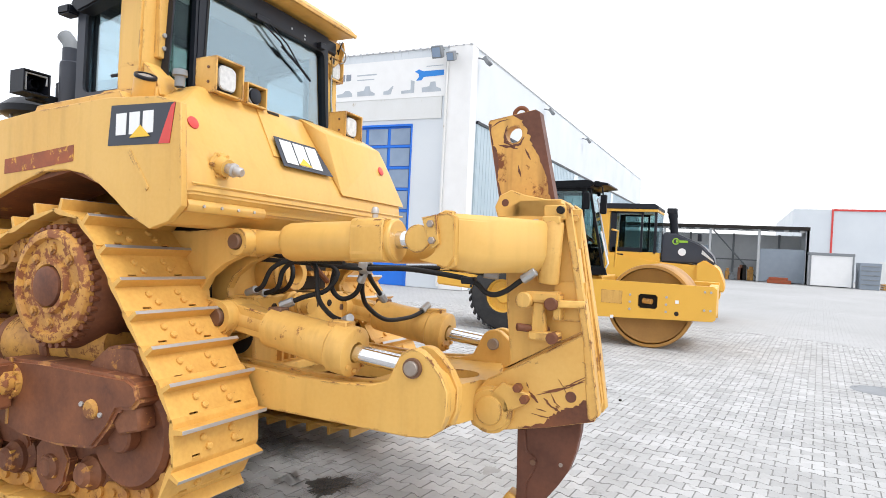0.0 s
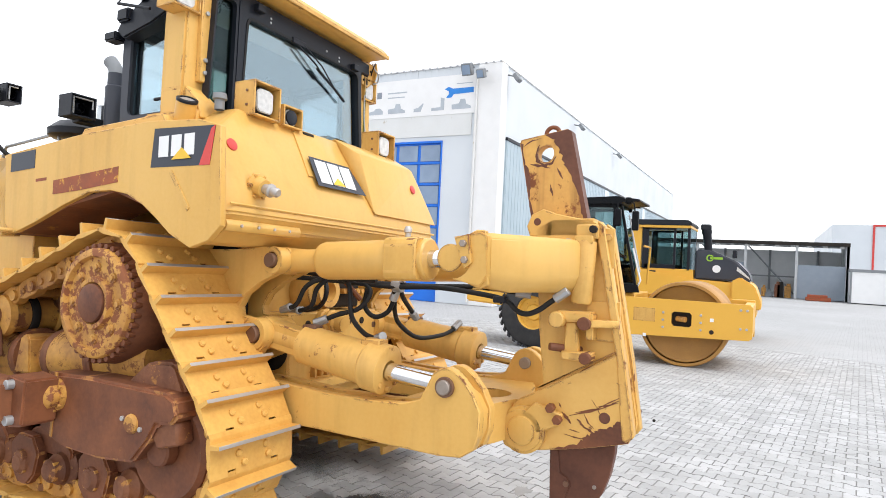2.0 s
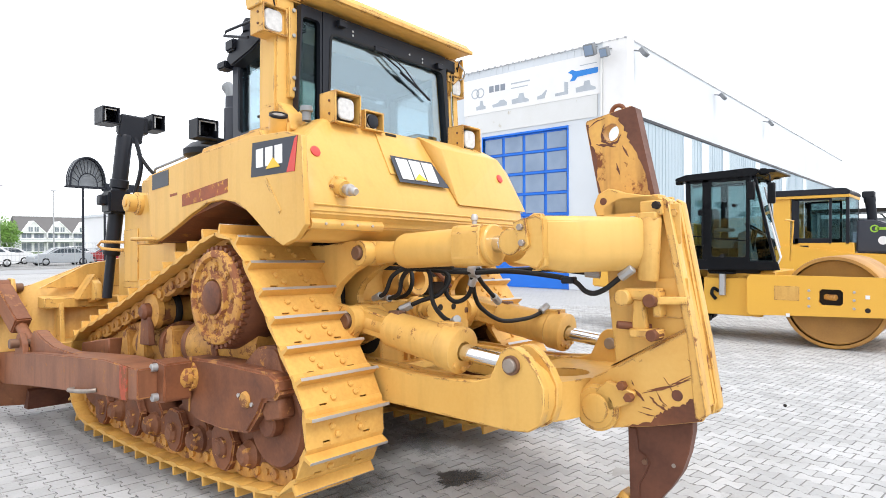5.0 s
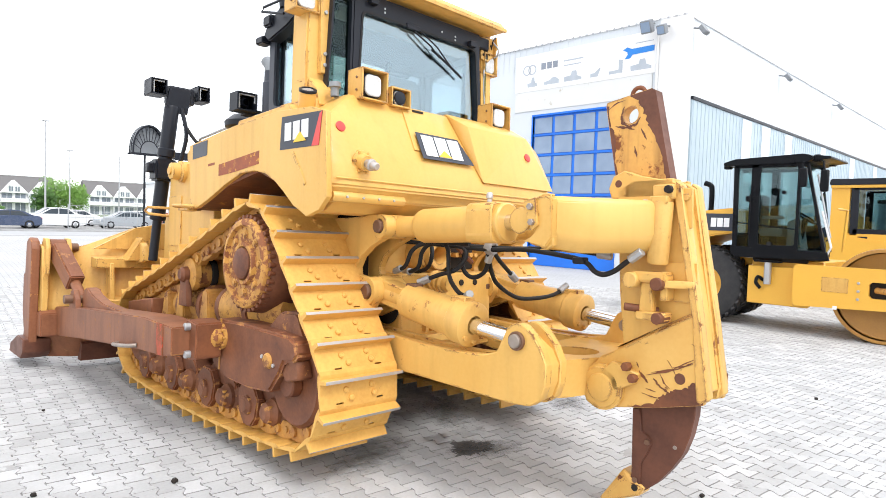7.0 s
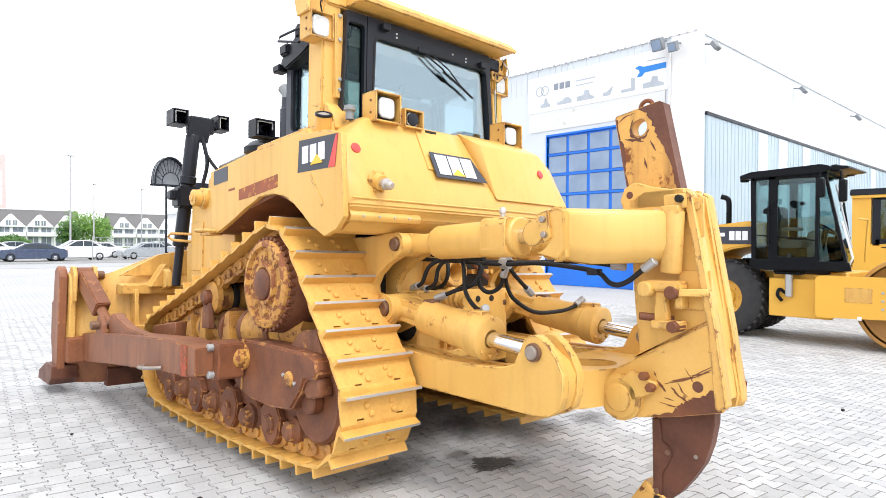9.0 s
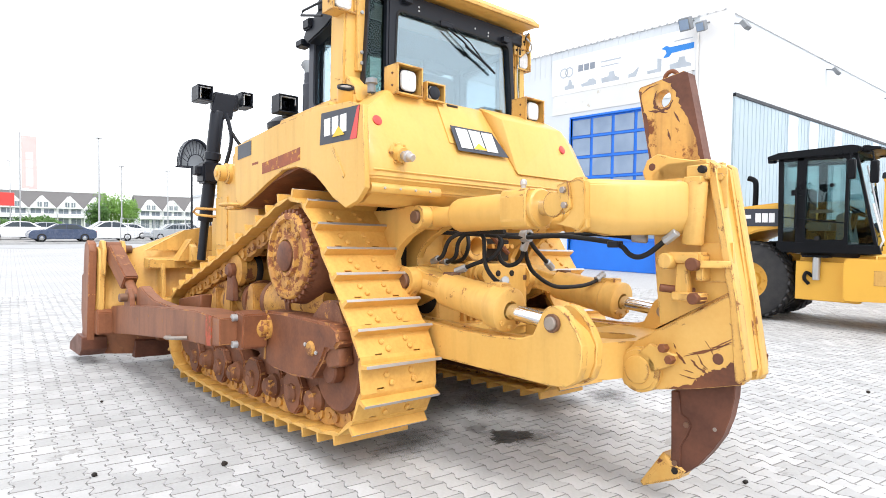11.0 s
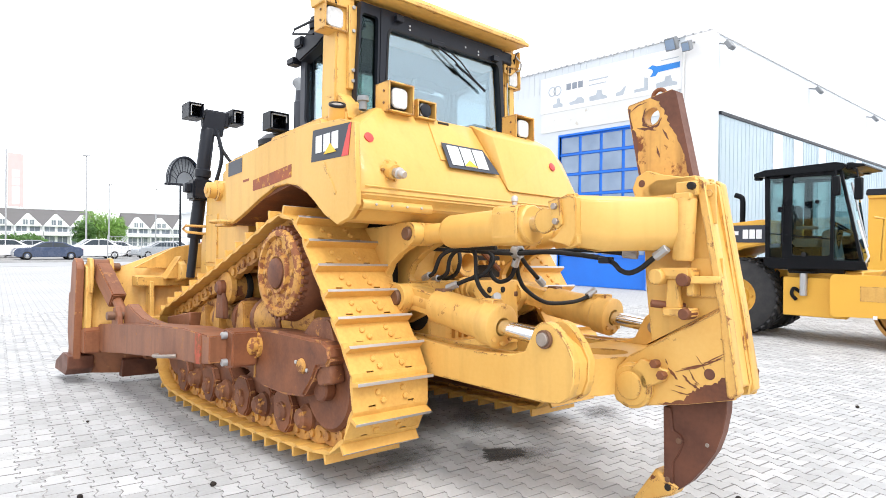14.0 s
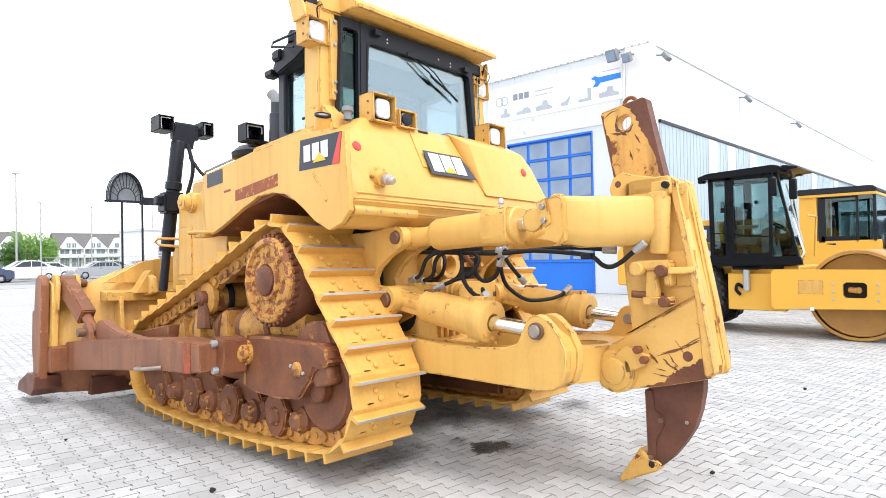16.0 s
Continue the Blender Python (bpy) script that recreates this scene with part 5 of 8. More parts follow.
        part("cylinder_rod", rod((s * 0.60, -1.05, 1.578), (s * 0.60, -1.36, 1.585), 0.05, 24), M_chrome, uc, "bright chrome cylinder rod")
        part("grease_nipple", lathe([(0, 0.016), (0.45, 0.016), (0.5, 0.022), (0.8, 0.022), (1, 0.014), (1, 0)], (s * 0.61, -1.06, 1.695), (s * 0.61, -1.06, 1.765), 12), M_steel, uc)
        # lower link arm with the rod's clevis
        arm = [(0.03, 0.83), (-0.25, 0.815), (-0.60, 0.79), (-0.95, 0.785), (-1.12, 0.795), (-1.22, 0.825)] + disc_outline((-1.375, 0.908), 0.10, 20, 135, 8) + [(-1.475, 0.955), (-1.53, 0.89), (-1.575, 0.80), (-1.57, 0.68), (-1.54, 0.60), (-1.47, 0.555), (-1.34, 0.545), (-0.48, 0.575), (-0.17, 0.58), (-0.05, 0.60), (0.05, 0.68)]
        la = part("lower_arm", prism(arm, "x", s * 0.70, s * 0.64, 0.010), M_yellow, dozer, "heavy yellow lower ripper arm")
        part("arm_inner_plate", prism(arm, "x", s * 0.56, s * 0.50, 0.010), M_yellow, la)
        part("arm_web", prism([(-0.05, 0.62), (-0.05, 0.78), (-0.60, 0.76), (-1.05, 0.76), (-1.1, 0.60), (-0.9, 0.58)], "x", s * 0.645, s * 0.555, 0), M_yellow, la)
        part("arm_rear", prism([(-1.42, 0.56), (-1.42, 0.93), (-1.515, 0.87), (-1.56, 0.79), (-1.555, 0.69), (-1.52, 0.60), (-1.46, 0.565)], "x", s * 0.645, s * 0.555, 0), M_yellow, la)
        part("rust_end", prism([(0.03, 0.82), (-0.20, 0.81), (-0.24, 0.70), (-0.30, 0.59), (-0.05, 0.61), (0.05, 0.68)], "x", s * 0.699, s * 0.703, 0), M_rustarm, la, "paint worn to rust at the arm's front end")
        part("arm_pin", rod((s * 0.47, -1.375, 0.908), (s * 0.74, -1.375, 0.908), 0.040, 24), M_steelbrown, la)
        part("pin_ring", ring((s * 0.70, -1.375, 0.908), (s * 0.722, -1.375, 0.908), 0.054, 0.039, 24), M_pin, la)
        # heads of the upper beam: clevis with keeper plate
        hd = part("beam_clevis", prism(disc_outline((-1.40, 1.585), 0.11, 90, 270, 12) + [(-1.56, 1.44), (-1.60, 1.50), (-1.60, 1.70), (-1.56, 1.72)], "x", s * 0.72, s * 0.48, 0.02, 2), M_yellow, dozer, "rounded yellow clevis at the beam's end")
        part("keeper_disc", lathe([(0, 0.075), (0.7, 0.072), (1, 0.05), (1, 0)], (s * 0.72, -1.39, 1.585), (s * 0.735, -1.39, 1.585), 24), M_yellow, hd)
        part("keeper_plate", prism([(-1.45, 1.60), (-1.42, 1.69), (-1.50, 1.71), (-1.52, 1.56), (-1.48, 1.53)], "x", s * 0.718, s * 0.74, 0.005), M_yellow, hd)
        for c in ((-1.475, 1.66), (-1.485, 1.575)):
            part("keeper_bolt", rod((s * 0.735, *c), (s * 0.76, *c), 0.02, 6), M_steelbrown, hd)
    # the big hollow beam that carries the shank block: wide at its ends, swelling to the middle
    bm = bmesh.new()
    cols = []
    for x, yf, yr, zt, zb in ((-0.68, -1.50, -1.60, 1.72, 1.43), (-0.50, -1.52, -1.72, 1.72, 1.41), (-0.22, -1.60, -2.0, 1.71, 1.42), (0.22, -1.60, -2.0, 1.71, 1.42), (0.50, -1.52, -1.72, 1.72, 1.41), (0.68, -1.50, -1.60, 1.72, 1.43)):
        prof = [(yf, zt - 0.02), (yf - 0.03, zt), (yr + 0.03, zt), (yr, zt - 0.03), (yr, zb + 0.10), (yr + 0.03, zb + 0.04), (yr + 0.08, zb), (yf - 0.05, zb), (yf, zb + 0.05)]
        cols.append([bm.verts.new((x, y, z)) for y, z in prof])
    for a, b in zip(cols, cols[1:]):
        for k in range(9):
            bm.faces.new((a[k], a[(k + 1) % 9], b[(k + 1) % 9], b[k]))
    bm.faces.new(cols[0])
    bm.faces.new(cols[-1][::-1])
    bmesh.ops.recalc_face_normals(bm, faces=bm.faces)
    ub = part("upper_beam", _bevel(bm, 0.012, 2), (M_tank, M_tank), dozer, "broad rounded yellow ripper cross beam")
    part("beam_collar", prism([(-1.49, 1.45), (-1.48, 1.71), (-1.53, 1.735), (-1.58, 1.73), (-1.60, 1.45), (-1.55, 1.425)], "x", -0.70, -0.66, 0.01), M_yellow, ub)
    part("beam_collar", prism([(-1.49, 1.45), (-1.48, 1.71), (-1.53, 1.735), (-1.58, 1.73), (-1.60, 1.45), (-1.55, 1.425)], "x", 0.66, 0.70, 0.01), M_yellow, ub)
    # lower frame: cross box that joins the arms and runs back to the carriage's pivots
    part("lower_frame", framed(eased([(-0.56, -1.0), (0.56, -1.0), (0.58, -1.40), (0.36, -1.50), (0.14, -1.55), (0.14, -1.70), (-0.14, -1.70), (-0.14, -1.55), (-0.36, -1.50), (-0.58, -1.40)], 0.02, 2), disc_outline((-0.05, -1.32), 0.16, 0, 360, 24)[:-1], "z", 0.56, 0.78), M_yellow, dozer, "yellow cross box of the ripper's lower frame")
    # carriage: two side plates, rear flange plates, bottom patch
    plate = [(-1.66, 1.79), (-1.76, 1.84), (-1.97, 1.84), (-2.06, 1.79), (-2.17, 1.05), (-2.225, 0.70), (-2.21, 0.63), (-1.95, 0.565), (-1.60, 0.50), (-1.52, 0.52), (-1.48, 0.60), (-1.52, 0.72), (-1.66, 0.81), (-1.72, 0.90), (-1.69, 1.2)]
    lower = [(-1.60, 0.80), (-1.72, 0.86), (-2.15, 1.10), (-2.175, 1.08), (-2.23, 0.70), (-2.215, 0.625), (-1.95, 0.56), (-1.58, 0.492), (-1.505, 0.515), (-1.47, 0.60), (-1.50, 0.70)]
    for s in (-1, 1):
        X = lambda a: s * (a - (0.04 if s < 0 else 0.115))
        c = part("carriage_plate", prism(plate, "x", X(0.12), X(0.19), 0.010), M_yellow, dozer, "tall yellow shank carriage plate")
        lp = part("wear_plate", prism(lower, "x", X(0.188), X(0.225), 0.008), M_scar, c, "scratched lower plate with bare rusty patches")
        rs = random.Random(31)
        part("edge_wear", prism([(-2.213, 0.628), (-1.95, 0.562), (-1.80, 0.536)] + ragged([(-1.80, 0.545), (-1.94, 0.585), (-1.98, 0.635), (-2.03, 0.655), (-2.07, 0.69), (-2.116, 0.692), (-2.147, 0.73), (-2.193, 0.75), (-2.228, 0.76)], 0.008, rs), "x", X(0.2255), X(0.2275), 0), M_rust, lp)
        for way, w in (([(-1.891, 0.734), (-2.04, 0.785), (-2.156, 0.835)], 0.010), ([(-1.92, 0.755), (-2.045, 0.792), (-2.173, 0.868)], 0.006), ([(-2.046, 0.800), (-2.12, 0.822), (-2.16, 0.845)], 0.008),
                       ([(-2.013, 0.837), (-2.044, 0.796), (-2.063, 0.759)], 0.004), ([(-1.848, 0.753), (-1.875, 0.72), (-1.902, 0.692)], 0.015), ([(-1.934, 0.725), (-1.966, 0.69), (-2.017, 0.661), (-2.048, 0.648)], 0.012),
                       ([(-1.971, 0.755), (-1.997, 0.707), (-2.029, 0.682)], 0.006), ([(-1.867, 0.63), (-1.92, 0.621), (-1.981, 0.618)], 0.006), ([(-1.89, 0.66), (-1.95, 0.65)], 0.004), ([(-2.145, 0.942), (-2.171, 0.927)], 0.004), ([(-1.83, 0.80), (-1.845, 0.77)], 0.006)):
            part("scrape", prism(scratch(way, w, rs), "x", X(0.2255), X(0.2275), 0), M_rust, lp)
        part("plate_hole", rod((X(0.20), -2.085, 0.745), (X(0.2285), -2.085, 0.745), 0.031, 20), M_shank, lp)
        part("pivot_boss", lathe([(0, 0.135), (0.75, 0.135), (0.8, 0.12), (1, 0.115), (1, 0)], (X(0.20), -1.625, 0.625), (X(0.27), -1.625, 0.625), 28), M_yellow, lp, "round pivot boss")
        part("pivot_disc", lathe([(0, 0.085), (0.8, 0.08), (1, 0.07), (1, 0)], (X(0.268), -1.625, 0.625), (X(0.285), -1.625, 0.625), 24), M_yellow, lp)
        part("lock_bar", prism([(-1.62, 0.72), (-1.70, 0.79), (-1.86, 0.74), (-1.84, 0.68), (-1.72, 0.62)], "x", X(0.225), X(0.27), 0.010), M_yellow, lp)
        for a, b in ((-1.80, 0.775), (-1.84, 0.715)):
            part("lock_bolt", rod((X(0.26), a, b), (X(0.31), a, b), 0.026, 6), M_rust, lp)
        part("patch_seam", prism([(-1.70, 0.868), (-1.72, 0.875), (-2.15, 1.118), (-2.15, 1.10)], "x", X(0.188), X(0.20), 0.003), M_worn, c)
        if s > 0:
            continue
        # upper shank pin puller: upright cylinder, head block, lever
        pp = part("pin_puller", lathe([(0, 0), (0, 0.05), (0.03, 0.058), (0.97, 0.058), (1, 0.05), (1, 0)], (X(0.25), -1.95, 1.36), (X(0.25), -1.975, 1.71), 20), M_worn, dozer, "upright round pin-puller cylinder with lever block")
        part("puller_cap", box(X(0.20), X(0.30), -2.02, -1.92, 1.69, 1.735, 0.008), M_yellow, pp)
        part("puller_hose", hose([(X(0.26), -1.875, 1.70), (X(0.26), -1.872, 1.58), (X(0.25), -1.875, 1.47)], 0.012, 8), M_rubber, pp)
        part("hose_end", rod((X(0.26), -1.876, 1.72), (X(0.26), -1.873, 1.63), 0.016, 8), M_zinc, pp)
        part("puller_head", box(X(0.19), X(0.27), -2.04, -1.92, 1.72, 1.80, 0.012), M_yellow, pp)
        part("puller_bolt", rod((X(0.265), -2.02, 1.77), (X(0.30), -2.02, 1.77), 0.022, 8), M_dark, pp)
        part("side_lug", box(X(0.19), X(0.205), -2.12, -2.05, 1.56, 1.78, 0.006), M_yellow, pp)
        part("lug_bolt", rod((X(0.203), -2.085, 1.73), (X(0.22), -2.085, 1.73), 0.022, 6), M_worn, pp)
        part("puller_base", box(X(0.20), X(0.33), -2.03, -1.83, 1.26, 1.32, 0.02, 2), M_yellow, pp)
        bl_ = part("base_lug", box(X(0.188), X(0.202), -2.155, -1.97, 1.155, 1.375, 0.005), M_yellow, pp)
        part("lug_fin", prism([(X(0.20), -2.155), (X(0.20), -1.96), (X(0.31), -1.96), (X(0.31), -2.02), (X(0.24), -2.15)], "z", 1.235, 1.275, 0.006), M_yellow, bl_)
        part("lug_web", prism([(-1.99, 1.165), (-1.99, 1.24), (-2.03, 1.24), (-2.03, 1.165)], "x", X(0.20), X(0.29), 0.006), M_yellow, bl_)
        for a, b in ((-2.125, 1.345), (-2.125, 1.19)):
            part("lug_bolt", rod((X(0.20), a, b), (X(0.214), a, b), 0.014, 6), M_worn, bl_)
        part("base_eye", rod((X(0.27), -1.84, 1.27), (X(0.36), -1.84, 1.27), 0.045, 16), M_worn, pp)
        part("base_pin", rod((X(0.29), -1.99, 1.255), (X(0.345), -1.99, 1.255), 0.036, 16), M_rust, pp)
        part("lever", prism([(-1.88, 1.26), (-1.94, 1.26), (-1.955, 1.10), (-1.90, 1.07), (-1.87, 1.10)], "x", X(0.25), X(0.30), 0.012), M_yellow, pp)
        part("lever_foot", box(X(0.22), X(0.32), -2.03, -1.86, 1.05, 1.10, 0.012), M_worn, pp)
        part("lever_pin", rod((X(0.24), -2.00, 1.07), (X(0.35), -2.00, 1.07), 0.032, 12), M_rust, pp)
        part("shank_pin", rod((X(0.22), -1.95, 1.10), (X(0.33), -1.80, 1.12), 0.022, 12), M_rust, pp)
    rear = [(-2.03, 1.825), (-2.065, 1.80), (-2.19, 1.05), (-2.24, 0.66), (-2.20, 0.625), (-2.175, 0.64), (-2.145, 1.05), (-2.03, 1.72)]
    cr = part("rear_flange", prism(rear, "x", -0.19, -0.115, 0.01), M_worn, dozer, "thick ridged rear edge of the carriage")
    part("rear_flange_right", prism(rear, "x", 0.02, 0.09, 0.01), M_worn, cr)
    part("rear_web", prism([(-1.98, 1.79), (-2.035, 1.77), (-2.165, 1.05), (-2.215, 0.68), (-2.14, 0.66), (-2.08, 1.05)], "x", -0.115, 0.02, 0.004), M_yellow, cr)
    part("carriage_collar", prism([(-1.62, 1.74), (-1.60, 1.80), (-1.63, 1.87), (-1.70, 1.90), (-1.78, 1.87), (-1.92, 1.84), (-2.0, 1.84), (-2.0, 1.74)], "x", -0.15, -0.045, 0.008), M_yellow, cr, "ear of the carriage top with a dark hole")
    part("collar_right", prism([(-1.62, 1.74), (-1.60, 1.80), (-1.63, 1.87), (-1.70, 1.90), (-1.78, 1.87), (-1.92, 1.84), (-2.0, 1.84), (-2.0, 1.74)], "x", 0.045, 0.085, 0.008), M_yellow, cr)
    part("collar_hole", rod((-0.152, -1.665, 1.825), (-0.14, -1.665, 1.825), 0.023, 18), M_shank, cr)
    # shank and tooth
    sh_top = [(-1.503, 2.325), (-1.512, 2.345), (-1.80, 2.39), (-1.825, 2.375), (-1.95, 1.75), (-2.05, 1.15), (-1.72, 1.15), (-1.60, 1.78)]
    hole = disc_outline((-1.67, 2.25), 0.052, 0, 360, 24)[:-1]
    bm = bmesh.new()
    vs = [bm.verts.new((-0.04, y, z)) for y, z in sh_top]
    hs = [bm.verts.new((-0.04, y, z)) for y, z in hole]
    es = [bm.edges.new((vs[i], vs[(i + 1) % len(vs)])) for i in range(len(vs))] + [bm.edges.new((hs[i], hs[(i + 1) % 24])) for i in range(24)]
    bmesh.ops.triangle_fill(bm, edges=es, use_beauty=True, use_dissolve=False)
    res = bmesh.ops.extrude_face_region(bm, geom=list(bm.faces))
    bmesh.ops.translate(bm, vec=(0.08, 0, 0), verts=[v for v in res["geom"] if isinstance(v, bmesh.types.BMVert)])
    bmesh.ops.recalc_face_normals(bm, faces=bm.faces)
    sk = part("ripper_shank", bm, M_shanktop, dozer, "flaking yellow shank top with a round hole")
    part("shank_edge", prism([(-1.80, 2.391), (-1.827, 2.376), (-1.952, 1.75), (-1.925, 1.76)], "x", -0.0415, 0.0415, 0), M_shank, sk)
    rs = random.Random(8)
    for band in ([(-1.66, 2.366), (-1.796, 2.387), (-1.822, 2.372), (-1.945, 1.78)] + ragged([(-1.925, 1.80), (-1.885, 1.95), (-1.835, 2.08), (-1.795, 2.16), (-1.765, 2.24), (-1.735, 2.29), (-1.71, 2.335)], 0.009, rs),
                 [(-1.506, 2.325), (-1.555, 2.05), (-1.598, 1.80)] + ragged([(-1.607, 1.83), (-1.575, 1.98), (-1.575, 2.08), (-1.56, 2.16), (-1.535, 2.20), (-1.525, 2.32)], 0.006, rs),
                 scratch([(-1.635, 2.31), (-1.61, 2.26), (-1.615, 2.21), (-1.66, 2.18), (-1.71, 2.19), (-1.735, 2.23)], 0.014, rs),
                 scratch([(-1.57, 2.19), (-1.64, 2.175), (-1.70, 2.16)], 0.014, rs), scratch([(-1.70, 2.06), (-1.72, 1.99)], 0.010, rs), scratch([(-1.74, 2.16), (-1.78, 2.09)], 0.008, rs), scratch([(-1.52, 2.30), (-1.58, 2.335), (-1.64, 2.345)], 0.006, rs)):
        part("bare_patch", prism(band, "x", -0.0412, -0.0395, 0), M_shank, sk, "bare rust-brown patch")
    low = [(-1.70, 1.15), (-1.75, 0.60), (-1.765, 0.48), (-1.772, 0.27), (-1.765, 0.12), (-1.70, 0.06), (-1.74, 0.0), (-1.82, 0.02), (-1.90, 0.09), (-1.98, 0.19), (-2.045, 0.29), (-2.085, 0.40), (-2.11, 0.52), (-2.12, 0.70), (-2.05, 1.15)]
    part("shank_blade", prism(low, "x", -0.038, 0.038, 0.008), M_shank, sk, "dark bare-steel curved shank")
    part("shank_protector", prism([(-1.74, 0.50), (-1.742, 0.10), (-1.70, 0.04), (-1.76, 0.0), (-1.80, 0.05), (-1.80, 0.18), (-1.835, 0.24), (-1.865, 0.31), (-1.845, 0.35), (-1.80, 0.37), (-1.79, 0.50)], "x", -0.052, 0.052, 0.010), M_shank, sk, "bolt-on shank protector")
    for c in ((-1.84, 0.315), (-1.768, 0.075)):
        part("shank_bolt", rod((-0.05, *c), (-0.062, *c), 0.017, 10), M_pin, sk)
    part("shank_dot", rod((-0.036, -2.00, 0.32), (-0.041, -2.00, 0.32), 0.012, 12), M_steelbrown, sk)
    tooth = bmesh.new()
    for y, z, w in ((-1.69, 0.12, 0.05), (-1.83, 0.04, 0.05), (-1.80, -0.01, 0.055), (-1.71, 0.08, 0.06), (-1.515, -0.115, 0.014), (-1.535, -0.135, 0.014), (-1.58, -0.04, 0.03)):
        for s in (-1, 1):
            tooth.verts.new((s * w, y, z))
    bmesh.ops.convex_hull(tooth, input=tooth.verts)
    part("ripper_tooth", _bevel(tooth, 0.004), M_scar, sk, "pointed yellow ripper tooth")
    part("tooth_pin", rod((-0.052, -1.77, 0.03), (-0.064, -1.77, 0.03), 0.02, 12), M_dark, sk)
    # lifting eye on top
    part("lifting_eye", turned(hose([(0, 0.042 * math.cos(a), 0.042 * math.sin(a)) for a in np.linspace(-0.6, math.pi + 0.6, 14)], 0.013, 10), Matrix.Translation((0.0, -1.70, 2.375))), M_rust, sk, "rusty lifting eye")


ripper()


def ripper_hoses():
    r = 0.0155
    runs = [
        [(-0.48, -0.02, 1.46), (-0.40, -0.40, 1.44), (-0.34, -0.80, 1.415), (-0.30, -1.10, 1.42), (-0.28, -1.42, 1.385), (-0.28, -1.54, 1.355), (-0.28, -1.60, 1.305), (-0.28, -1.66, 1.29), (-0.28, -1.73, 1.315), (-0.28, -1.80, 1.365), (-0.28, -1.88, 1.42)],
        [(-0.30, -0.10, 1.50), (-0.30, -0.34, 1.47), (-0.30, -0.64, 1.435), (-0.28, -0.97, 1.425), (-0.25, -1.35, 1.43), (-0.16, -1.62, 1.40)],
        [(-0.36, -0.60, 1.43), (-0.33, -0.78, 1.42), (-0.27, -0.77, 1.35), (-0.18, -0.72, 1.25), (-0.08, -0.70, 1.16), (0.12, -0.72, 1.065), (0.38, -0.75, 1.06), (0.52, -0.78, 1.09), (0.60, -0.80, 1.14)],
        [(-0.36, -0.68, 1.43), (-0.30, -0.80, 1.42), (-0.15, -0.77, 1.33), (0.05, -0.74, 1.21)],
        [(-0.34, -0.50, 1.47), (-0.34, -0.61, 1.44), (-0.35, -0.60, 1.29), (-0.31, -0.65, 1.22), (-0.27, -0.73, 1.26), (-0.28, -0.79, 1.39)],
        [(-0.42, -0.45, 1.46), (-0.44, -0.54, 1.41), (-0.46, -0.58, 1.23), (-0.50, -0.70, 1.135), (-0.56, -0.84, 1.11), (-0.60, -0.90, 1.13)],
        [(-0.36, -0.55, 1.46), (-0.38, -0.66, 1.38), (-0.42, -0.61, 1.275), (-0.46, -0.48, 1.23), (-0.52, -0.36, 1.175)],
        [(-0.45, -0.75, 1.45), (-0.45, -0.37, 1.45), (-0.50, -0.25, 1.40), (-0.50, -0.17, 1.28), (-0.48, -0.05, 1.24)],
        [(-0.42, -0.50, 1.46), (-0.45, -0.37, 1.44), (-0.45, -0.29, 1.38), (-0.44, -0.24, 1.27), (-0.40, -0.06, 1.22)],
        [(-0.30, 0.0, 1.50), (-0.32, -0.22, 1.46), (-0.36, -0.30, 1.36), (-0.34, -0.22, 1.26), (-0.30, 0.0, 1.22)],
    ]
    for run in runs:
        h = part("hydraulic_hose", hose(run, r, 10, 8), M_rubber, dozer, "black rubber hydraulic hose")
        for p, q in ((run[-1], run[-2]),):
            d = (Vector(p) - Vector(q)).normalized()
            part("hose_fitting", rod(Vector(p) - d * 0.07, Vector(p) + d * 0.02, 0.027, 8), M_zinc, h, "zinc hose fitting")
    cl = part("hose_clamp", ring((-0.31, -0.79, 1.425), (-0.31, -0.85, 1.425), 0.045, 0.028, 12), M_zinc, dozer, "zinc hose clamp")
    part("clamp_tab", box(-0.335, -0.285, -0.845, -0.795, 1.44, 1.50, 0.006), M_zinc, cl)
    part("clamp_tab", box(-0.31, -0.25, -1.54, -1.46, 1.345, 1.385, 0.01), M_black, cl)
    vb = part("valve_block", box(0.06, 0.34, -0.06, 0.11, 1.24, 1.42, 0.02), M_dark, dozer, "dark valve block behind the hoses")
    for k in range(5):
        part("valve_port", rod((0.09 + 0.055 * k, -0.06, 1.36), (0.09 + 0.055 * k, -0.12, 1.36), 0.02, 10), M_gold, vb)
    rc = part("rear_case", box(-0.50, 0.50, 0.10, 0.24, 1.18, 1.64, 0.02), M_worn, dozer, "scuffed yellow rear case behind the hoses")
    part("case_boss", lathe([(0, 0.15), (0.7, 0.145), (0.75, 0.12), (1, 0.115), (1, 0.07), (0.4, 0.06), (0.4, 0)], (-0.12, 0.10, 1.36), (-0.12, -0.14, 1.36), 28), M_worn, rc)
    part("coil_nut", lathe([(0, 0.07), (0.2, 0.08), (0.25, 0.065), (0.45, 0.08), (0.5, 0.065), (0.7, 0.08), (0.75, 0.06), (1, 0.055), (1, 0)], (-0.20, -0.14, 1.17), (-0.20, -0.34, 1.15), 18), M_yellow, rc)
    part("link_rod", rod((0.05, -0.12, 1.45), (0.22, -0.16, 1.30), 0.02, 8), M_rust, vb)


ripper_hoses()

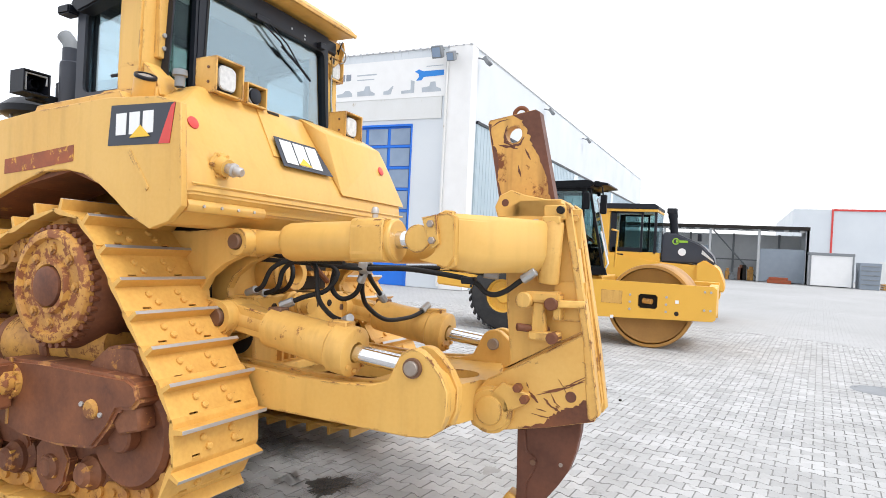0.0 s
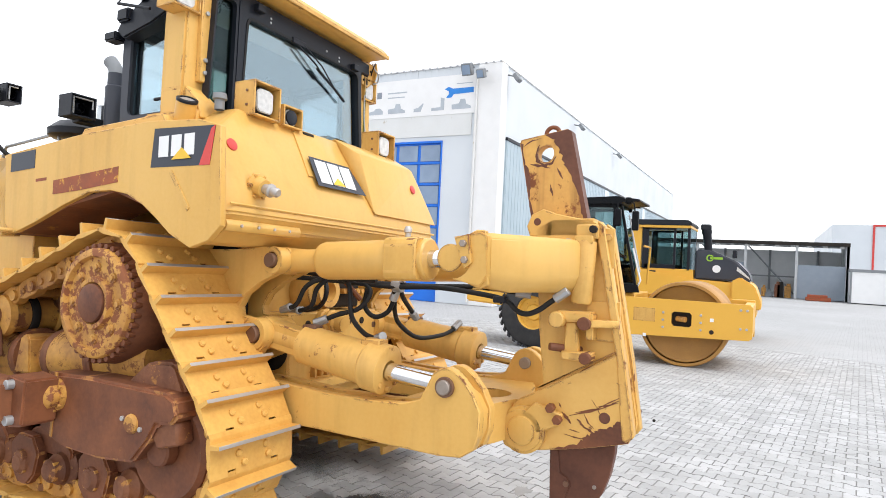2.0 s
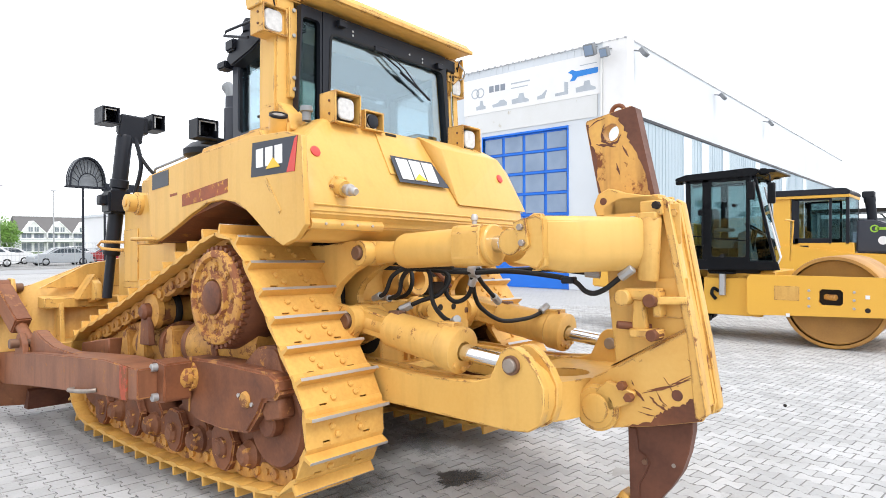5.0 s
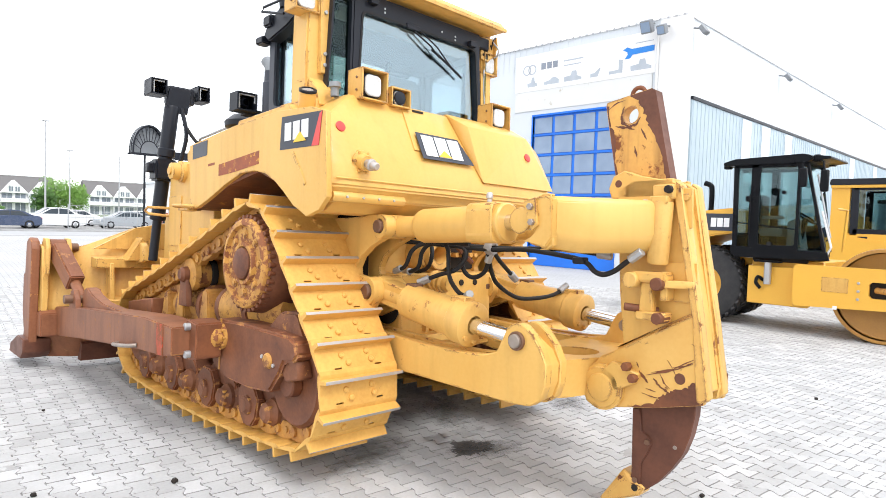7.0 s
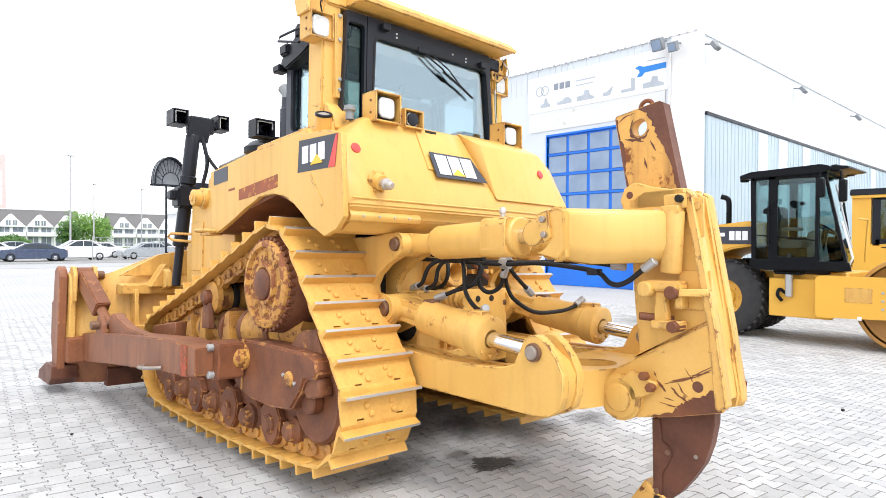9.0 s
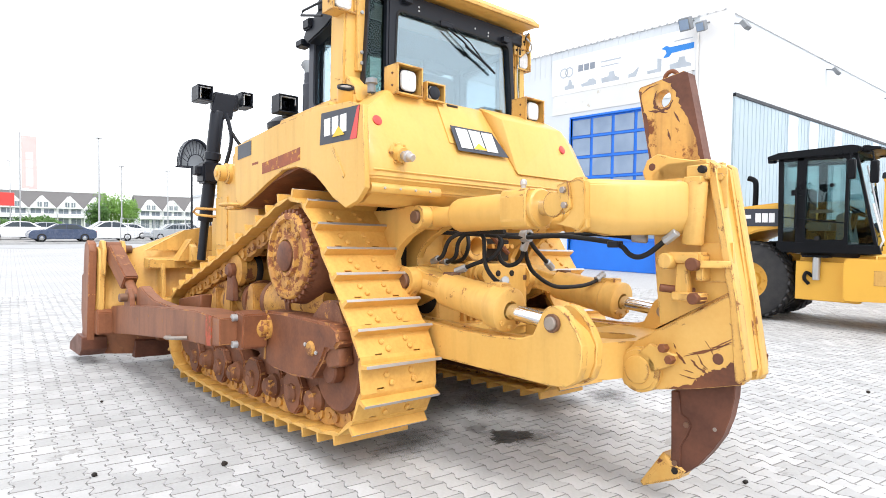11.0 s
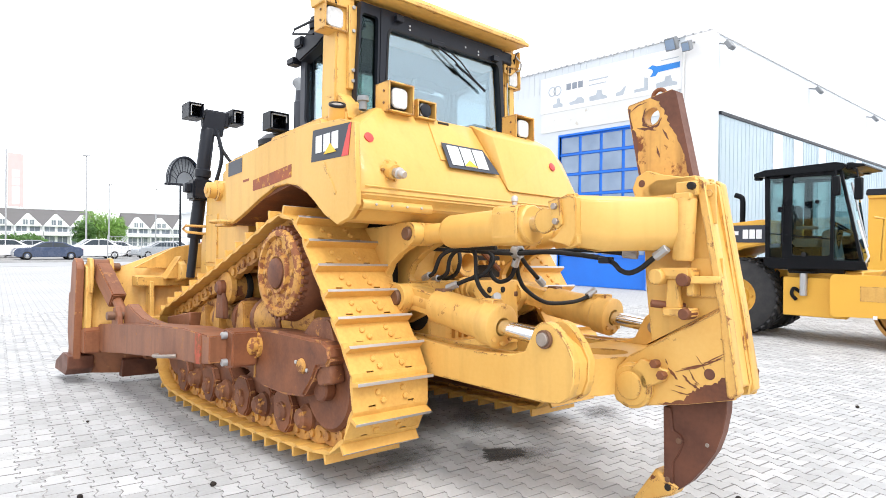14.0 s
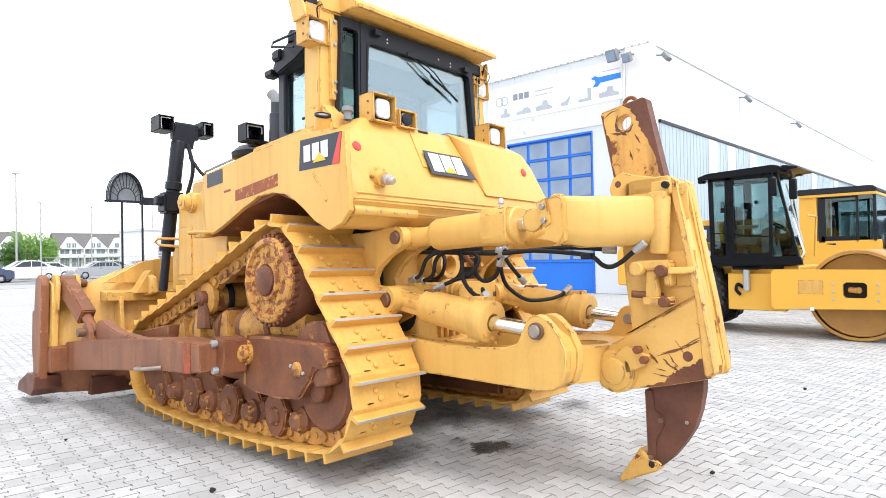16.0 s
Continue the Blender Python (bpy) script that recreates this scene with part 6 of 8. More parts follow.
# ---- the yard: one ground sheet, then paving stones over it ----
def paving_material(name):
    """Pale concrete, mottled, each stone a little different, with traffic stains."""
    m = surface(name, (0.49, 0.492, 0.495), 0.85, tint=(0.375, 0.375, 0.372), spread=1.0, scale=1.8, fine=42.0, bump=0.6, wear=(0.33, 0.328, 0.322), wear_at=0.635, wear_scale=3.2)
    n, l = m.node_tree.nodes, m.node_tree.links
    b = n["Principled BSDF"]
    src = b.inputs["Base Color"].links[0].from_socket
    geo = n.new("ShaderNodeNewGeometry")
    info = n.new("ShaderNodeObjectInfo")
    add = n.new("ShaderNodeMath")
    add.operation = "ADD"
    l.new(geo.outputs["Random Per Island"], add.inputs[0])
    l.new(info.outputs["Random"], add.inputs[1])
    fr = n.new("ShaderNodeMath")
    fr.operation = "FRACT"
    l.new(add.outputs[0], fr.inputs[0])
    vary = n.new("ShaderNodeMapRange")
    vary.inputs[3].default_value, vary.inputs[4].default_value = 0.82, 1.04
    l.new(fr.outputs[0], vary.inputs[0])
    mul = n.new("ShaderNodeMix")
    mul.data_type, mul.blend_type = "RGBA", "MULTIPLY"
    mul.inputs[0].default_value = 1.0
    l.new(src, mul.inputs[6])
    l.new(vary.outputs[0], mul.inputs[7])
    l.new(mul.outputs[2], b.inputs["Base Color"])
    return m


M_paver = paving_material("concrete_paver")
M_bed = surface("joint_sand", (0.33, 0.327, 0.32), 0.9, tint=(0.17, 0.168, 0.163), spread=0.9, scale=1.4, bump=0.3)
PAVE_TURN = radians(84)


def bone(h0, h1, half, grow):
    """Outline of an interlocking paving stone: waisted in the middle, flared at its ends."""
    pts = [(-half, h1), (-half + 0.024, h1), (-0.022, h0), (0.022, h0), (half - 0.024, h1), (half, h1)]
    pts = pts + [(x, -y) for x, y in reversed(pts)]
    return [(x - math.copysign(grow, x) , y - math.copysign(grow, y)) for x, y in pts]


def far_ground_material():
    """Plain paving far from the walk: the same concrete with its courses as fine relief and tone."""
    m = surface("far_paving", (0.43, 0.432, 0.436), 0.8, tint=(0.365, 0.366, 0.366), spread=0.8, scale=0.25, fine=6.0, bump=0.0)
    n, l = m.node_tree.nodes, m.node_tree.links
    b = n["Principled BSDF"]
    src = b.inputs["Base Color"].links[0].from_socket
    tc = n.new("ShaderNodeTexCoord")
    mp = n.new("ShaderNodeMapping")
    mp.inputs["Rotation"].default_value = (0, 0, -PAVE_TURN)
    br = n.new("ShaderNodeTexBrick")
    br.inputs["Scale"].default_value = 1.0
    br.inputs["Brick Width"].default_value, br.inputs["Row Height"].default_value = 0.182, 0.132
    br.inputs["Mortar Size"].default_value = 0.006
    br.inputs["Color1"].default_value, br.inputs["Color2"].default_value, br.inputs["Mortar"].default_value = (1, 1, 1, 1), (0.93, 0.93, 0.93, 1), (0.72, 0.72, 0.72, 1)
    l.new(tc.outputs["Object"], mp.inputs[0])
    l.new(mp.outputs[0], br.inputs[0])
    mul = n.new("ShaderNodeMix")
    mul.data_type, mul.blend_type = "RGBA", "MULTIPLY"
    mul.inputs[0].default_value = 1.0
    l.new(src, mul.inputs[6])
    l.new(br.outputs[0], mul.inputs[7])
    l.new(mul.outputs[2], b.inputs["Base Color"])
    return m


ground = solid("ground", prism([(-400, -400), (1200, -400), (1200, 1400), (-400, 1400)], "z", -0.5, -0.012, 0), far_ground_material(), "pale concrete yard paving reaching to the street", "ground", kind="structure")

# ---- the workshop hall ----
M_clad = surface("white_cladding", (0.64, 0.675, 0.71), 0.45, tint=(0.56, 0.60, 0.64), spread=0.7, scale=0.5, bump=0.0)
M_cladgrey = surface("grey_blue_cladding", (0.40, 0.49, 0.55), 0.4, tint=(0.35, 0.44, 0.50), spread=0.6, scale=0.6, bump=0.0)
M_clear = surface("translucent_strip", (0.62, 0.70, 0.76), 0.25, tint=(0.52, 0.62, 0.70), scale=1.5, bump=0.0)
M_blue = surface("blue_door_paint", (0.012, 0.17, 0.70), 0.4, tint=(0.015, 0.11, 0.52), scale=1.0, bump=0.0)
# pane glass with the sky's reflection put into its blue base colour
M_pane = surface("door_pane_glass", (0.26, 0.34, 0.46), 0.08, tint=(0.18, 0.25, 0.36), spread=0.9, scale=1.2, bump=0.0)
M_stain = surface("streaked_white_panel", (0.70, 0.71, 0.71), 0.6, tint=(0.60, 0.60, 0.57), scale=1.0, bump=0.0, wear=(0.50, 0.46, 0.38), wear_at=0.66, wear_scale=2.0)
HX, HY, HTOP, HEND, HBACK = 17.5, 6.25, 8.95, 62.0, 30.0


def ribs(bm_list, axis, a0, a1, step, plane, z0, z1, deep, wide):
    k = a0
    while k < a1:
        if axis == "y":
            bm_list.append(box(plane - deep, plane, k, k + wide, z0, z1, 0))
        else:
            bm_list.append(box(k, k + wide, plane - deep, plane, z0, z1, 0))
        k += step


def workshop():
    w = thing("workshop_hall", "tall white sheet-clad workshop hall with a blue sectional door", "building")
    dy0, dy1, dtop = 8.65, 12.65, 6.15
    part("wall", merge(box(HX, HX + 0.25, HY, dy0, 0, HTOP, 0), box(HX, HX + 0.25, dy1, HBACK, 0, HTOP, 0), box(HX, HX + 0.25, dy0, dy1, dtop + 0.08, HTOP, 0)), M_clad, w, "white front wall")
    part("wall", merge(box(HX + 0.25, HEND, HY, HY + 0.25, 0, HTOP, 0)), M_clad, w, "white side wall")
    part("wall", merge(box(HX, HEND, HBACK, HBACK + 0.25, 0, HTOP, 0), box(HEND, HEND + 0.25, HY, HBACK, 0, HTOP, 0)), M_clad, w)
    part("roof", box(HX - 0.03, HEND + 0.3, HY - 0.034, HBACK + 0.3, HTOP + 0.102, HTOP + 0.14, 0), M_white, w)
    part("roof_deck", box(HX + 0.02, HEND + 0.2, HY + 0.02, HBACK + 0.2, HTOP, HTOP + 0.10, 0), M_clad, w)
    lst = []
    ribs(lst, "y", HY + 0.9, HBACK, 0.30, HX - 0.01, dtop + 1.95, HTOP + 0.10, 0.008, 0.05)
    part("front_rib", merge(*lst), M_clad, w)
    for k in range(70):
        part("roof_edge", box(HX - 0.045, HX - 0.032, HY + 0.02 + 0.3 * k, HY + 0.10 + 0.3 * k, HTOP + 0.09, HTOP + 0.145, 0), M_zinc, w)
    part("corner_strip", box(HX - 0.025, HX + 0.5, HY - 0.03, HY + 0.95, 0, HTOP + 0.1, 0.02), M_white, w)
    # upper side stays flat and white; below it a grey ribbed band with light strips
    band = part("side_band", box(HX + 0.62, HEND - 1, HY - 0.06, HY, 0.0, 6.25, 0), M_cladgrey, w, "blue-grey ribbed side cladding")
    part("band_cap", box(HX + 0.6, HEND - 1, HY - 0.10, HY, 6.25, 6.37, 0.01), M_black, band)
    lst = []
    ribs(lst, "x", HX + 0.7, HEND - 1, 0.33, HY - 0.06, 0.0, 6.25, 0.012, 0.09)
    part("side_rib", merge(*lst), M_cladgrey, band)
    for x in (HX + 5.2, HX + 7.4, HX + 10.4, HX + 16, HX + 22, HX + 28):
        part("light_strip", box(x, x + 1.0, HY - 0.105, HY - 0.06, 0.4, 6.2, 0.005), M_clear, band, "pale translucent light strip")
    # sign field
    sg = part("sign_field", box(HX - 0.05, HX - 0.02, 7.28, 13.65, 7.22, 8.72, 0.005), M_white, w, "white sign field with grey pictograms and a blue wrench")
    fx = HX - 0.055
    grey = M_signgrey
    for y, kind in ((12.75, 0), (11.75, 1), (10.75, 2), (9.75, 3), (8.85, 4), (7.85, 2)):
        shapes = {0: [(-0.22, 0), (-0.24, 0.16), (-0.05, 0.2), (-0.02, 0.42), (0.1, 0.42), (0.14, 0.2), (0.26, 0.12), (0.26, 0)],
                  1: [(-0.36, 0), (-0.4, 0.12), (-0.1, 0.18), (0.0, 0.28), (0.2, 0.28), (0.34, 0.14), (0.34, 0)],
                  2: [(-0.4, 0), (-0.42, 0.2), (-0.1, 0.24), (-0.05, 0.42), (0.15, 0.42), (0.2, 0.2), (0.4, 0.1), (0.4, 0)],
                  3: [(-0.2, 0), (-0.2, 0.14), (0.0, 0.18), (0.2, 0.36), (0.24, 0.34), (0.12, 0)],
                  4: [(-0.3, 0), (-0.3, 0.12), (0.1, 0.14), (0.1, 0.55), (0.26, 0.5), (0.26, 0)]}[kind]
        part("pictogram", prism([(y - a, 7.40 + b * 0.9) for a, b in shapes], "x", fx, HX - 0.05, 0), grey, sg)
    for k in range(3):
        part("sign_bar", box(fx, HX - 0.05, 12.3 - 0.29 * k - 0.23, 12.3 - 0.29 * k, 8.04, 8.30, 0), M_signdark, sg)
    part("sign_bar", box(fx, HX - 0.05, 10.3, 11.2, 8.2, 8.25, 0), grey, sg)
    part("sign_bar", box(fx, HX - 0.05, 10.4, 11.2, 8.02, 8.06, 0), grey, sg)
    for y in (13.03, 12.76):
        part("sign_ring", ring((fx - 0.001, y, 8.1), (HX - 0.05, y, 8.1), 0.21, 0.16, 24), grey, sg)
    wrench = [(7.36, 8.00), (8.20, 7.98), (8.30, 7.86), (8.52, 7.86), (8.40, 8.01), (8.42, 8.11), (8.60, 8.20), (8.42, 8.28), (8.24, 8.20), (7.36, 8.20)]
    part("wrench_sign", prism(wrench, "x", fx - 0.004, HX - 0.05, 0), M_signblue, sg, "blue wrench picture")
    part("sign_bar", box(fx, HX - 0.05, 7.4, 8.1, 8.36, 8.39, 0), grey, sg)
    part("streaked_panel", box(HX - 0.035, HX - 0.005, 7.4, 13.62, 6.40, 7.22, 0.004), M_stain, w, "white lintel panel with dirty streaks")
    part("downpipe", rod((HX - 0.09, 7.22, 0.1), (HX - 0.09, 7.22, 8.6), 0.05, 10), M_stain, w)
    # sectional door
    d = part("sectional_door", box(HX + 0.08, HX + 0.14, dy0, dy1, 0.0, dtop, 0), M_blue, w, "blue sectional door with glazed rows")
    for nm, b in (("door_frame", box(HX - 0.04, HX + 0.1, dy0 - 0.05, dy0, 0, dtop + 0.08, 0.01)), ("door_frame", box(HX - 0.04, HX + 0.1, dy1, dy1 + 0.05, 0, dtop + 0.08, 0.01)), ("door_frame", box(HX - 0.04, HX + 0.1, dy0, dy1, dtop, dtop + 0.08, 0.01))):
        part(nm, b, M_blue, d)
    rows = [(1.25, 2.0), (2.08, 2.83), (2.91, 3.66), (3.74, 4.49), (4.57, 5.32), (5.40, 6.08)]
    cw = (dy1 - dy0) / 4
    for z0, z1 in rows:
        for c in range(4):
            part("pane", box(HX + 0.05, HX + 0.075, dy0 + cw * c + 0.07, dy0 + cw * (c + 1) - 0.07, z0 + 0.05, z1, 0.004), M_pane, d)
        part("door_bar", box(HX + 0.03, HX + 0.08, dy0, dy1, z0 - 0.06, z0 + 0.02, 0.006), M_blue, d)
    part("second_door", box(HX - 0.02, HX, 14.2, 18.2, 0, dtop, 0.004), M_blue, w, "blue sectional door further along")
    # floodlights
    def flood(y, z, big, nm="flood_lamp"):
        f = part(nm, turned(box(-0.13, 0.13, -big / 2, big / 2, -big * 0.55, big * 0.55, 0.03), Matrix.Translation((HX - 0.55, y, z)) @ Euler((0, radians(-25), 0)).to_matrix().to_4x4()), M_grey, w, "grey floodlight under the roof edge")
        part("flood_glass", turned(box(-0.145, -0.13, -big * 0.4, big * 0.4, -big * 0.42, big * 0.42, 0.005), Matrix.Translation((HX - 0.55, y, z)) @ Euler((0, radians(-25), 0)).to_matrix().to_4x4()), M_pane, f)
        part("flood_arm", rod((HX - 0.5, y, z + 0.1), (HX, y, z + 0.25), 0.03, 8), M_grey, f)
    flood(7.42, 8.72, 0.40)
    flood(6.85, 8.52, 0.30)
    for x in (HX + 0.5, HX + 9.4, HX + 18.0):
        f = part("flood_lamp", turned(box(-0.17, 0.17, -0.08, 0.08, -0.16, 0.16, 0.03), Matrix.Translation((x, HY - 0.4, 8.55)) @ Euler((radians(-35), 0, 0)).to_matrix().to_4x4()), M_grey, w, "grey floodlight on the side wall")
        part("flood_arm", rod((x, HY - 0.36, 8.6), (x, HY, 8.7), 0.03, 8), M_grey, f)


M_signgrey = surface("sign_grey", (0.44, 0.48, 0.53), 0.5, bump=0.0)
M_signdark = surface("sign_dark_grey", (0.25, 0.28, 0.33), 0.5, bump=0.0)
M_signblue = surface("sign_blue", (0.02, 0.22, 0.66), 0.4, bump=0.0)
workshop()

# ---- the roller parked beside the hall: it faces -y ----
def tread_tyre(parent, c, r, w, rim_r, lugs=22, nm="tyre", rim_mat=None):
    """A wheel whose axle runs along x: tyre with chevron lugs, dished rim."""
    x, y, z = c
    ty = part(nm, lathe([(0, rim_r), (0.02, r * 0.80), (0.10, r * 0.94), (0.18, r * 0.97), (0.82, r * 0.97), (0.90, r * 0.94), (0.98, r * 0.80), (1, rim_r), (0, rim_r)], (x - w / 2, y, z), (x + w / 2, y, z), 40), M_tyre, parent, "dusty black lugged tyre")
    lug = []
    for i in range(lugs):
        for s in (-1, 1):
            a = 2 * math.pi * (i + (0.5 if s > 0 else 0)) / lugs
            b = box(-w * 0.27, w * 0.27, -0.035, 0.035, r * 0.95, r * 1.0, 0.006)
            turned(b, Euler((0, 0, s * 0.5)).to_matrix().to_4x4())
            lug.append(turned(b, Matrix.Translation((x + s * w * 0.24, y, z)) @ Euler((a, 0, 0)).to_matrix().to_4x4()))
    part("tread", merge(*lug), M_tyre, ty)
    rim = part("rim", lathe([(0, rim_r * 1.02), (0.1, rim_r * 1.04), (0.15, rim_r * 0.92), (0.3, rim_r * 0.85), (0.32, rim_r * 0.5), (0.22, rim_r * 0.42), (0.22, 0)], (x - w * 0.46, y, z), (x + w * 0.3, y, z), 32), rim_mat or M_rollyellow, ty, "yellow dished rim")
    for k in range(8):
        a = 2 * math.pi * k / 8
        part("wheel_nut", rod((x - w * 0.27, y + rim_r * 0.62 * math.cos(a), z + rim_r * 0.62 * math.sin(a)), (x - w * 0.20, y + rim_r * 0.62 * math.cos(a), z + rim_r * 0.62 * math.sin(a)), 0.022, 8), M_rollyellow, ty)
    return ty


M_rollyellow = surface("roller_yellow_paint", (0.76, 0.42, 0.062), 0.4, tint=(0.68, 0.36, 0.05), spread=0.6, scale=1.5, bump=0.03)


def roller():
    r = thing("road_roller", "yellow single-drum road roller with a black glazed cab", "roller", pose(8.22, 0, 0, 0, 0, 0))
    # local x runs from the near side to the far side; y as in the yard
    body = part("rear_hood", prism([(0.75, 1.72), (0.80, 2.10), (1.0, 2.15), (2.2, 2.02), (2.75, 1.86), (2.95, 1.55), (2.95, 0.85), (1.95, 0.80), (1.75, 1.45), (1.35, 1.62)], "x", 0.28, 1.85, 0.05, 3), M_rollyellow, r, "rounded yellow engine hood")
    dec = part("hood_decal", box(0.262, 0.276, 0.97, 1.78, 1.72, 2.04, 0.002), M_decal, body, "charcoal decal with white blocks")
    for k in range(3):
        part("white_block", box(0.256, 0.264, 1.03 + 0.12 * k, 1.13 + 0.12 * k, 1.79, 1.96, 0), M_white, dec)
    part("sign_bar", box(0.256, 0.264, 1.45, 1.68, 1.86, 1.93, 0), M_white, dec)
    part("red_corner", prism([(1.78, 1.72), (1.78, 1.90), (1.66, 1.72)], "x", 0.256, 0.264, 0), M_red, dec)
    part("exhaust", hose([(0.6, 1.52, 2.05), (0.6, 1.52, 2.50), (0.6, 1.56, 2.60), (0.58, 1.66, 2.64)], 0.05, 12), M_cabblack, r, "black exhaust pipe")
    part("rear_frame", merge(box(0.35, 1.75, -0.55, 0.62, 0.55, 1.25, 0.03), box(0.82, 1.30, 0.60, 1.9, 0.58, 1.22, 0.03)), M_rollyellow, r, "yellow rear frame")
    part("hitch_plate", box(0.25, 0.36, -0.35, 0.65, 0.44, 1.12, 0.02), M_rollyellow, r)
    part("canister_plate", box(0.14, 0.34, 0.10, 0.52, 1.19, 1.22, 0.006), M_cabblack, r)
    part("step_tube", rod((0.20, 0.30, 0.80), (0.20, 0.30, 1.20), 0.06, 14), M_zinc, r, "zinc filter canister")
    part("step_hose", hose([(0.22, 0.42, 0.72), (0.18, 0.48, 0.82), (0.22, 0.46, 0.92), (0.26, 0.38, 0.86)], 0.03, 8), M_cabblack, r)
    # cab
    cb = part("cab_floor", prism([(0.16, 0.92), (1.24, 0.92), (1.24, -0.40), (0.16, -0.60)], "z", 1.30, 1.42, 0.03, 2), M_cabblack, r, "black cab with large green-tinted panes")
    part("cab_base", prism([(0.84, 1.26), (0.94, 1.34), (0.94, 1.46), (0.50, 1.44), (-0.62, 1.42), (-0.66, 1.28)], "x", 0.128, 0.165, 0.006), M_cabblack, cb)
    dr_ = part("cab_door", framed([(0.52, 1.42), (-0.17, 1.40), (-0.17, 2.93), (0.52, 2.93)], eased([(0.48, 1.50), (-0.12, 1.50), (-0.12, 2.88), (0.48, 2.88)], 0.06), "x", 0.122, 0.15), M_cabblack, cb, "black door frame with two panes")
    part("door_rail", prism([(0.92, 1.88), (0.92, 1.90), (-0.17, 1.79), (-0.17, 1.77)], "x", 0.112, 0.121, 0.002), M_cabblack, dr_)
    part("door_handle", rod((0.10, 0.08, 2.42), (0.125, 0.08, 2.42), 0.035, 14), M_cabblack, dr_)
    part("door_latch", rod((0.11, 0.28, 1.52), (0.125, 0.28, 1.52), 0.04, 14), M_rubber, dr_)
    part("cab_base_far", prism([(0.94, 1.40), (0.94, 1.86), (-0.36, 1.86), (-0.40, 1.40)], "x", 1.235, 1.272, 0.006), M_cabblack, cb)
    part("cab_back_wall", box(0.17, 1.23, 0.90, 0.93, 1.40, 1.90, 0.006), M_cabblack, cb)
    for y0, y1, t in ((0.84, 0.92, 0.015), (0.50, 0.64, 0.0), (-0.17, -0.12, 0.0)):
        for x in (0.14, 1.20):
            part("cab_post", prism([(y0, 1.40), (y1, 1.40), (y1 + t * 2, 2.95), (y0 + t * 2, 2.95)], "x", x, x + 0.06, 0.01), M_cabblack, cb)
    for x, yb, yt in ((0.14, -0.60, -0.27), (1.20, -0.42, -0.20)):
        part("front_post", prism([(yb, 1.40), (yb + 0.05, 1.40), (yt + 0.05, 2.95), (yt, 2.95)], "x", x, x + 0.05, 0.01), M_cabblack, cb)
        part("side_pane", prism([(0.84, 1.46), (0.86, 2.92), (0.62, 2.92), (0.62, 1.46)], "x", x + 0.02, x + 0.026, 0), M_glassgreen, cb)
        part("side_pane", prism([(0.49, 1.46), (0.49, 2.92), (-0.13, 2.92), (-0.13, 1.46)], "x", x + 0.02, x + 0.026, 0), M_glassgreen, cb)
        part("side_pane", prism([(-0.17, 1.46), (-0.17, 2.92), (yt + 0.04, 2.92), (yb + 0.06, 1.46)], "x", x + 0.02, x + 0.026, 0), M_glassgreen, cb)
        part("side_header", box(x, x + 0.05, -0.25, 0.92, 2.86, 2.95, 0.008), M_cabblack, cb)
    ws = bmesh.new()
    q = [(0.19, -0.595, 1.42), (1.20, -0.42, 1.42), (1.20, -0.205, 2.95), (0.19, -0.27, 2.95)]
    f0, f1 = [ws.verts.new(p) for p in q], [ws.verts.new((p[0], p[1] + 0.006, p[2])) for p in q]
    ws.faces.new(f0)
    ws.faces.new(f1[::-1])
    for i in range(4):
        ws.faces.new((f0[i], f0[(i + 1) % 4], f1[(i + 1) % 4], f1[i]))
    bmesh.ops.recalc_face_normals(ws, faces=ws.faces)
    part("windscreen", ws, M_glassgreen, cb)
    part("rear_pane", box(0.2, 1.2, 0.905, 0.911, 1.90, 2.92, 0), M_glassgreen, cb)
    part("cab_roof", prism([(1.10, 2.90), (1.12, 2.96), (0.92, 3.02), (-0.20, 3.07), (-0.32, 3.04), (-0.34, 2.97), (-0.25, 2.92)], "x", 0.06, 1.34, 0.02, 2), M_cabblack, cb, "flat black cab roof")
    part("mesh_box", box(0.13, 0.15, 0.50, 0.72, 2.26, 2.36, 0.01), M_cabblack, cb)
    for x in (0.20, 1.10):
        part("roof_lamp", box(x, x + 0.16, -0.42, -0.32, 2.94, 3.06, 0.02), M_cabblack, cb)
        part("roof_lamp", box(x, x + 0.12, 1.04, 1.16, 2.86, 2.94, 0.02), M_cabblack, cb)
    part("front_visor", prism([(-0.30, 2.95), (-0.36, 3.05), (-0.58, 3.02), (-0.60, 2.98)], "x", 0.16, 1.24, 0.012), M_cabblack, cb)
    m2 = part("mirror_arm", hose([(0.18, -0.45, 2.96), (0.02, -0.52, 2.92), (0.0, -0.54, 2.78)], 0.014, 8, smooth=False), M_cabblack, cb)
    part("mirror", box(-0.05, 0.03, -0.62, -0.50, 2.42, 2.78, 0.03), M_cabblack, m2)
    part("wiper_post", hose([(0.21, -0.40, 2.72), (0.21, -0.56, 2.0), (0.21, -0.64, 1.66)], 0.016, 8, smooth=False), M_zinc, cb)
    part("yellow_rail", hose([(1.1, -0.62, 1.42), (1.1, -0.66, 2.15), (0.7, -0.68, 2.15), (0.34, -0.68, 2.15)], 0.02, 8, smooth=False), M_rollyellow, cb, "yellow guard rail before the windscreen")
    mr = part("mirror_arm", hose([(0.15, -0.20, 2.92), (0.02, -0.22, 2.92), (0.0, -0.22, 2.80)], 0.014, 8, smooth=False), M_cabblack, cb)
    part("mirror", box(-0.05, 0.03, -0.30, -0.18, 2.50, 2.82, 0.03), M_cabblack, mr)
